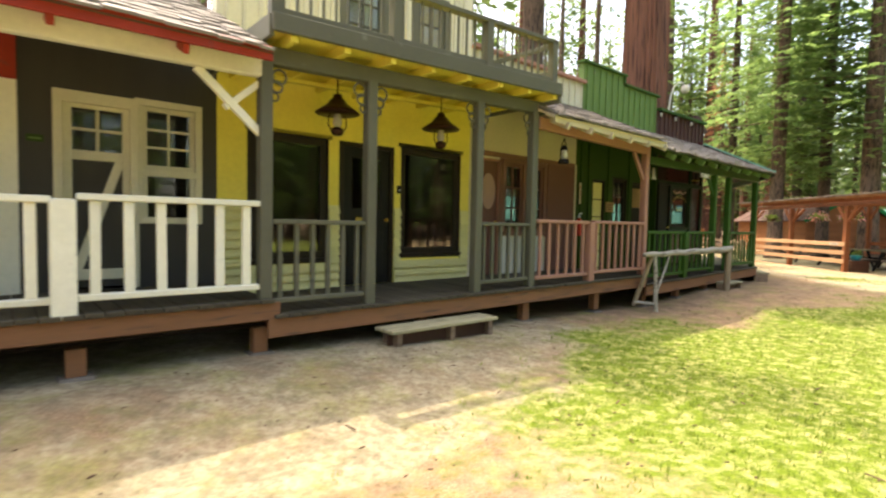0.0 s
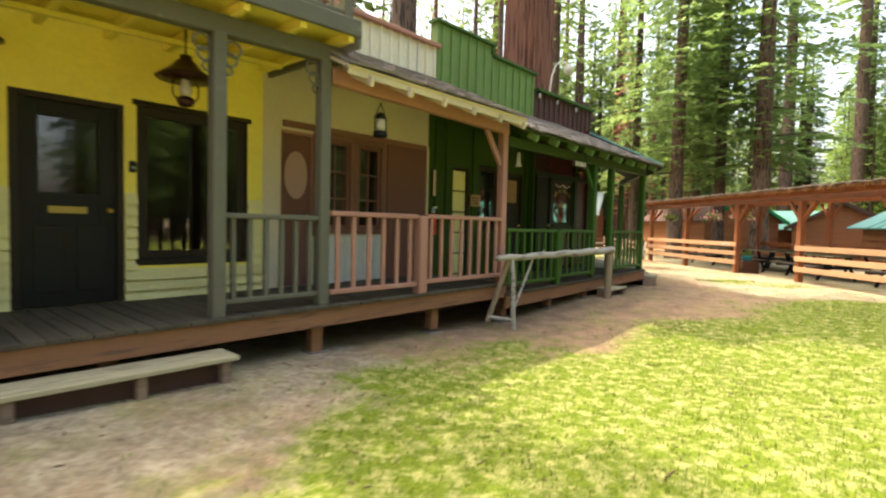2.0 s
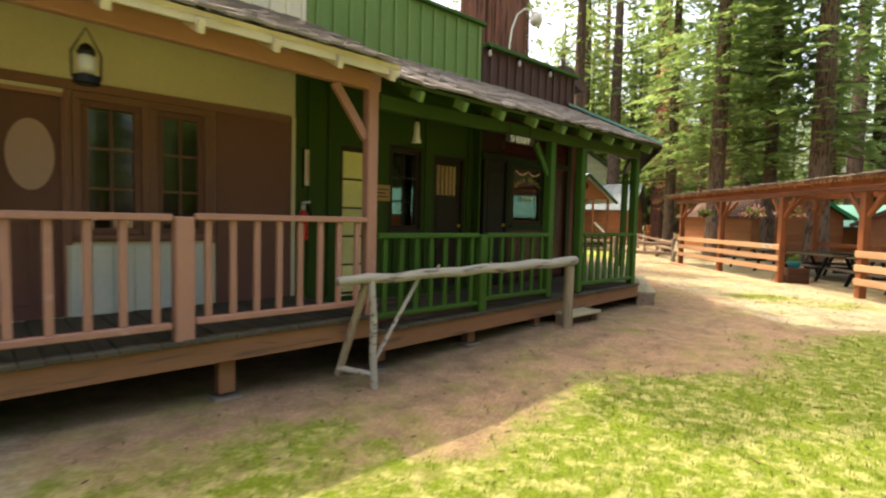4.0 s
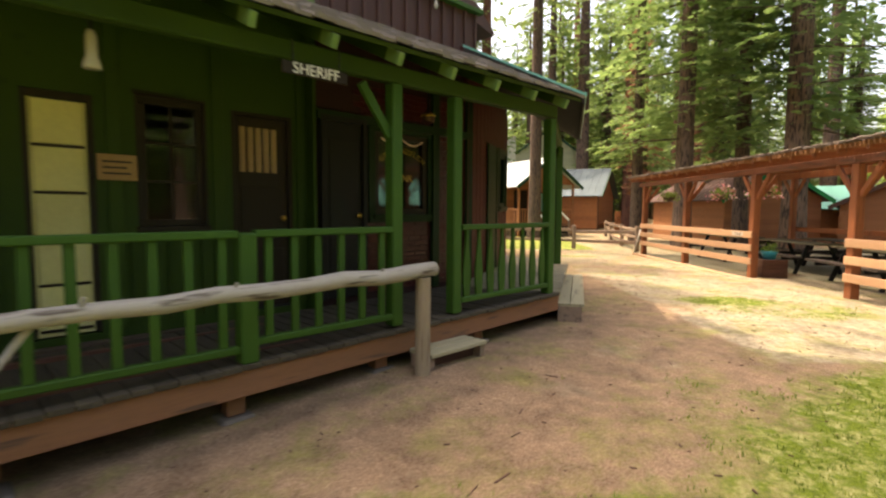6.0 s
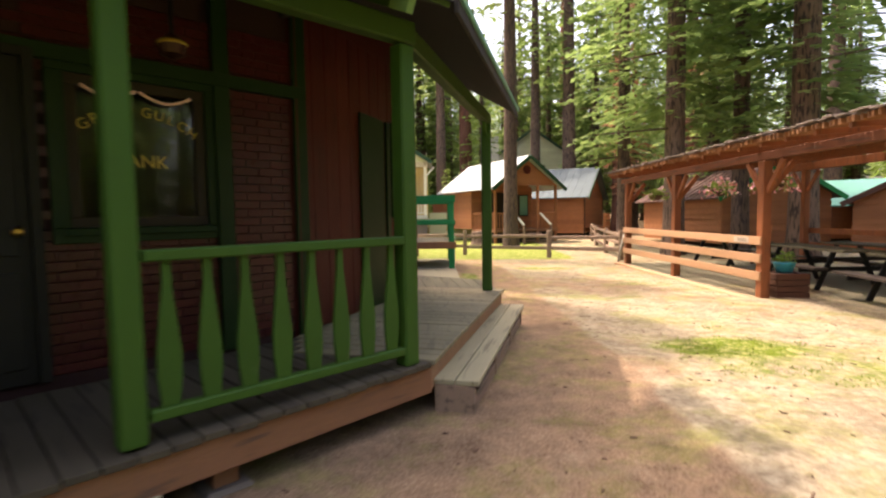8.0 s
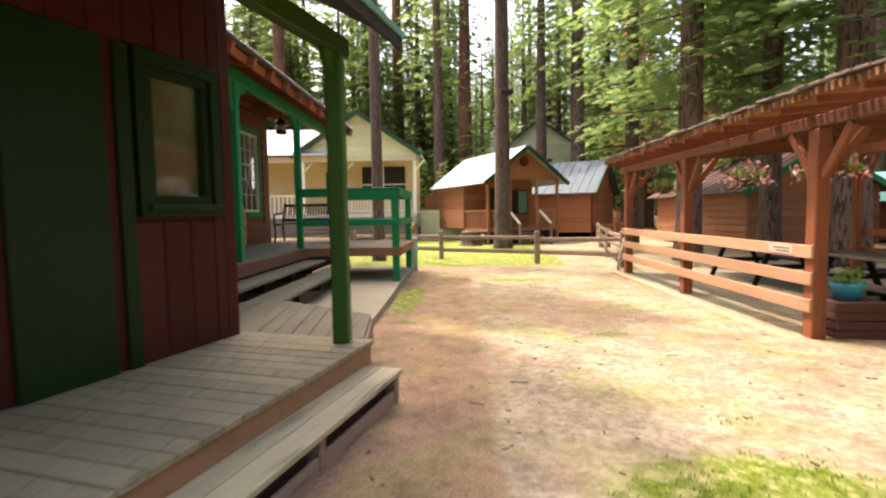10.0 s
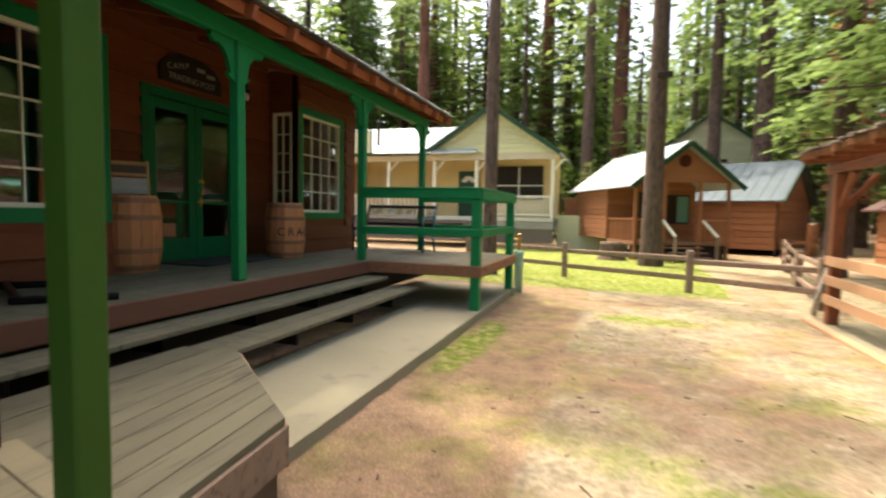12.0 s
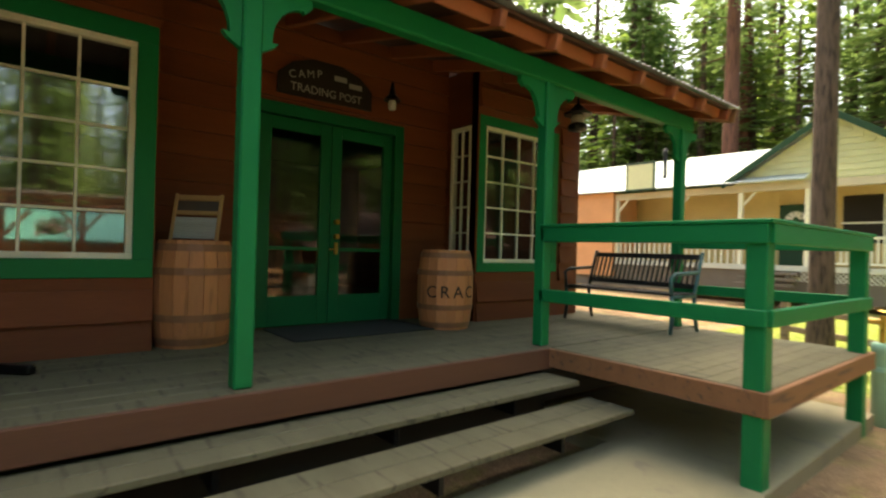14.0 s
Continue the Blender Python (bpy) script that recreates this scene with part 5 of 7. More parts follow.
for _x, _w in ((1.38, 0.58), (2.04, 0.10)):
    solid("wall_strip", Geo().box(_x, _x + _w, -0.005, 0.027, 0.60, 2.70), m_bankgreen, "green painted cover strip on the red planks", "trim", CHM, "structure")
window("window_10", CHM, 2.27, 2.83, 1.68, 2.62, 0.02, m_bankgreen, 1, 1, "bank window in a green frame, with a tan sheet for its reflection", 0.06, trim=m_bankgreen, trim_w=0.09)
# Tan sheet behind the pane stands in for a pale yellowish reflection.
solid("window_blind", Geo().box(2.31, 2.79, 0.125, 0.13, 1.70, 2.60, 0), m_curtain, "tan sheet standing for the pale reflection in the bank window", "blind", CHM)
t = thing("bank_lamp", "small red and gold hanging lamp beside the bank window", "lamp", FAC @ Matrix.Translation((-1.24, 1.05, 2.66)) @ Matrix.Diagonal((1.5, 1.5, 1.5, 1)))
part("bowl", Geo().lathe([(0.01, 0), (0.05, 0.02), (0.06, 0.07), (0.03, 0.1)], n=14), m_copper, t)
part("rim", Geo().lathe([(0.058, 0.06), (0.064, 0.065), (0.058, 0.075)], n=14), m_gold, t)
part("stem", Geo().cyl((0, 0, 0.1), (0, 0, 0.55), 0.01), m_black, t)

# Unseen walls added behind the glass to keep the bank windows dark.
solid("bank_inner_wall", Geo().box(-2.55, -0.35, BY + 0.66, BY + 0.72, 0.5, 3.3, 0).box(-2.58, -2.52, BY + 0.2, BY + 0.72, 0.5, 3.3, 0).box(-0.40, -0.34, BY + 0.2, BY + 0.72, 0.5, 3.3, 0), m_dark, "added black walls keeping the bank room dark", "wall", FAC, "structure")
solid("bank_inner_side", Geo().box(1.9, 3.0, 0.55, 0.6, 0.5, 3.3, 0).box(1.88, 1.94, 0.18, 0.55, 0.5, 3.3, 0).box(2.98, 3.04, 0.18, 0.55, 0.5, 3.3, 0), m_dark, "added black walls keeping the side window dark", "wall", CHM, "structure")

# ---- hitching rail ----
t = thing("hitching_rail", "peeled grey log hitching rail on timber legs", "hitching rail", FAC)
g = Geo()
pts = []
for i in range(13):
    f = i / 12
    pts.append((-6.27 + 3.81 * f, -0.34 + 0.012 * math.sin(i * 1.7), 1.045 + 0.045 * f + 0.012 * math.sin(i * 2.3)))
g.tube(pts, [0.043 + 0.0018 * i + 0.003 * (i % 2) for i in range(13)], 12)
_log = part("log", g, m_log, t, smooth=True)
for _x in (-5.1, -4.28, -3.09):
    part("knot", Geo().cyl((_x, -0.35, 1.085), (_x + 0.02, -0.38, 1.15), 0.02, 0.011, 6), m_log, _log)
part("post", Geo().cyl((-2.60, -0.33, -0.05), (-2.60, -0.34, 1.03), 0.072, 0.067, 14), m_logz, t)
part("leg", Geo().tube([(-5.895, -0.40, -0.03), (-5.905, -0.375, 0.33), (-5.895, -0.365, 0.66), (-5.91, -0.34, 1.03)], 0.035, 10), m_log, t)
part("leg", Geo().tube([(-6.09, -0.06, 0.10), (-5.94, -0.30, 1.0)], 0.04, 10), m_logz, t)
part("stretcher", Geo().cyl((-6.10, -0.08, 0.17), (-5.895, -0.40, 0.14), 0.028, 0.028, 10), m_log, t)
part("brace", Geo().cyl((-5.89, -0.36, 0.24), (-5.30, -0.32, 1.03), 0.02, 0.02, 10), m_log, t)

# ---- trading post ----
DZ = 0.93
XW = 3.0
hT = [(21.02, 22.77, DZ, 3.26)]
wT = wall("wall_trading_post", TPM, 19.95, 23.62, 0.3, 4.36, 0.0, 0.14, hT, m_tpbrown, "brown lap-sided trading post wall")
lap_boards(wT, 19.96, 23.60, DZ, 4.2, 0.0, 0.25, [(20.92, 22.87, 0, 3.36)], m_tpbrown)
hL = [(18.34, 19.84, 1.66, 3.48)]
BAYY = -0.65   # fronts of the bays stand 0.65 m before the wall
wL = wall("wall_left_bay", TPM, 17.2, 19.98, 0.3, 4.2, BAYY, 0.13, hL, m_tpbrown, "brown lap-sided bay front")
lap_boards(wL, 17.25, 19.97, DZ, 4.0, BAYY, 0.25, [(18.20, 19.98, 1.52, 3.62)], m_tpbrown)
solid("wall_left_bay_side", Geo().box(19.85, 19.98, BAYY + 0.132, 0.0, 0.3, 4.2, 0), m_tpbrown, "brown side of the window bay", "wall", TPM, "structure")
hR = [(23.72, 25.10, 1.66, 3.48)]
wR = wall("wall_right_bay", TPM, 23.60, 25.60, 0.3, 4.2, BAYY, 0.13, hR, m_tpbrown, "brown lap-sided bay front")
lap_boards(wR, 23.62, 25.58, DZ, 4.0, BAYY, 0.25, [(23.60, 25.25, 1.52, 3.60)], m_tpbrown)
SIDE = TPM @ pose(23.62, 0, 0, 0, 0, -90)    # left cheek of the right bay: local x runs to the street
wall("wall_right_bay_cheek", SIDE, 0.002, 0.63, 0.3, 4.2, -0.02, 0.12, [(0.10, 0.52, 1.66, 3.48)], m_tpbrown, "brown cheek of the window bay")
window("window_11", SIDE, 0.11, 0.51, 1.68, 3.46, -0.02, m_white, 2, 5, "white narrow bay cheek window with small panes", 0.045, 0.02, sill=False)
solid("wall_trading_post_end", Geo().box(25.58, 25.70, BAYY, 6.0, 0.3, 4.3, 0), m_tpbrown, "brown end wall of the trading post", "wall", TPM, "structure")
# Near-black room, unseen, added to keep the trading post windows dark.
solid("trading_post_back", Geo().box(17.2, 25.6, 5.9, 6.0, 0, 4.3, 0).box(17.2, 17.3, -0.5, 5.9, 0, 4.3, 0), m_dark, "added black walls keeping the unseen trading post room dark", "wall", TPM, "structure")
solid("ceiling_trading_post", Geo().box(17.3, 25.58, 0.15, 5.9, 3.75, 3.82, 0), m_dark, "added black ceiling of the unseen trading post room", "ceiling", TPM, "structure")
solid("floor_trading_post", Geo().box(17.3, 25.58, 0.15, 5.9, 0.7, 0.9, 0), m_dark, "added black floor of the unseen trading post room", "floor", TPM, "structure")
window("window_12", TPM, 18.37, 19.82, 1.68, 3.46, BAYY + 0.02, m_white, 4, 5, "large white grid window in a broad green surround", 0.05, 0.022, trim=m_tpgreen, trim_w=0.15, sill=False, pane_mat=m_plate)
window("window_13", TPM, 23.74, 25.08, 1.68, 3.46, BAYY + 0.02, m_white, 4, 5, "large white grid window in a broad green surround", 0.05, 0.022, trim=m_tpgreen, trim_w=0.12, sill=False)
# double door
t = thing("door_6", "emerald green double doors with tall glass panes", "door", TPM, kind="structure")
part("door_frame", Geo().box(20.92, 21.04, -0.05, 0.1, DZ, 3.38).box(22.74, 22.87, -0.05, 0.1, DZ, 3.38).box(21.04, 22.74, -0.048, 0.1, 3.25, 3.38), m_shadegreen, t)
for a, b in ((21.05, 21.885), (21.895, 22.73)):
    lf = Geo().box(a, a + 0.13, 0.0, 0.05, DZ + 0.01, 3.24).box(b - 0.13, b, 0.0, 0.05, DZ + 0.01, 3.24).box(a + 0.13, b - 0.13, 0.001, 0.05, DZ + 0.01, DZ + 0.34).box(a + 0.13, b - 0.13, 0.001, 0.05, 3.10, 3.24)
    part("door_leaf", lf, m_shadegreen, t)
    part("door_pane", Geo().box(a + 0.13, b - 0.13, 0.022, 0.028, DZ + 0.34, 3.10, 0), m_glass, t)
    part("glazing_bar", Geo().box(a + 0.13, b - 0.13, 0.012, 0.04, DZ + 0.85, DZ + 0.89), m_shadegreen, t)
for z in (1.95, 2.12):
    part("lock", Geo().cyl((21.97, 0.0, z), (21.97, -0.05, z), 0.032, 0.028, 12), m_brass, t)
part("lever_handle", Geo().box(21.95, 21.99, -0.03, 0, 1.74, 1.88).beam((21.97, -0.045, 1.80), (21.87, -0.045, 1.80), 0.018, 0.02), m_brass, t)
t = thing("trading_post_sign", "dark arched board sign with pale lettering over the doors", "sign", TPM)
g = Geo().plate([(21.20, 3.48), (22.36, 3.48), (22.36, 3.70), (22.2, 3.84), (21.95, 3.92), (21.6, 3.92), (21.36, 3.84), (21.20, 3.70)], -0.075, -0.045)
bd = part("board", g, m_dkframe, t)
letters("TRADING POST", Matrix.Translation((21.78, -0.078, 3.57)) @ FRONT, 0.125, m_dimletter, bd)
for i, chh in enumerate("CAMP"):
    letters(chh, Matrix.Translation((21.36 + i * 0.105, -0.078, 3.70 + 0.022 * i)) @ Matrix.Rotation(radians(-12 + 3 * i), 4, "Y") @ FRONT, 0.12, m_dimletter, bd)
part("text_bar", Geo().box(21.86, 22.02, -0.079, -0.075, 3.74, 3.80).box(22.05, 22.22, -0.079, -0.075, 3.69, 3.75), m_dimletter, t)
# roof
t = thing("trading_post_roof", "low porch roof with exposed rafter ends and corrugated edge", "roof", TPM, kind="structure")
ey, ez, iy, iz = -2.62, 3.76, 0.6, 4.55
sl = Matrix.Translation((0, ey, ez)) @ pose(0, 0, 0, math.degrees(math.atan2(iz - ez, iy - ey)), 0, 0)
# Porch shade is put into the dark brown of these roof boards.
part("roof_boards", Geo().box(16.6, 26.25, 0, 3.4, -0.03, 0, 0, sl), m_dkparapet, t)
n = 380
vs = [sl @ Vector((16.55 + 9.8 * i / n, yy, 0.03 + 0.010 * math.sin(i * math.pi / 2))) for yy in (-0.06, 3.45) for i in range(n + 1)]
part("corrugated_sheet", Geo().add(vs, [(i, i + 1, n + 2 + i, n + 1 + i) for i in range(n)]), m_metalwhite, t)
part("edge_board", Geo().box(16.6, 26.25, 0.06, 0.09, -0.15, -0.035, 0.004, sl), m_rafter, t)
for i in range(14):
    x = 17.25 + i * 0.68
    part("rafter", Geo().box(x - 0.035, x + 0.035, -0.05, 3.3, -0.17, -0.032, 0.006, sl), m_rafter, t)
part("barge_board", Geo().box(26.25, 26.30, -0.05, 3.4, -0.17, 0.01, 0.005, sl), m_rust, t)
solid("porch_beam_emerald", Geo().box(16.8, 25.95, -2.27, -2.15, 3.47, 3.66, 0.012), m_tpgreen, "emerald green porch beam", "beam", TPM, "structure")
for y in (17.55, 20.21, 23.06, 25.71):
    t = post(TPM, y, -2.21, DZ if y != 23.06 else DZ, 3.48, 0.12, m_tpgreen, "emerald green porch post with scroll brackets")
    for s in (1, -1):
        scroll_bracket(t, s * 0.055, 0, 3.47 - DZ, s, m_tpgreen)
# deck, treads, slab
dk = thing("deck_trading_post", "weathered grey-brown porch boards of the trading post", "deck", TPM, kind="structure")
for i in range(14):
    a = -0.05 - i * 0.163
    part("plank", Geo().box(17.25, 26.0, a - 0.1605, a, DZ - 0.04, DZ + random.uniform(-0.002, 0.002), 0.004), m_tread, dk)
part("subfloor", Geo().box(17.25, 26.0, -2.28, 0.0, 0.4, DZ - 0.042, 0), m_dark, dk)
# Darker redwood than the other fascias: shadow at the porch edge put into colour.
fascia("fascia_trading_post", TPM, (17.25, -2.345, DZ - 0.005), (23.06, -2.345, DZ - 0.005), 0.19, "rust brown deck fascia", m_rustdark)
pl = thing("platform_deck", "raised plank platform beside the trading post steps", "deck", TPM, kind="structure")
for i in range(13):
    a = -2.36 - i * 0.140
    part("plank", Geo().box(23.06, 25.78, a - 0.138, a, DZ - 0.04, DZ + random.uniform(-0.002, 0.002), 0.004), m_tread, pl)
fascia("fascia_platform_side", TPM, (23.03, -4.19, DZ - 0.005), (23.03, -2.34, DZ - 0.005), 0.17, "rust brown platform fascia")
fascia("fascia_platform_front", TPM, (23.01, -4.20, DZ - 0.005), (25.80, -4.20, DZ - 0.005), 0.17, "rust brown platform fascia")


def long_tread(y0, y1, x_a, x_b, z, label):
    t = thing("long_tread", label, "step", TPM, "long treads")
    mid = (x_a + x_b) / 2
    part("tread_board", Geo().box(y0, y1, -x_b + 3.0, -mid + 3.0 - 0.004, z - 0.045, z, 0.006), m_tread, t)
    part("tread_board", Geo().box(y0, y1, -mid + 3.0 + 0.004, -x_a + 3.0, z - 0.045, z, 0.006), m_tread, t)
    yy = y0 + 0.5
    while yy < y1:
        part("support", Geo().box(yy - 0.02, yy + 0.02, -x_b + 3.06, -x_a + 3.0, z - 0.19, z - 0.047), m_black, t)
        yy += 1.15


long_tread(17.15, 23.00, 5.30, 5.72, 0.70, "upper long grey plank tread with open dark riser")
long_tread(17.15, 23.10, 5.76, 6.20, 0.55, "lower long grey plank tread with open dark riser")
# Black board added for the dark of the open risers; shade as colour.
solid("tread_back", Geo().box(5.20, 5.33, 17.2, 23.0, 0.05, 0.70, 0), m_dark, "added black board standing for shade behind the open risers", "wall", ID, "structure")
# slab of the ramp
g = Geo()
g.slab([(6.02, 18.2), (7.27, 17.9), (7.24, 21.0), (7.17, 26.05), (5.0, 26.05), (5.0, 23.0), (6.02, 23.0)], -0.02, 0.25)
solid("concrete_ramp", g, m_concrete, "pale worn concrete walk beside the steps", "walk", ID, "structure")
# corner panel between bank deck and trading post steps
t = thing("corner_platform", "grey plank corner platform joining the decks", "deck", ID, kind="structure")
P, Q, R, S = Vector((7.60, 16.93, 0.60)), Vector((7.50, 17.85, 0.61)), Vector((6.28, 18.92, 0.58)), Vector((6.50, 17.06, 0.60))
for i in range(7):
    f0, f1 = i / 7 + 0.004, (i + 1) / 7 - 0.004
    a, b, c, d = P.lerp(S, f0), P.lerp(S, f1), Q.lerp(R, f1), Q.lerp(R, f0)
    dz = Vector((0, 0, 0.04))
    part("plank", Geo().hull([a, b, c, d, a - dz, b - dz, c - dz, d - dz], [(0, 1, 2, 3), (4, 5, 6, 7), (0, 1, 5, 4), (1, 2, 6, 5), (2, 3, 7, 6), (3, 0, 4, 7)]), m_tread, t)
for i in range(2):
    a, b, c, d = Vector((6.50, 17.12, 0.575)), Vector((5.76, 17.2, 0.575)), Vector((5.76, 18.9, 0.565)), Vector((6.30, 18.9, 0.565))
    a, b, c, d = a.lerp(b, i / 2 + 0.01), a.lerp(b, i / 2 + 0.49), d.lerp(c, i / 2 + 0.49), d.lerp(c, i / 2 + 0.01)
    part("plank", Geo().hull([a, b, c, d, a - dz, b - dz, c - dz, d - dz], [(0, 1, 2, 3), (4, 5, 6, 7), (0, 1, 5, 4), (1, 2, 6, 5), (2, 3, 7, 6), (3, 0, 4, 7)]), m_tread, t)
part("skirt_board", Geo().beam((7.60, 16.93, 0.46), (7.50, 17.86, 0.46), 0.03, 0.21), m_fence, t)
part("skirt_board", Geo().beam((7.50, 17.86, 0.45), (6.30, 18.92, 0.45), 0.03, 0.23), m_fence, t)
# Dark boards set back below the skirt, standing for shade in the gap.
part("lower_board", Geo().beam((7.54, 16.95, 0.20), (7.44, 17.84, 0.20), 0.03, 0.36), m_shadeskirt, t)
part("lower_board", Geo().beam((7.44, 17.84, 0.28), (6.28, 18.86, 0.28), 0.03, 0.26), m_shadeskirt, t)
# platform railing
t = thing("platform_railing", "emerald green two-rail railing round the platform", "railing", ID)
for x, y, z0 in ((7.11, 23.10, 0.24), (7.11, 25.62, 0.0)):
    part("rail_post", Geo().box(x - 0.07, x + 0.07, y - 0.07, y + 0.07, z0, 1.95, 0.01), m_tpgreen, t)
for z0, z1 in ((1.93, 2.07), (1.36, 1.48)):
    part("rail_board", Geo().box(5.22, 7.19, 23.00, 23.05, z0, z1, 0.008), m_tpgreen, t)
    part("rail_board", Geo().box(7.165, 7.215, 23.06, 25.66, z0, z1, 0.008), m_tpgreen, t)
    part("rail_board", Geo().box(5.25, 7.13, 25.66, 25.71, z0, z1, 0.008), m_tpgreen, t)
part("cap_rail", Geo().box(5.22, 7.22, 22.99, 23.16, 2.07, 2.10, 0.006).box(7.06, 7.22, 23.16, 25.70, 2.07, 2.10, 0.006), m_tpgreen, t)


def barrel(x, y, z, h, r, label, turn=0, text=""):
    t = thing("barrel", label, "barrel", pose(x, y, z, 0, 0, turn), "oak barrels")
    ns = 18
    prof = [(0.0, 0.84), (0.12, 0.92), (0.3, 0.985), (0.5, 1.0), (0.7, 0.985), (0.88, 0.92), (1.0, 0.84)]
    for i in range(ns):
        a0, a1 = 2 * math.pi * (i + 0.02) / ns, 2 * math.pi * (i + 0.98) / ns
        g = Geo()
        vs = []
        for f, k in prof:
            for a, rr in ((a0, r * k), (a1, r * k), (a1, r * k - 0.025), (a0, r * k - 0.025)):
                vs.append((rr * math.cos(a), rr * math.sin(a), f * h))
        fs = []
        for k in range(len(prof) - 1):
            for j in range(4):
                fs.append((k * 4 + j, k * 4 + (j + 1) % 4, (k + 1) * 4 + (j + 1) % 4, (k + 1) * 4 + j))
        fs += [(3, 2, 1, 0), tuple(range(len(vs) - 4, len(vs)))]
        part("stave", g.add(vs, fs), m_barrel, t)
    part("head", Geo().cyl((0, 0, h - 0.035), (0, 0, h - 0.015), r * 0.82, r * 0.82, 24), m_barrel, t)
    for f0 in (0.03, 0.25, 0.68, 0.90):
        k0, k1 = np.interp([f0, f0 + 0.065], [p[0] for p in prof], [p[1] for p in prof])
        g = Geo()
        for a in range(28):
            t0, t1 = 2 * math.pi * a / 28, 2 * math.pi * (a + 1) / 28
            q = [((r * kk + 0.005) * math.cos(tt), (r * kk + 0.005) * math.sin(tt), ff * h) for kk, ff, tt in ((k0, f0, t0), (k0, f0, t1), (k1, f0 + 0.065, t1), (k1, f0 + 0.065, t0))]
            g.add(q, [(0, 1, 2, 3)])
        part("hoop", g, m_hoop, t)
    for i, chh in enumerate(text):
        a = -math.pi / 2 + (i - 1.5) * 0.46
        letters(chh, Matrix.Translation(((r + 0.006) * math.cos(a), (r + 0.006) * math.sin(a), h * 0.47)) @ Matrix.Rotation(a + math.pi / 2, 4, "Z") @ FRONT, 0.19, m_blackink, t, extrude=0.001)
    return t


barrel(3.52, 20.32, DZ, 0.92, 0.345, "old oak barrel with a washboard on its head")
barrel(3.82, 22.98, DZ, 0.90, 0.33, "old oak cracker barrel with black stencilled letters", 64, "CRAC")
t = thing("washboard", "small galvanised washboard leaning on the barrel head", "washboard", pose(3.55, 20.30, DZ + 0.91, -16, 0, 55) @ Matrix.Diagonal((1.25, 1.25, 1.25, 1)))
part("frame", Geo().box(-0.17, -0.145, -0.012, 0.012, 0, 0.36).box(0.145, 0.17, -0.012, 0.012, 0, 0.36).box(-0.145, 0.145, -0.012, 0.012, 0.31, 0.35).box(-0.145, 0.145, -0.012, 0.012, 0.20, 0.23), m_oldpaper, t)
for i in range(9):
    part("rib", Geo().cyl((-0.145, 0, 0.03 + i * 0.018), (0.145, 0, 0.03 + i * 0.018), 0.008, 0.008, 6), m_metalwhite, t)
part("panel", Geo().box(-0.145, 0.145, 0.0, 0.006, 0.232, 0.308), m_table, t)
solid("door_mat", Geo().box(21.1, 22.75, -0.95, -0.10, DZ + 0.002, DZ + 0.018, 0.006), m_mat, "dark rubber mat before the green doors", "mat", TPM)
t = thing("sign_stand", "black steel sign stand with flat feet on the porch", "stand", ID)
part("foot", Geo().beam((3.75, 18.72, DZ + 0.035), (4.20, 19.20, DZ + 0.035), 0.07, 0.06, 0.012), m_black, t)
part("foot", Geo().beam((4.70, 18.26, DZ + 0.035), (5.18, 18.80, DZ + 0.035), 0.07, 0.06, 0.012), m_black, t)
part("cross_bar", Geo().beam((3.80, 18.78, DZ + 0.05), (4.74, 18.30, DZ + 0.05), 0.05, 0.05), m_black, t)
part("upright", Geo().box(4.16, 4.24, 18.36, 18.44, DZ + 0.02, 2.95), m_black, t)
part("panel", Geo().beam((3.8, 18.60, 2.0), (4.60, 18.20, 2.0), 0.02, 0.16), m_black, t)
# bench
t = thing("park_bench", "black slatted park bench with verdigris cast iron ends", "bench", pose(4.80, 25.24, DZ, 0, 0, -4) @ Matrix.Diagonal((1.06, 1.06, 1.08, 1)))
for x in (-0.74, 0.74):
    g = Geo()
    g.tube([(x, -0.28, 0), (x, -0.24, 0.20), (x, -0.27, 0.41)], 0.022, 8).tube([(x, 0.26, 0), (x, 0.20, 0.22), (x, 0.18, 0.40), (x, 0.26, 0.66), (x, 0.34, 0.88)], 0.022, 8)
    g.tube([(x, -0.27, 0.40), (x, 0.19, 0.40)], 0.022, 8).tube([(x, -0.27, 0.41), (x, -0.29, 0.60), (x, -0.2, 0.64), (x, 0.27, 0.66)], 0.022, 8)
    part("end_frame", g, m_teal if x > 0 else m_bench, t, smooth=True)
for i in range(6):
    part("seat_slat", Geo().box(-0.76, 0.76, -0.27 + i * 0.075, -0.215 + i * 0.075, 0.41, 0.435, 0.006), m_bench, t)
for z0 in (0.50, 0.83):
    part("back_rail", Geo().beam((-0.74, 0.19 + (z0 - 0.4) * 0.34, z0), (0.74, 0.19 + (z0 - 0.4) * 0.34, z0), 0.03, 0.06), m_bench, t)
for i in range(22):
    x = -0.69 + i * 0.0657
    part("back_slat", Geo().beam((x, 0.215, 0.50), (x, 0.325, 0.83), 0.035, 0.016, 0.003, up=(1, 0, 0)), m_bench, t)
# hanging porch lamp of the trading post
for yy in (22.35, 18.4):
    t = thing("porch_lantern", "dark hanging porch lantern with milky glass", "lamp", TPM @ Matrix.Translation((yy, -0.55, 3.36)), "trading post lanterns")
    part("glass", Geo().lathe([(0.03, 0.04), (0.045, 0.05), (0.048, 0.12), (0.04, 0.15)], n=12), m_lampglass, t, smooth=True)
    part("cap", Geo().lathe([(0.10, 0.15), (0.09, 0.17), (0.04, 0.22), (0.015, 0.36)], n=14), m_black, t)
t = thing("porch_lantern", "large black hanging lantern beside the window bay", "lamp", pose(4.35, 24.70, 3.42), "trading post lanterns")
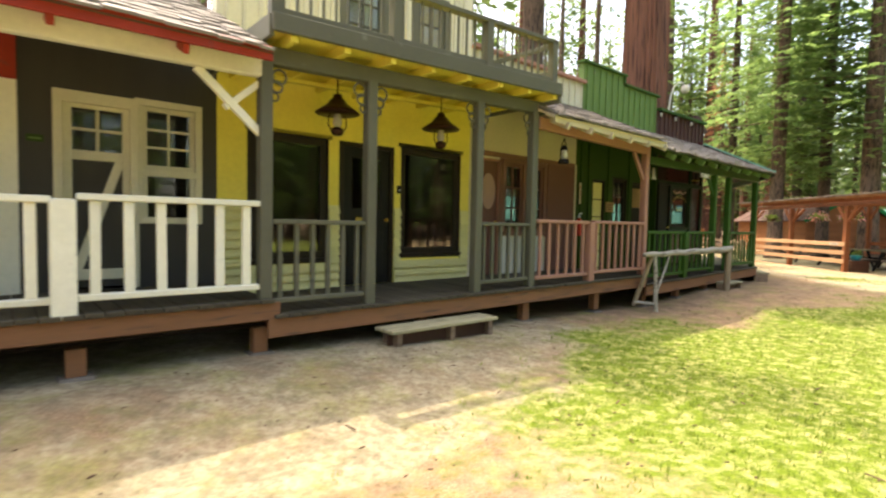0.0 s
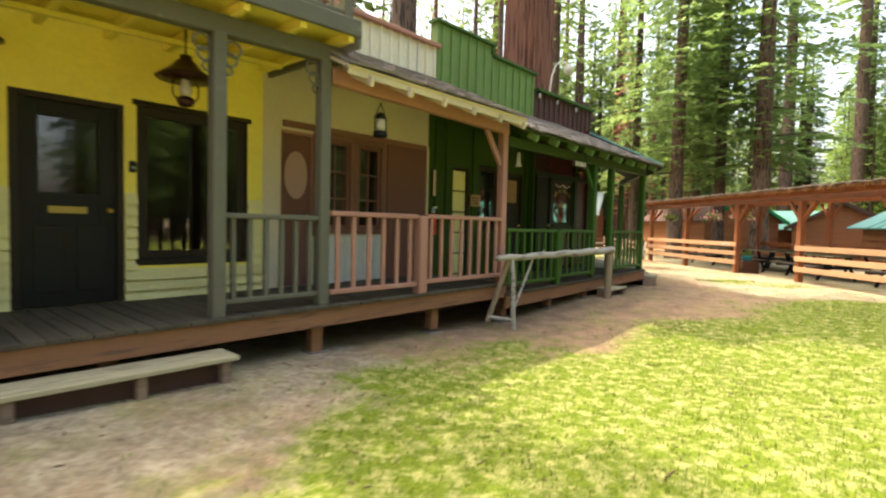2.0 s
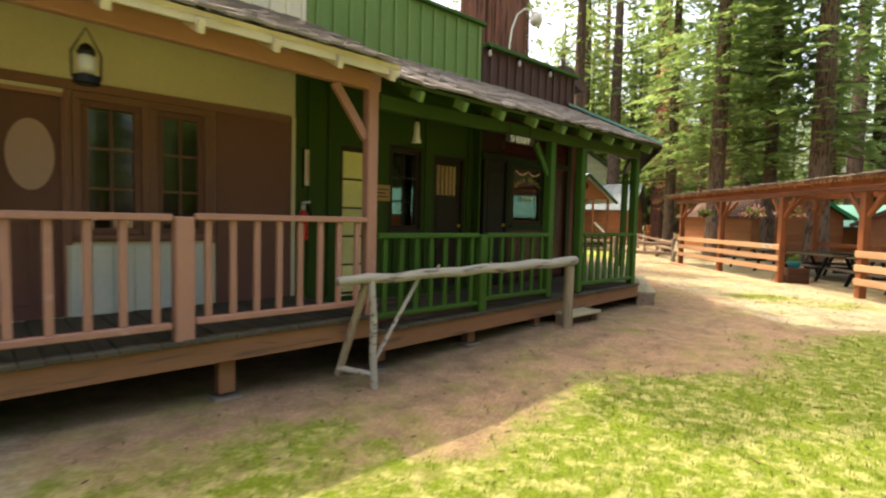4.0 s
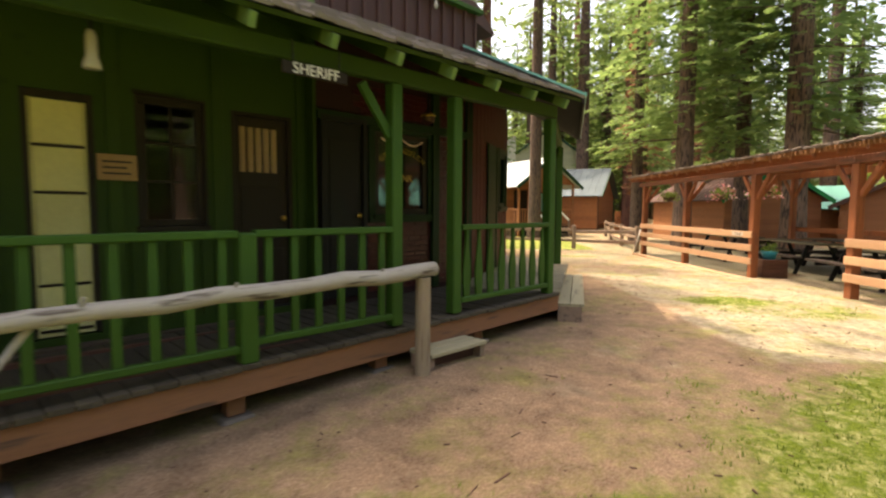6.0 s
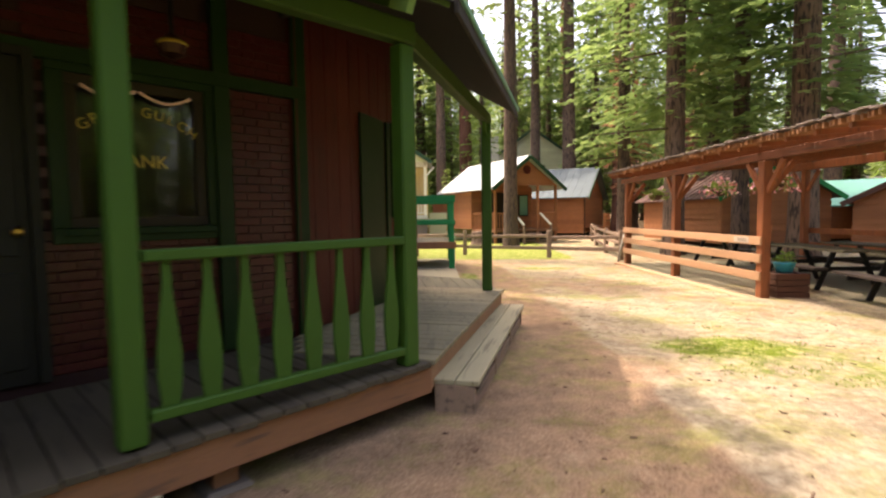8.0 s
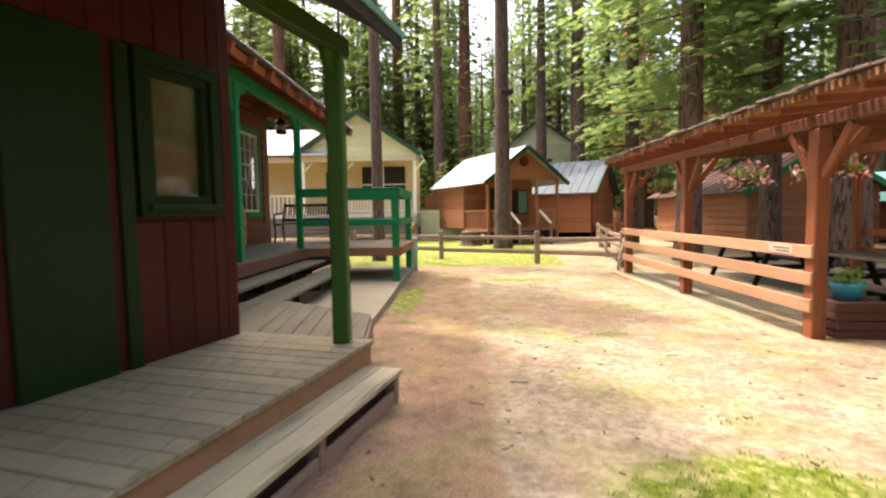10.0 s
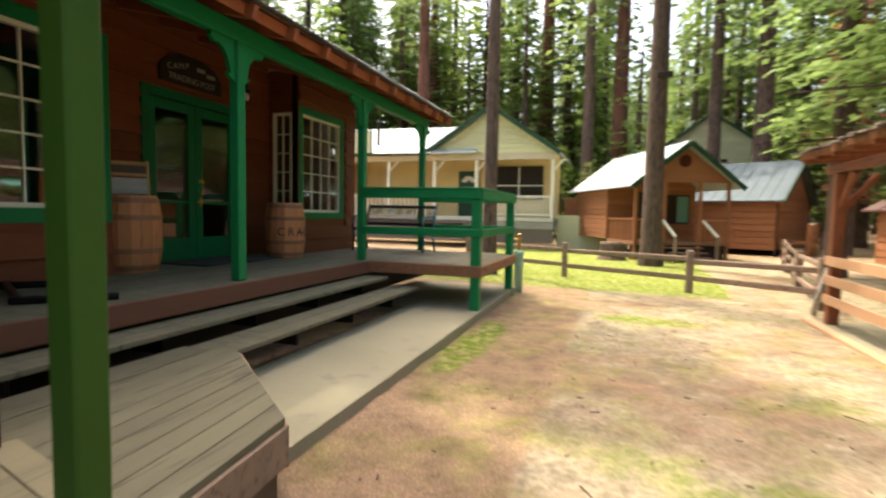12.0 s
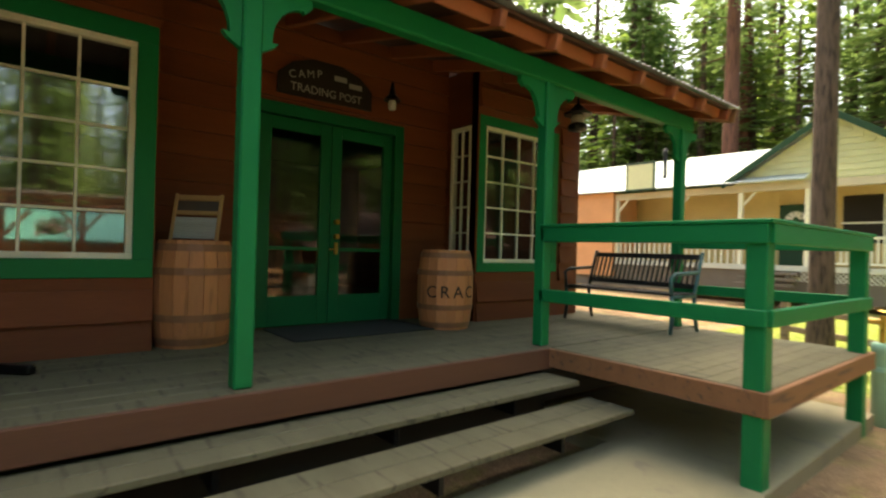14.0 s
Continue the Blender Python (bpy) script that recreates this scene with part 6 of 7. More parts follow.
part("tank", Geo().lathe([(0.06, 0.0), (0.12, 0.02), (0.13, 0.07), (0.10, 0.10)], n=16), m_black, t)
part("glass", Geo().lathe([(0.08, 0.10), (0.09, 0.16), (0.075, 0.21)], n=14), m_lampglass, t, smooth=True)
part("cap", Geo().lathe([(0.17, 0.21), (0.18, 0.23), (0.09, 0.29), (0.03, 0.36)], n=16), m_black, t)
part("stem", Geo().cyl((0, 0, 0.36), (0, 0, 0.66), 0.012), m_black, t)
# standpipe
t = thing("water_standpipe", "pale green pipe sleeve with a brass garden tap", "standpipe", pose(7.19, 26.24, 0) @ Matrix.Diagonal((1.05, 1.05, 1.2, 1)))
part("sleeve", Geo().lathe([(0.085, -0.03), (0.085, 0.72), (0.095, 0.73), (0.095, 0.80), (0.08, 0.81)], n=20), m_pipe, t, smooth=True)
part("collar", Geo().lathe([(0.10, 0.56), (0.10, 0.60)], n=20), m_pipe, t)
part("riser", Geo().cyl((0, 0, 0.80), (0, 0, 1.05), 0.03), m_brass, t)
part("tap", Geo().cyl((0, 0, 1.0), (-0.14, -0.06, 1.0), 0.022).cyl((-0.13, -0.055, 1.0), (-0.16, -0.07, 0.93), 0.02).lathe([(0.03, 1.08), (0.045, 1.09), (0.03, 1.10)], n=10), m_brass, t)
solid("valve_cover", Geo().lathe([(0.17, 0.0), (0.17, 0.05), (0.12, 0.065)], (7.98, 26.0, 0.0), 20), m_concrete, "round concrete valve cover in the dirt", "cover")

# ---- pavilion ----
PX = 12.32
pv = [12.9, 15.85, 18.72, 22.0, 25.1]
for i, y in enumerate(pv):
    t = thing("pavilion_post", "red-brown stained timber pavilion post with knee braces", "post", pose(PX, y, 0.05), "pavilion posts")
    part("shaft", Geo().box(-0.08, 0.08, -0.08, 0.08, 0, 2.38, 0.012), m_pav, t)
    for s in (1, -1):
        if (i == len(pv) - 1 and s > 0):
            continue
        part("knee_brace", Geo().beam((0, s * 0.07, 1.85), (0, s * 0.48, 2.37), 0.06, 0.09), m_pav, t)
    part("knee_brace", Geo().beam((0.07, 0, 1.85), (0.48, 0, 2.37), 0.06, 0.09), m_pav, t)
for i, y in enumerate((12.9, 16.6, 20.4, 24.4)):
    t = thing("pavilion_post", "red-brown stained timber pavilion post with knee braces", "post", pose(17.0, y, 0.05), "pavilion posts")
    part("shaft", Geo().box(-0.08, 0.08, -0.08, 0.08, 0, 2.64, 0.012), m_pav, t)
    for s in (1, -1):
        part("knee_brace", Geo().beam((0, s * 0.07, 2.05), (0, s * 0.5, 2.6), 0.06, 0.09), m_pav, t)
solid("pavilion_beam_front", Geo().box(PX - 0.06, PX + 0.06, 11.5, 25.55, 2.44, 2.575, 0.01), m_pavbeam, "red-brown pavilion beam", "beam", ID, "structure")
solid("pavilion_beam_back", Geo().box(16.93, 17.07, 11.5, 25.4, 2.68, 2.88, 0.01), m_pav, "red-brown pavilion beam", "beam", ID, "structure")
t = thing("pavilion_roof", "weathered lath roof of the open picnic pavilion", "roof", ID, kind="structure")
for i in range(24):
    y = 11.6 + i * 0.6
    part("rafter", Geo().beam((PX - 0.42, y, 2.645), (17.4, y, 2.97), 0.05, 0.09), m_pav, t)
part("cover", Geo().beam((PX + 1.05, 18.55, 2.835), (16.1, 18.55, 2.985), 14.2, 0.03, 0), m_pavbeam, t)
me_lath = Geo().beam((-0.46, 0, 2.700), (1.10, 0, 2.800), 0.040, 0.075, 0.003).mesh("lath", m_pavtail)
me_back = Geo().beam((3.75, 0, 2.955), (5.15, 0, 3.04), 0.042, 0.085, 0.003).mesh("lath", m_pavtail)
for i in range(142):
    y = 11.55 + i * 0.099
    piece("lath", me_lath, t, pose(PX + random.uniform(-0.03, 0.02), y, random.uniform(-0.004, 0.004)))
    piece("lath", me_back, t, pose(PX + random.uniform(-0.03, 0.02), y, 0))
me_shake = Geo().box(-0.16, 0.16, 0, 0.17, -0.012, 0.012, 0.003).mesh("shake", m_pavroof)
for k in range(1):
    for i in range(78):
        piece("shake", me_shake, t, pose(PX - 0.36 + 0.2 * k + random.uniform(-0.04, 0.04), 11.5 + i * 0.18 + random.uniform(-0.02, 0.02), 2.775 + 0.03 * k + random.uniform(0, 0.02), random.uniform(-2, 2), -5 + random.uniform(-3, 3), random.uniform(-4, 4)))
part("edge_batten", Geo().beam((PX - 0.40, 11.5, 2.745), (PX - 0.40, 25.6, 2.745), 0.06, 0.03, 0.006), m_pavroof, t)
solid("pavilion_floor", Geo().box(PX - 0.16, 17.6, 11.5, 25.35, -0.02, 0.10, 0.01), m_concrete, "pale concrete pavilion floor", "floor", ID, "structure")
solid("pavilion_kerb", Geo().box(PX - 0.30, PX - 0.165, 11.5, 25.4, -0.02, 0.12, 0.012), m_pavrail, "timber edge of the pavilion floor", "kerb", ID, "structure")


def pav_rail(y0, y1):
    t = thing("pavilion_rail", "three pale horizontal rail boards between pavilion posts", "railing", ID, "pavilion rails")
    for z in (0.42, 0.72, 1.02):
        part("rail_board", Geo().box(PX - 0.115, PX - 0.082, y0, y1, z - 0.005, z + 0.14, 0.006), m_pavrail, t)


pav_rail(18.64, 25.2)
pav_rail(11.5, 15.93)
t = thing("pavilion_rail", "dark rail boards at the back of the pavilion", "railing", ID, "pavilion rails")
for z in (0.55, 0.95):
    part("rail_board", Geo().box(17.09, 17.12, 11.5, 24.5, z, z + 0.14, 0.006), m_pav, t)


def picnic_table(x, y, turn):
    t = thing("picnic_table", "dark plank picnic table with attached benches", "table", pose(x, y, 0.10, 0, 0, turn), "picnic tables")
    for i in range(5):
        part("top_board", Geo().box(-1.2, 1.2, -0.375 + i * 0.152, -0.232 + i * 0.152, 0.72, 0.76, 0.005), m_tread, t)
    for s in (1, -1):
        for k in range(2):
            part("bench_board", Geo().box(-1.2, 1.2, s * 0.62 + k * 0.14 * s, s * 0.62 + s * (k * 0.14 + 0.13), 0.42, 0.46, 0.005), m_table, t)
    for x0 in (-0.8, 0.8):
        for s in (1, -1):
            part("leg", Geo().beam((x0, s * 0.55, 0.0), (x0, s * 0.25, 0.72), 0.04, 0.09), m_black, t)
        part("cross_beam", Geo().beam((x0, -0.88, 0.39), (x0, 0.88, 0.39), 0.04, 0.09), m_black, t)


for x, y, a in ((14.2, 17.4, 82), (15.9, 17.0, 95), (14.4, 20.3, 88), (15.9, 20.6, 92), (14.3, 23.3, 90), (14.4, 14.2, 90), (15.9, 13.8, 86)):
    picnic_table(x, y, a)
t = thing("planter_box", "wooden planter box with a turquoise flower pot", "planter", pose(12.80, 18.90, 0.10))
for i in range(4):
    part("stave_board", Geo().box(-0.28, 0.28, -0.26, -0.235, 0.01 + i * 0.105, 0.105 + i * 0.105), m_rustdark, t)
    part("stave_board", Geo().box(-0.28, -0.255, -0.233, 0.26, 0.01 + i * 0.105, 0.105 + i * 0.105), m_rustdark, t)
part("core", Geo().box(-0.25, 0.27, -0.23, 0.25, 0, 0.42), m_dkparapet, t)
part("pot", Geo().lathe([(0.12, 0.42), (0.17, 0.58), (0.18, 0.60), (0.16, 0.60)], n=18), m_turq, t, smooth=True)


def leaf_cloud(n, spread, size, centre=(0, 0, 0), droop=0.0):
    g = Geo()
    for i in range(n):
        p = Vector([max(-1.5, min(1.5, random.gauss(0, 1))) for _ in range(3)])
        p = Vector((p.x * spread[0], p.y * spread[1], p.z * spread[2]))
        p.z -= droop * (p.x * p.x + p.y * p.y)
        p += Vector(centre)
        e = Euler((random.uniform(0, 6.3), random.uniform(0, 6.3), random.uniform(0, 6.3))).to_matrix()
        s = size * random.uniform(0.6, 1.3)
        g.add([p + e @ Vector(q) for q in ((-s, 0, 0), (0, -s * 0.45, 0.1 * s), (s, 0, 0), (0, s * 0.45, 0.1 * s))], [(0, 1, 2, 3)])
    return g


part("leaves", leaf_cloud(70, (0.09, 0.09, 0.06), 0.05, (0, 0, 0.68)), m_bright, t)


def basket(x, y, z, flowers):
    t = thing("hanging_basket", "hanging basket with pink and red flowers" if flowers else "hanging basket with trailing green leaves", "planter", pose(x, y, z), "hanging baskets")
    part("bowl", Geo().lathe([(0.05, -0.16), (0.14, -0.12), (0.2, -0.02), (0.21, 0.0)], n=16), m_terra, t, smooth=True)
    lv = part("leaves", leaf_cloud(170, (0.17, 0.17, 0.08), 0.055, (0, 0, 0.06), 0.8), m_bright, t)
    if flowers:
        part("blossoms", leaf_cloud(85, (0.20, 0.20, 0.10), 0.045, (0, 0, 0.10), 1.1), m_pinkfl, lv)
        part("blossoms", leaf_cloud(60, (0.20, 0.20, 0.10), 0.043, (0, 0, 0.10), 1.1), m_palefl, lv, "pale pink blossoms")
    part("hanger", Geo().cyl((0.18, 0, 0), (0, 0, 0.62), 0.005, n=5).cyl((-0.18, 0, 0), (0, 0, 0.62), 0.005, n=5).cyl((0, 0, 0.62), (0, 0, 0.78), 0.005, n=5), m_black, t)


basket(13.0, 24.8, 2.08, False)
basket(13.0, 21.4, 2.08, True)
basket(13.0, 19.6, 2.08, True)
# a pale notice on the top rail
t = thing("rail_notice", "pale paper notice fixed to the rail", "sign", ID)
part("sheet", Geo().box(PX - 0.122, PX - 0.117, 18.95, 19.40, 1.04, 1.14, 0), m_pale_notice, t)
part("text_bar", Geo().box(PX - 0.1245, PX - 0.1225, 19.0, 19.30, 1.10, 1.112, 0).box(PX - 0.1245, PX - 0.1225, 19.0, 19.25, 1.065, 1.077, 0), m_table, t)

# ---- split rail fence ----
t = thing("split_rail_fence", "weathered split rail fence of two rails", "fence", ID)
fp = [(-2.5, 35.5), (1.2, 33.8), (4.5, 31.9), (7.76, 30.05), (10.67, 28.3), (12.75, 26.9)]
for x, y in fp[2:]:
    part("post", Geo().box(x - 0.075, x + 0.075, y - 0.075, y + 0.075, -0.05, 0.98 + random.uniform(-0.03, 0.05), 0.02), m_fence, t)
for a, b in zip(fp[2:-1], fp[3:]):
    for z in (0.38, 0.78):
        part("rail", Geo().beam((*a, z + random.uniform(-0.04, 0.04)), (*b, z + random.uniform(-0.05, 0.03)), 0.06, 0.12, 0.02), m_fence, t)
t = thing("split_rail_fence", "weathered split rail fence running back beside the pavilion", "fence", ID)
fp = [(12.75, 26.9), (13.3, 30.2), (14.3, 34.8), (15.2, 38.6)]
for x, y in fp[1:]:
    part("post", Geo().box(x - 0.075, x + 0.075, y - 0.075, y + 0.075, -0.05, 0.98, 0.02), m_fence, t)
for a, b in zip(fp[:-1], fp[1:]):
    for z in (0.30, 0.58, 0.86):
        part("rail", Geo().beam((*a, z), (*b, z + random.uniform(-0.03, 0.03)), 0.06, 0.11, 0.02), m_fence, t)

t = thing("wagon_wheel", "grey weathered wooden wagon wheel leaning on the fence end", "wagon wheel", pose(12.56, 26.35, 0.47, 12, 0, 68))
part("rim", Geo().tube([(0.43 * math.cos(2 * math.pi * i / 24), 0, 0.43 * math.sin(2 * math.pi * i / 24)) for i in range(25)], 0.032, 8), m_log, t, smooth=True)
part("hub", Geo().cyl((0, -0.09, 0), (0, 0.09, 0), 0.075, 0.06, 12), m_fence, t)
for i in range(10):
    _a = 2 * math.pi * i / 10
    part("spoke", Geo().cyl((0.05 * math.cos(_a), 0, 0.05 * math.sin(_a)), (0.42 * math.cos(_a), 0, 0.42 * math.sin(_a)), 0.018, 0.015, 6), m_log, t)

# ---- houses in the distance ----


def gable_house(m, w, l, eave, apex, base, wall_mat, roof_mat, trim_mat, label, over=0.35, board=0.22, porch=0.0, name="cabin"):
    """Front gable at y=0 facing -y, ridge along +y. The roof runs over a porch of that depth."""
    t = thing(name, label, "house", m)
    body = Geo()
    hw = w / 2
    body.plate([(-hw, base), (hw, base), (hw, eave), (0, apex - 0.1), (-hw, eave)], porch, l)
    part("wall", body, wall_mat, t)
    z = base
    while z < eave - 0.05:
        part("siding_board", Geo().box(-hw - 0.02, hw + 0.02, porch - 0.045, porch, z, min(z + board, eave) - 0.04), wall_mat, t)
        for s in (-1, 1):
            part("siding_board", Geo().box(s * hw, s * (hw + 0.045), porch, l, z, min(z + board, eave) - 0.04), wall_mat, t)
        z += board
    if porch:
        part("gable_board", Geo().plate([(-hw, eave), (hw, eave), (0, apex - 0.12)], 0.0, 0.08), wall_mat, t)
    else:
        z = eave
        while z < apex - 0.3:
            k = hw * (apex - 0.1 - z - board) / (apex - 0.1 - eave)
            if k > 0.1:
                part("siding_board", Geo().box(-k, k, -0.03, 0.0, z, z + board - 0.015), wall_mat, t)
            z += board
    for s in (-1, 1):
        run = math.hypot(hw + over, (apex - eave) * (hw + over) / hw)
        a = math.atan2((apex - eave), hw)
        e = Vector((s * (hw + over), 0, apex - (hw + over) * math.tan(a)))
        g = Geo()
        p0, p1 = e, Vector((0, 0, apex))
        up = Vector((0, 0, 0.06))
        q = [Vector((p.x, yy, p.z)) for yy in (-0.4, l + 0.4) for p in (p0, p1)]
        g.hull([q[0], q[1], q[3], q[2], *[v + up for v in (q[0], q[1], q[3], q[2])]], [(0, 1, 2, 3), (4, 5, 6, 7), (0, 1, 5, 4), (1, 2, 6, 5), (2, 3, 7, 6), (3, 0, 4, 7)])
        rs = part("roof_slope", g, roof_mat, t)
        for k in range(int(l / 0.5)):
            yy = -0.3 + k * 0.5
            part("roof_seam", Geo().beam((p0.x, yy, p0.z + 0.075), (p1.x, yy, p1.z + 0.075), 0.03, 0.03, 0), roof_mat, rs)
        part("barge_board", Geo().beam((p0.x, -0.41, p0.z - 0.02), (0, -0.41, apex - 0.02), 0.04, 0.2), trim_mat, t)
    return t


# brown cabin with porch
cb = gable_house(pose(11.55, 38.4, 0.0, 0, 0, 24), 4.1, 6.5, 3.15, 4.7, 0.75, m_cedar, m_metalwhite, m_darkgreen, "small brown sided cabin with pale metal roof and front porch", 0.3, 0.22, 2.6)
PD = 2.6
part("porch_floor", Geo().box(-2.05, 2.05, -0.05, PD - 0.05, 0.62, 0.75), m_rust, cb)
part("porch_skirt", Geo().box(-2.0, 2.0, 0.3, 0.36, 0.0, 0.62), m_dark, cb)
for x in (-1.99, 1.99):
    part("porch_rail", Geo().box(x - 0.035, x + 0.035, 0.1, PD - 0.05, 1.60, 1.68), m_cedar, cb)
    for i in range(12):
        part("baluster", Geo().box(x - 0.02, x + 0.02, 0.2 + i * 0.19, 0.26 + i * 0.19, 0.75, 1.6), m_cedar, cb)
for x in (-1.95, -0.75, 0.75, 1.95):
    part("porch_post", Geo().box(x - 0.06, x + 0.06, 0.0, 0.12, 0.0, 3.2), m_cedar, cb)
for a, b in ((-1.95, -0.75), (0.75, 1.95)):
    part("porch_rail", Geo().box(a, b, 0.02, 0.08, 1.60, 1.68), m_cedar, cb)
    for i in range(7):
        x = a + (b - a) * (i + 0.5) / 7
        part("baluster", Geo().box(x - 0.03, x + 0.03, 0.03, 0.07, 0.75, 1.6), m_cedar, cb)
part("cabin_door", Geo().box(-0.75, 0.2, PD - 0.10, PD - 0.05, 0.75, 2.85), m_dkframe, cb)
part("cabin_window", Geo().box(0.45, 1.75, PD - 0.10, PD - 0.05, 1.45, 2.75), m_dkframe, cb)
part("window_curtain", Geo().box(1.15, 1.68, PD - 0.12, PD - 0.10, 1.52, 2.68), m_metalgreen, cb)
part("vent", Geo().cyl((0, -0.02, 4.0), (0, -0.06, 4.0), 0.24, 0.24, 16), m_bankred, cb)
for i in range(3):
    part("step", Geo().box(-0.75, 0.75, -0.35 - i * 0.3, -0.07 - i * 0.3, 0.5 - i * 0.18, 0.55 - i * 0.18), m_fence, cb)
for x in (-0.85, 0.85):
    part("stair_rail", Geo().beam((x, -0.05, 1.62), (x, -1.05, 1.0), 0.09, 0.08), m_white, cb)
    part("stair_post", Geo().box(x - 0.05, x + 0.05, -1.1, -1.0, 0, 1.0), m_fence, cb)
# second cabin behind
c2 = gable_house(pose(17.6, 46.5, 0.0, 0, 0, 64), 7.5, 6.0, 2.75, 4.7, 0.3, m_cedar, m_metalpale, m_darkgreen, "brown log-sided cabin with pale metal roof behind the porch cabin", 0.4, 0.3)
for _x in (-3.0, -2.0, -1.0):
    part("landing_post", Geo().box(_x - 0.06, _x + 0.06, -1.25, -1.13, 0.0, 1.55), m_cedar, c2)
for _z in (1.0, 1.45):
    part("landing_rail", Geo().box(-3.05, -0.95, -1.27, -1.22, _z, _z + 0.1), m_cedar, c2)
for _x in (-3.65, 3.65):
    part("corner_board", Geo().box(_x - 0.1, _x + 0.1, -0.08, 0.02, 0.0, 2.75), m_dkframe, c2)
part("stair_landing", Geo().box(-3.0, -1.0, -1.2, -0.05, 0.6, 0.7), m_cedar, c2)
# tall pale house
c3 = gable_house(pose(15.0, 56.0, 0.0, 0, 0, -4), 7.0, 10.0, 6.45, 9.0, 0.0, m_bluetrim, m_darkgreen, m_darkgreen, "tall pale yellow sided house with dark green roof trim", 0.4, 0.3, name="tall_house")
for x in (0.25, 0.85):
    part("vent_window", Geo().box(x - 0.2, x + 0.2, -0.05, -0.035, 5.6, 5.85), m_dkframe, c3)
part("chimney", Geo().box(-4.0, -3.0, -0.6, 0.0, 0, 8.4), m_white, c3)
# cabins seen through the pavilion
c4 = gable_house(pose(21.0, 31.8, 0.0, 0, 0, 4), 4.8, 7.0, 2.3, 3.65, 0.2, m_cedar, m_dkparapet, m_tpgreen, "brown sided cabin with green gable trim behind the pavilion", 0.4, 0.26)
c5 = gable_house(pose(26.6, 37.0, 0.0, 0, 0, -126), 5.6, 3.6, 1.9, 3.0, 0.2, m_cedar, m_metalgreen, m_tpgreen, "low brown cabin with turquoise metal roof", 0.5, 0.26)
c7 = gable_house(pose(24.9, 28.9, 0.0, 0, 0, -42), 4.6, 5.0, 2.0, 3.25, 0.2, m_cedar, m_dkparapet, m_dkparapet, "brown sided cabin with a dark brown roof behind the pavilion", 0.4, 0.26)
c6 = gable_house(pose(25.5, 9.0, 0.0, 0, 0, 0), 6.0, 16.0, 2.0, 3.3, 0.2, m_cedar, m_metalgreen, m_tpgreen, "long low brown lodge with turquoise metal roof", 0.5, 0.26)
# yellow ranch house: gabled porch front and long roof
HY = 42.0
yh = thing("ranch_house", "buff yellow ranch house with white metal roof and gabled porch", "house", pose(0, HY, 0))
part("gable_wall", Geo().plate([(-0.75, 4.85), (6.05, 4.85), (2.75, 7.10)], 0.0, 0.12), m_bluetrim, yh)
z = 4.9
while z < 6.8:
    k = (7.1 - z - 0.22) / 2.25
    part("siding_board", Geo().box(2.75 - 3.35 * k, 2.75 + 3.2 * k, -0.03, 0.0, z, z + 0.2), m_bluetrim, yh)
    z += 0.23
for s, ex in ((-1, -1.0), (1, 6.3)):
    ap = Vector((2.75, 0, 7.22))
    ee = Vector((ex, 0, 4.80))
    g = Geo()
    q = [Vector((p.x, yy, p.z)) for yy in (-0.4, 6.0) for p in (ee, ap)]
    up = Vector((0, 0, 0.06))
    g.hull([q[0], q[1], q[3], q[2], *[v + up for v in (q[0], q[1], q[3], q[2])]], [(0, 1, 2, 3), (4, 5, 6, 7), (0, 1, 5, 4), (1, 2, 6, 5), (2, 3, 7, 6), (3, 0, 4, 7)])
    part("roof_slope", g, m_metalwhite, yh)
    part("barge_board", Geo().beam((ee.x, -0.41, ee.z), (ap.x, -0.41, ap.z), 0.05, 0.22), m_darkgreen, yh)
g = Geo()
q = [Vector((-14, -0.5, 5.0)), Vector((2.0, -0.5, 4.85)), Vector((2.0, 4.5, 7.0)), Vector((-14, 4.5, 7.1))]
g.hull([*q, *[v + up for v in q]], [(0, 1, 2, 3), (4, 5, 6, 7), (0, 1, 5, 4), (1, 2, 6, 5), (2, 3, 7, 6), (3, 0, 4, 7)])
part("long_roof", g, m_metalwhite, yh)
part("porch_beam", Geo().box(-9.0, 6.05, -0.05, 0.15, 4.55, 4.85), m_cream, yh)
part("house_wall", Geo().box(-9.0, 6.0, 2.2, 2.4, 0.8, 5.0, 0), m_housecream, yh)
part("peach_wall", Geo().box(-15.0, -6.2, -0.2, 2.0, 0.8, 4.95, 0), m_orange, yh)
part("porch_floor", Geo().box(-9.0, 6.0, -0.1, 2.2, 1.40, 1.6), m_dress, yh)
part("porch_skirt", Geo().box(-9.0, 6.0, 0.0, 0.06, 0.3, 1.40), m_stone, yh)
for i in range(30):
    x = 1.2 + i * 0.16
    part("lattice_strip", Geo().beam((x, -0.02, 1.02), (x + 0.32, -0.02, 1.38), 0.02, 0.035, 0).beam((x + 0.32, -0.025, 1.02), (x, -0.025, 1.38), 0.02, 0.035, 0), m_dress, yh)
for x in (-6.1, -3.1, -0.4, 1.95, 5.9):
    part("porch_post", Geo().box(x - 0.08, x + 0.08, 0.0, 0.16, 1.6, 4.6), m_white, yh)
    part("post_brace", Geo().beam((x + 0.05, 0.08, 4.0), (x + 0.55, 0.08, 4.55), 0.06, 0.09), m_white, yh)
part("front_door", Geo().box(0.35, 1.55, 2.12, 2.2, 1.6, 4.15), m_darkgreen, yh)
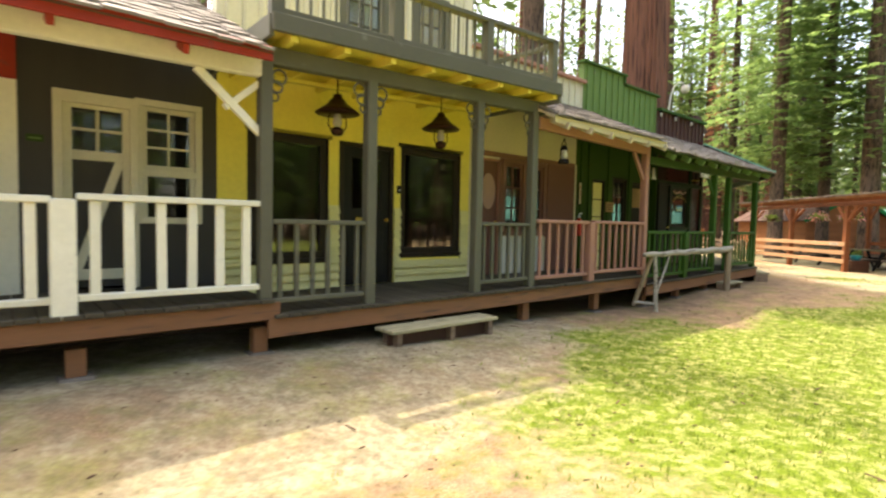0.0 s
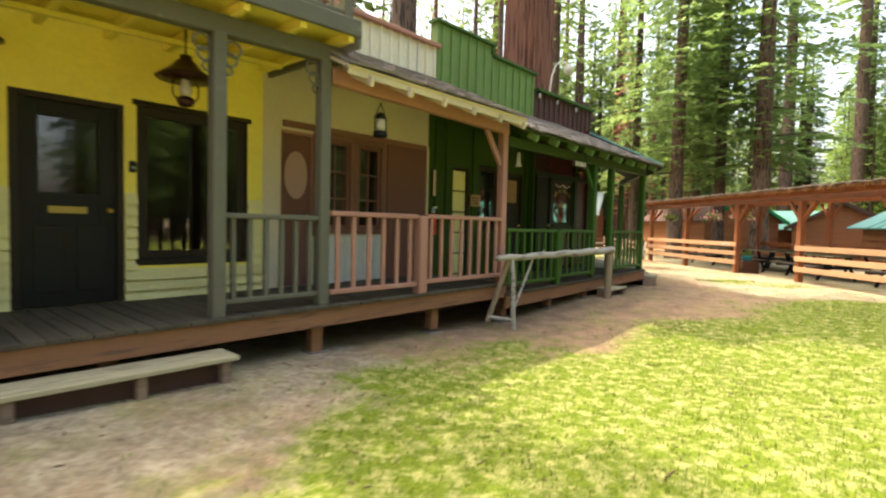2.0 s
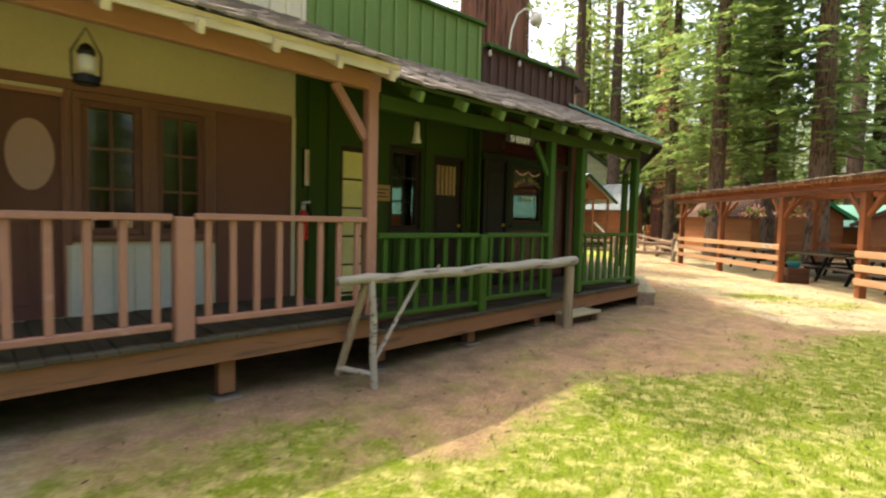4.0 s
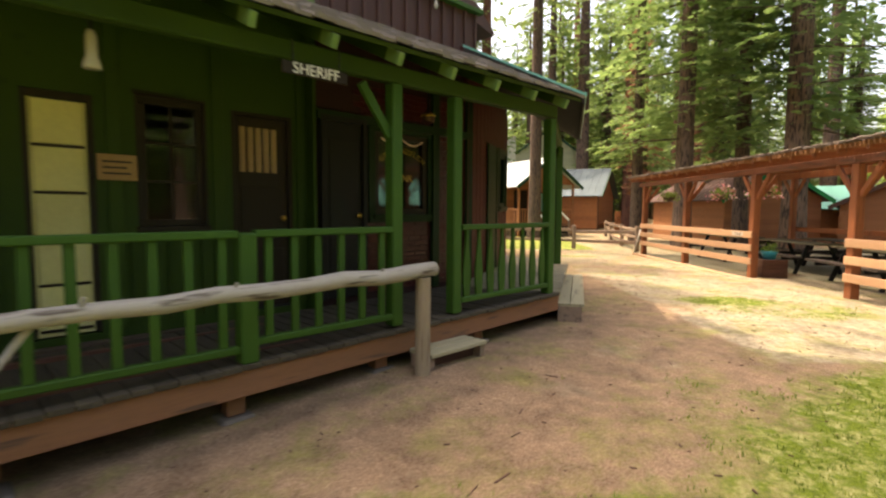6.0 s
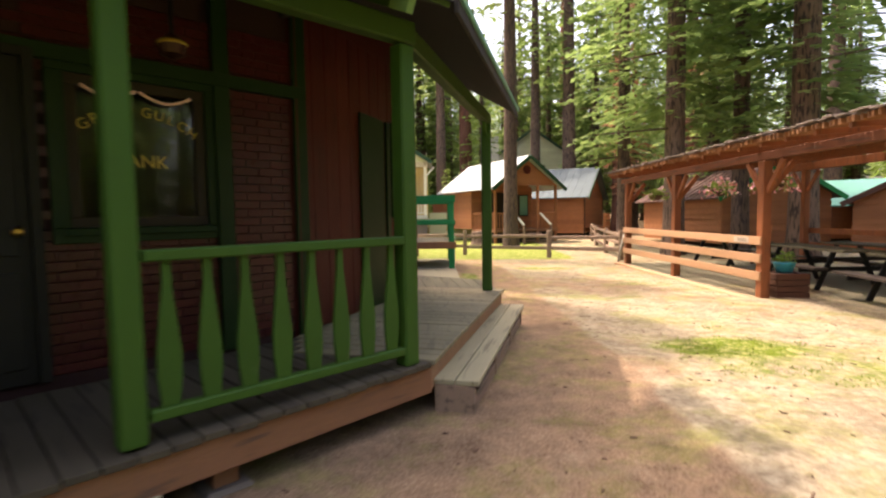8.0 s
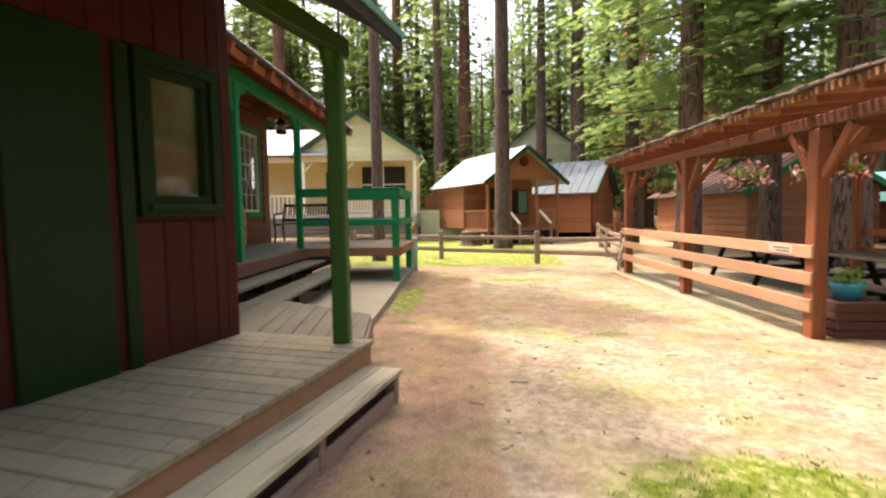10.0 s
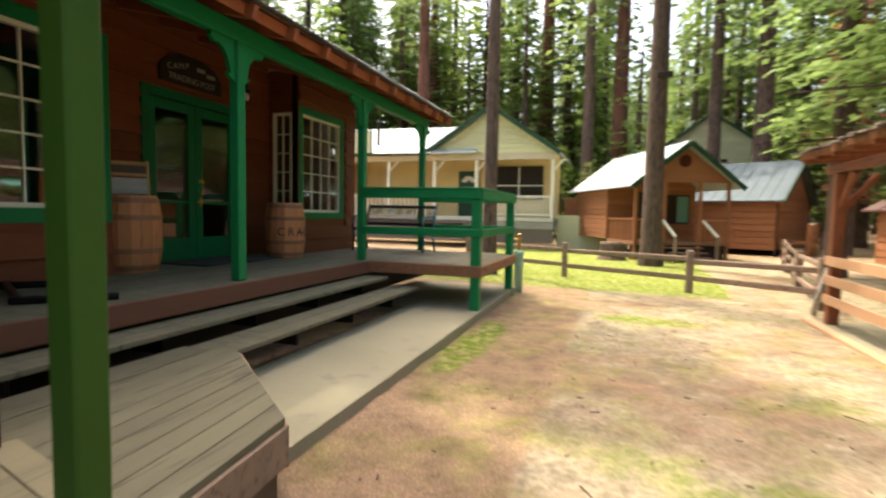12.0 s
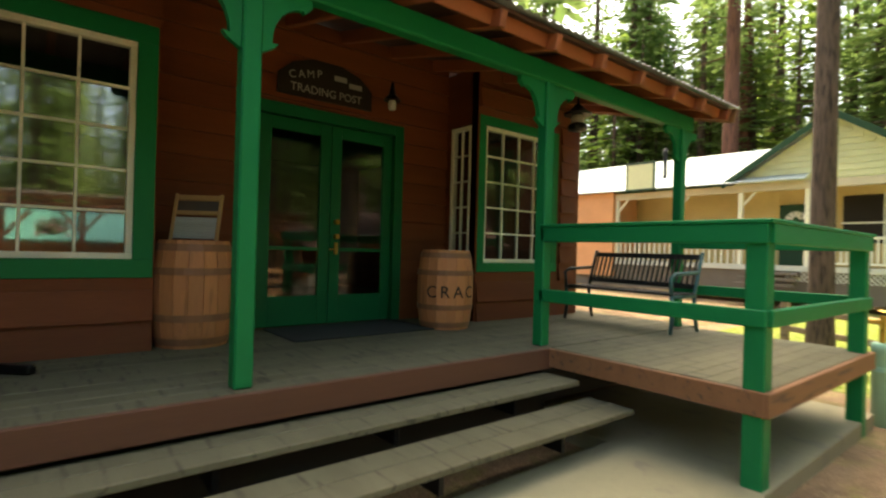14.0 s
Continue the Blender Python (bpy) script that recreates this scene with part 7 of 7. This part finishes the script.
for k in range(5):
    _a, _b = math.pi * (k + 0.08) / 5, math.pi * (k + 0.92) / 5
    part("fan_light", Geo().plate([(0.95 + 0.12 * math.cos(_a), 3.52 + 0.12 * math.sin(_a)), (0.95 + 0.40 * math.cos(_a), 3.52 + 0.36 * math.sin(_a)), (0.95 + 0.40 * math.cos(_b), 3.52 + 0.36 * math.sin(_b)), (0.95 + 0.12 * math.cos(_b), 3.52 + 0.12 * math.sin(_b))], 2.10, 2.12), m_letter, yh)
hs = Geo().box(2.55, 5.15, 2.12, 2.2, 2.55, 4.4)
part("porch_window", hs, m_dkframe, yh)
part("window_bar", Geo().box(2.5, 5.2, 2.08, 2.12, 3.30, 3.37).box(3.8, 3.87, 2.08, 2.12, 2.5, 4.45), m_white, yh)
part("porch_rail", Geo().box(2.0, 5.9, 0.02, 0.10, 2.62, 2.72).box(2.0, 5.9, 0.03, 0.09, 1.70, 1.78).box(-9, -0.4, 0.02, 0.10, 2.62, 2.72), m_white, yh)
for i in range(22):
    part("baluster", Geo().box(2.1 + i * 0.175, 2.16 + i * 0.175, 0.035, 0.085, 1.78, 2.62), m_white, yh)
for i in range(34):
    part("baluster", Geo().box(-8.9 + i * 0.25, -8.84 + i * 0.25, 0.035, 0.085, 1.6, 2.62), m_white, yh)
for i in range(5):
    part("porch_step", Geo().box(-0.2, 1.8, -0.4 - 0.3 * i, -0.1 - 0.3 * i, 1.25 - 0.22 * i, 1.35 - 0.22 * i), m_stone, yh)
part("roof_sign", Geo().box(-5.2, -3.9, -0.62, -0.55, 4.95, 6.1), m_bluetrim, yh)
part("sign_frame", Geo().box(-5.28, -5.2, -0.64, -0.54, 4.87, 6.18).box(-3.9, -3.82, -0.64, -0.54, 4.87, 6.18).box(-5.2, -3.9, -0.64, -0.54, 6.1, 6.18).box(-5.2, -3.9, -0.64, -0.54, 4.87, 4.95), m_darkgreen, yh)
part("stove_pipe", Geo().cyl((-4.2, 1.0, 5.4), (-4.2, 1.0, 6.9), 0.09).cyl((-4.2, 1.0, 6.9), (-4.2, 1.0, 7.05), 0.14, 0.05), m_black, yh)
solid("garden_wall", Geo().box(6.1, 9.6, 43.0, 43.2, 0, 1.75), m_bluetrim, "pale plastered garden wall beside the ranch house", "wall", ID, "structure")
solid("shed_brown", Geo().box(6.3, 8.8, 44.5, 46.5, 0, 2.7), m_cedar, "low brown shed behind the garden wall", "shed")
solid("tree_stump", Geo().lathe([(0.62, -0.05), (0.5, 0.15), (0.46, 0.65), (0.40, 0.72)], (8.9, 37.2, 0), 16, 0.08), m_bark, "dark weathered tree stump by the cabin", "stump")

# ---- trees ----


def trunk_geo(h, r, n=12, lean=0.0, furrow=0.0):
    rs = [(1.35, 0), (1.08, 0.03), (1.0, 0.08), (0.88, 0.3), (0.66, 0.6), (0.35, 0.85), (0.06, 1.0)]
    g = Geo()
    vs, fs = [], []
    for k, f in rs:
        for i in range(n):
            a = 2 * math.pi * i / n
            rr = r * k * (1 + 0.06 * math.sin(3 * a + f * 9) + furrow * (i % 2) + furrow * math.sin(i * 2.7 + f * 4))
            vs.append((rr * math.cos(a) + lean * h * f, rr * math.sin(a), h * f - (0.1 if f == 0 else 0)))
    for k in range(len(rs) - 1):
        for i in range(n):
            fs.append((k * n + i, k * n + (i + 1) % n, (k + 1) * n + (i + 1) % n, (k + 1) * n + i))
    return g.add(vs, fs)


def crown_geo(h, z0, rmax, rng, step=0.55, per=6, sprays=11, top=0.25, size=0.36):
    """Whorls of drooping boughs, each carrying many small flat needle sprays."""
    g = Geo()
    z = z0
    while z < h - 0.3:
        f = (z - z0) / (h - z0)
        rad = rmax * (1 - f) ** 0.75 * (0.55 + 0.45 * min(1, f * 6)) + top
        for b in range(per):
            if rng.random() < 0.14:
                continue
            a = rng.uniform(0, 2 * math.pi)
            ln = rad * rng.uniform(0.6, 1.12)
            zz = z + rng.uniform(-0.3, 0.3)
            ca, sa = math.cos(a), math.sin(a)
            droop = rng.uniform(0.10, 0.34)
            k = max(3, int(sprays * ln / rmax * 1.25))
            for i in range(k):
                s = ln * (0.18 + 0.82 * (i + rng.random()) / k)
                side = rng.uniform(-1, 1) * (0.15 + 0.28 * (ln - s))
                px, py = ca * s - sa * side, sa * s + ca * side
                pz = zz + 0.12 * ln - droop * s * s / max(ln, 0.5) - abs(side) * 0.2
                w = size * rng.uniform(0.7, 1.4)
                da = a + rng.uniform(-0.9, 0.9)
                dx, dy = math.cos(da) * w, math.sin(da) * w
                qx, qy = -math.sin(da) * w * 0.30, math.cos(da) * w * 0.30
                dz = -w * rng.uniform(0.1, 0.5)
                tz = w * rng.uniform(-0.2, 0.2)
                g.add([(px, py, pz), (px + dx * 0.5 + qx, py + dy * 0.5 + qy, pz + dz * 0.4 + tz), (px + dx, py + dy, pz + dz), (px + dx * 0.5 - qx, py + dy * 0.5 - qy, pz + dz * 0.4 - tz)], [(0, 1, 2, 3)])
        z += step * rng.uniform(0.8, 1.2)
    return g


def limbs_geo(h, z0, rmax, rng, n=14):
    g = Geo()
    for i in range(n):
        z = z0 + (h - z0) * 0.85 * i / n
        a = rng.uniform(0, 6.28)
        ln = rmax * (1 - i / n) * 0.7 + 0.4
        g.cyl((0, 0, z), (math.cos(a) * ln, math.sin(a) * ln, z - 0.12 * ln), 0.045, 0.01, 5, False)
    return g


def tree(name, h, r, z0, rmax, seed, bark, leaf, label, lean=0.0, **k):
    rng = random.Random(seed)
    t = thing(name, label, "tree", pose(0, 0, -60))
    part("trunk", trunk_geo(h, r, 64 if r > 0.55 else 14, lean, 0.045 if r > 0.55 else 0.0), bark, t, smooth=r < 0.55)
    tagged(part("branchwork", limbs_geo(h, z0, rmax, rng), bark, t), kind="stuff")
    part("crown", crown_geo(h, z0, rmax, rng, **k), leaf, t)
    return t


protos = {
    "fir": tree("fir_tree", 24, 0.34, 1.6, 3.0, 1, m_bark, m_fir, "tall dark fir with drooping needle boughs to the ground", step=0.5, per=7, sprays=26, size=0.31),
    "fir2": tree("fir_tree", 19, 0.26, 2.6, 2.5, 2, m_bark, m_pine, "slender light green fir with drooping boughs", step=0.45, per=8, sprays=24, size=0.29),
    "pine": tree("pine_tree", 30, 0.42, 11.0, 3.2, 3, m_bark, m_pine, "tall bare-trunked pine with a high crown", step=0.7, per=6, sprays=10, size=0.45),
    "red": tree("cedar_tree", 32, 0.5, 14.0, 3.2, 4, m_redbark, m_pine, "tall red-barked cedar with a high crown", step=0.8, per=6, sprays=9, size=0.45),
    "high": tree("fir_tree", 25, 0.28, 4.2, 3.2, 8, m_bark, m_sunny, "tall fir with light green drooping boughs above a bare lower trunk", step=0.5, per=9, sprays=31, size=0.25),
    "shade": tree("pine_tree", 30, 0.30, 9.0, 3.0, 9, m_bark, m_pine, "tall broad pine behind the buildings, added to cast shade", step=0.6, per=6, sprays=10, size=0.5),
    "sap": tree("young_fir", 9, 0.10, 0.5, 1.6, 5, m_bark, m_bright, "young bright green fir", step=0.32, per=7, sprays=9, size=0.26),
    "rust": tree("dying_fir", 17, 0.2, 3.0, 1.9, 6, m_bark, m_rusty, "dying fir with rusty brown needles", step=0.5, per=6, sprays=11),
}
used = set()


def plant(kind, x, y, scale=1.0, turn=None, wide=1.0):
    p = protos[kind]
    m = pose(x, y, 0, 0, 0, random.uniform(0, 360) if turn is None else turn)
    if kind not in used:
        used.add(kind)
        p.matrix_basis = m
        p.scale = (scale * wide, scale * wide, scale)
        return p
    p2 = copy_thing(p, m)
    p2.scale = (scale * wide, scale * wide, scale)
    return p2


# named trees along the walk
big = tree("redwood_tree", 34, 0.62, 17.0, 3.4, 11, m_redbark, m_pine, "huge red-barked trunk rising behind the false fronts", step=0.9, per=6, sprays=9, size=0.5)
big.matrix_basis = pose(4.15, 15.05, 0)
plant("pine", 5.75, 29.6, 0.95, wide=0.45)
for _x, _y, _k in ((-3.0, 29.5, 1.3), (-4.6, 25.5, 1.35), (-5.5, 33.0, 1.3)):
    plant("shade", _x, _y, _k, wide=0.9 if _x > 0 else 1.15)
# Unseen trees added behind the shops to throw dappled shade on the lawn.
for _x, _y in ((-6.0, 10.5), (-9.5, 6.0)):
    plant("pine", _x, _y, 0.95, wide=0.6)
for _x, _y in ((-1.1, 15.7), (1.0, 15.3)):
    plant("shade", _x, _y, 1.05, wide=1.1)
plant("pine", 10.25, 35.2, 1.0, wide=0.78)
_t = thing("yard_light_box", "dark weathered box fixed high on the trunk before the cabin", "box", pose(10.42, 34.93, 6.45))
part("case", Geo().box(-0.26, 0.26, -0.14, 0.14, 0.0, 0.20, 0.03), m_dkframe, _t)
part("bracket", Geo().box(-0.06, 0.06, 0.12, 0.30, -0.12, 0.04, 0.01), m_black, _t)
plant("high", 15.36, 28.9, 1.1, wide=1.15)
plant("high", 15.4, 34.3, 1.0)
plant("high", 18.6, 26.8, 1.15, wide=1.3)
plant("high", 18.0, 29.3, 1.05)
plant("fir2", 21.0, 37.0, 1.2)
plant("red", -4.8, 51.7, 1.0)
plant("red", 8.95, 53.0, 1.05, wide=1.05)
plant("red", 3.2, 58.1, 1.1, wide=0.9)
plant("pine", 6.9, 52.4, 1.0, wide=1.0)
plant("pine", 17.3, 52.4, 1.05, wide=1.3)
plant("pine", 14.7, 53.0, 0.95, wide=1.1)
plant("red", 21.5, 72.0, 1.15)
plant("rust", 20.0, 46.5, 1.0)
plant("rust", 24.5, 46.0, 0.8)
for _x, _y, _k in ((15.5, 70.0, 1.3), (18.5, 66.0, 1.2), (22.0, 62.0, 1.3), (20.0, 54.0, 1.0), (24.0, 56.0, 1.15)):
    plant("fir2", _x, _y, _k, wide=1.2)
plant("sap", 7.3, 47.0, 0.55)
plant("sap", 5.5, 50.0, 0.7)
for _x, _y, _k in ((-12, 54, 1.0), (-8.5, 56, 1.15), (-5, 55, 0.95), (-1.5, 57, 1.1), (2, 55.5, 1.0), (5, 58, 1.2), (-14, 60, 1.2), (0, 62, 1.3)):
    plant("fir2", _x, _y, _k, wide=1.25)
for _x, _y, _k in ((-14, 56, 1.5), (-18, 50, 1.45), (-22, 56, 1.6), (-11, 63, 1.6), (-17, 62, 1.55), (-26, 50, 1.5), (-7, 66, 1.6), (-20, 44, 1.35)):
    plant("fir2", _x, _y, _k, wide=1.1)
# woods all round
rw = random.Random(21)


def clear(x, y):
    if -20 < x < 11.5 and -12 < y < 34:
        return False
    if x < 20 and -12 < y < 29:
        return False
    for hx, hy, hr in ((10.6, 41.5, 5.5), (15.5, 48, 5.5), (15, 61, 7), (14.5, 53, 4), (13.6, 49, 2.5), (21, 35, 5), (29, 34, 8), (25, 12, 6), (25, 20, 6), (25, 26, 5), (23.5, 31, 4.5), (0, 45, 8), (-8, 45, 8), (7, 45, 3)):
        if (x - hx) ** 2 + (y - hy) ** 2 < hr * hr:
            return False
    return True


spots = []
tries = 0
while len(spots) < 230 and tries < 6000:
    tries += 1
    a = rw.uniform(-125, 60)
    d = (40 if a > -34 else 27) + 55 * rw.random() ** 0.8
    x, y = 8 - math.sin(radians(a)) * d, 8 + math.cos(radians(a)) * d
    if a > 48 or not clear(x, y):
        continue
    if any((x - p[0]) ** 2 + (y - p[1]) ** 2 < 7.5 for p in spots):
        continue
    spots.append((x, y))
for x, y in spots:
    k = rw.choices(("fir", "fir2", "pine", "red", "rust"), (34, 34, 18, 11, 3))[0]
    plant(k, x, y, rw.uniform(0.8, 1.3), wide=rw.uniform(0.8, 1.1))
for i in range(110):
    a, d = rw.uniform(-62, 48), rw.uniform(44, 80)
    x, y = 8 - math.sin(radians(a)) * d, 8 + math.cos(radians(a)) * d
    if clear(x, y):
        plant("sap", x, y, rw.uniform(0.8, 2.1))
# the woods close in behind the lawn and beyond the lodge
for i in range(36):
    a, d = rw.uniform(118, 250), rw.uniform(22, 44)
    x, y = 6 - math.sin(radians(a)) * d, 8 + math.cos(radians(a)) * d
    if -12 < x < 20 and y > -9:
        continue
    plant(rw.choice(("fir", "fir2", "high")), x, y, rw.uniform(0.8, 1.2))
for i in range(8):
    x, y = rw.uniform(32, 44), rw.uniform(-8, 30)
    plant(rw.choice(("fir", "fir2", "high")), x, y, rw.uniform(0.85, 1.2))
for x, y in ((-14, -4), (-9, -14), (6, -16), (18, -10), (28, -4)):
    plant("fir2", x, y, 0.9)

for i in range(130):
    a, d = rw.uniform(-80, 40), rw.uniform(85, 135)
    plant(rw.choice(("fir", "fir2", "high")), 8 - math.sin(radians(a)) * d, 8 + math.cos(radians(a)) * d, rw.uniform(1.0, 1.45), wide=1.35)

# ---- grass blades ----


def build_blades():
    rg = random.Random(5)
    vs, fs = [], []
    for i in range(110000):
        x, y = rg.uniform(-2, 15), rg.uniform(0.5, 24)
        dx, dy = x - 6.73, y - 13.61
        lx, ly = (dx + dy) * 0.70711, (dy - dx) * 0.70711
        if ly > -0.4 or x > 11.9 or (x < 7.6 and y > 16):
            continue
        c = cover(x, y)[0]
        if c + 0.55 * noise.noise((x * 3.2, y * 3.2, 9)) < 0.5 or rg.random() > c + 0.1:
            continue
        z = ground_height(x, y) - 0.004
        for k in range(3):
            bx, by = x + rg.uniform(-0.025, 0.025), y + rg.uniform(-0.025, 0.025)
            h, w = rg.uniform(0.015, 0.045), rg.uniform(0.003, 0.006)
            a = rg.uniform(0, 6.28)
            ca, sa = math.cos(a), math.sin(a)
            lean = rg.uniform(0.2, 1.0) * h
            n = len(vs)
            vs += [(bx - ca * w, by - sa * w, z), (bx + ca * w, by + sa * w, z), (bx - sa * lean, by + ca * lean, z + h)]
            fs.append((n, n + 1, n + 2))
    g = Geo()
    g.v, g.f = vs, fs
    return solid("grass", g, m_grass, "short bright green grass blades on the lawn", "grass", kind="stuff")



def build_litter():
    """Fallen twigs, bark chips and cones on the trodden earth."""
    rg = random.Random(8)
    g = Geo()
    for i in range(2600):
        x, y = rg.uniform(-3, 12), rg.uniform(0.5, 27)
        dx, dy = x - 6.73, y - 13.61
        lx, ly = (dx + dy) * 0.70711, (dy - dx) * 0.70711
        if ly > (-0.05 if lx < 0 else 9) or (x < 7.7 and y > 13.5 and lx > 0):
            continue
        z = ground_height(x, y)
        ln = rg.uniform(0.01, 0.05) if rg.random() < 0.93 else rg.uniform(0.06, 0.16)
        a = rg.uniform(0, 6.28)
        g.beam((x, y, z + 0.004), (x + ln * math.cos(a), y + ln * math.sin(a), z + 0.006), rg.uniform(0.004, 0.014), 0.006, 0)
    return solid("ground_litter", g, m_litter, "fallen twigs and bark chips on the earth", "litter", kind="stuff")


build_litter()
build_blades()
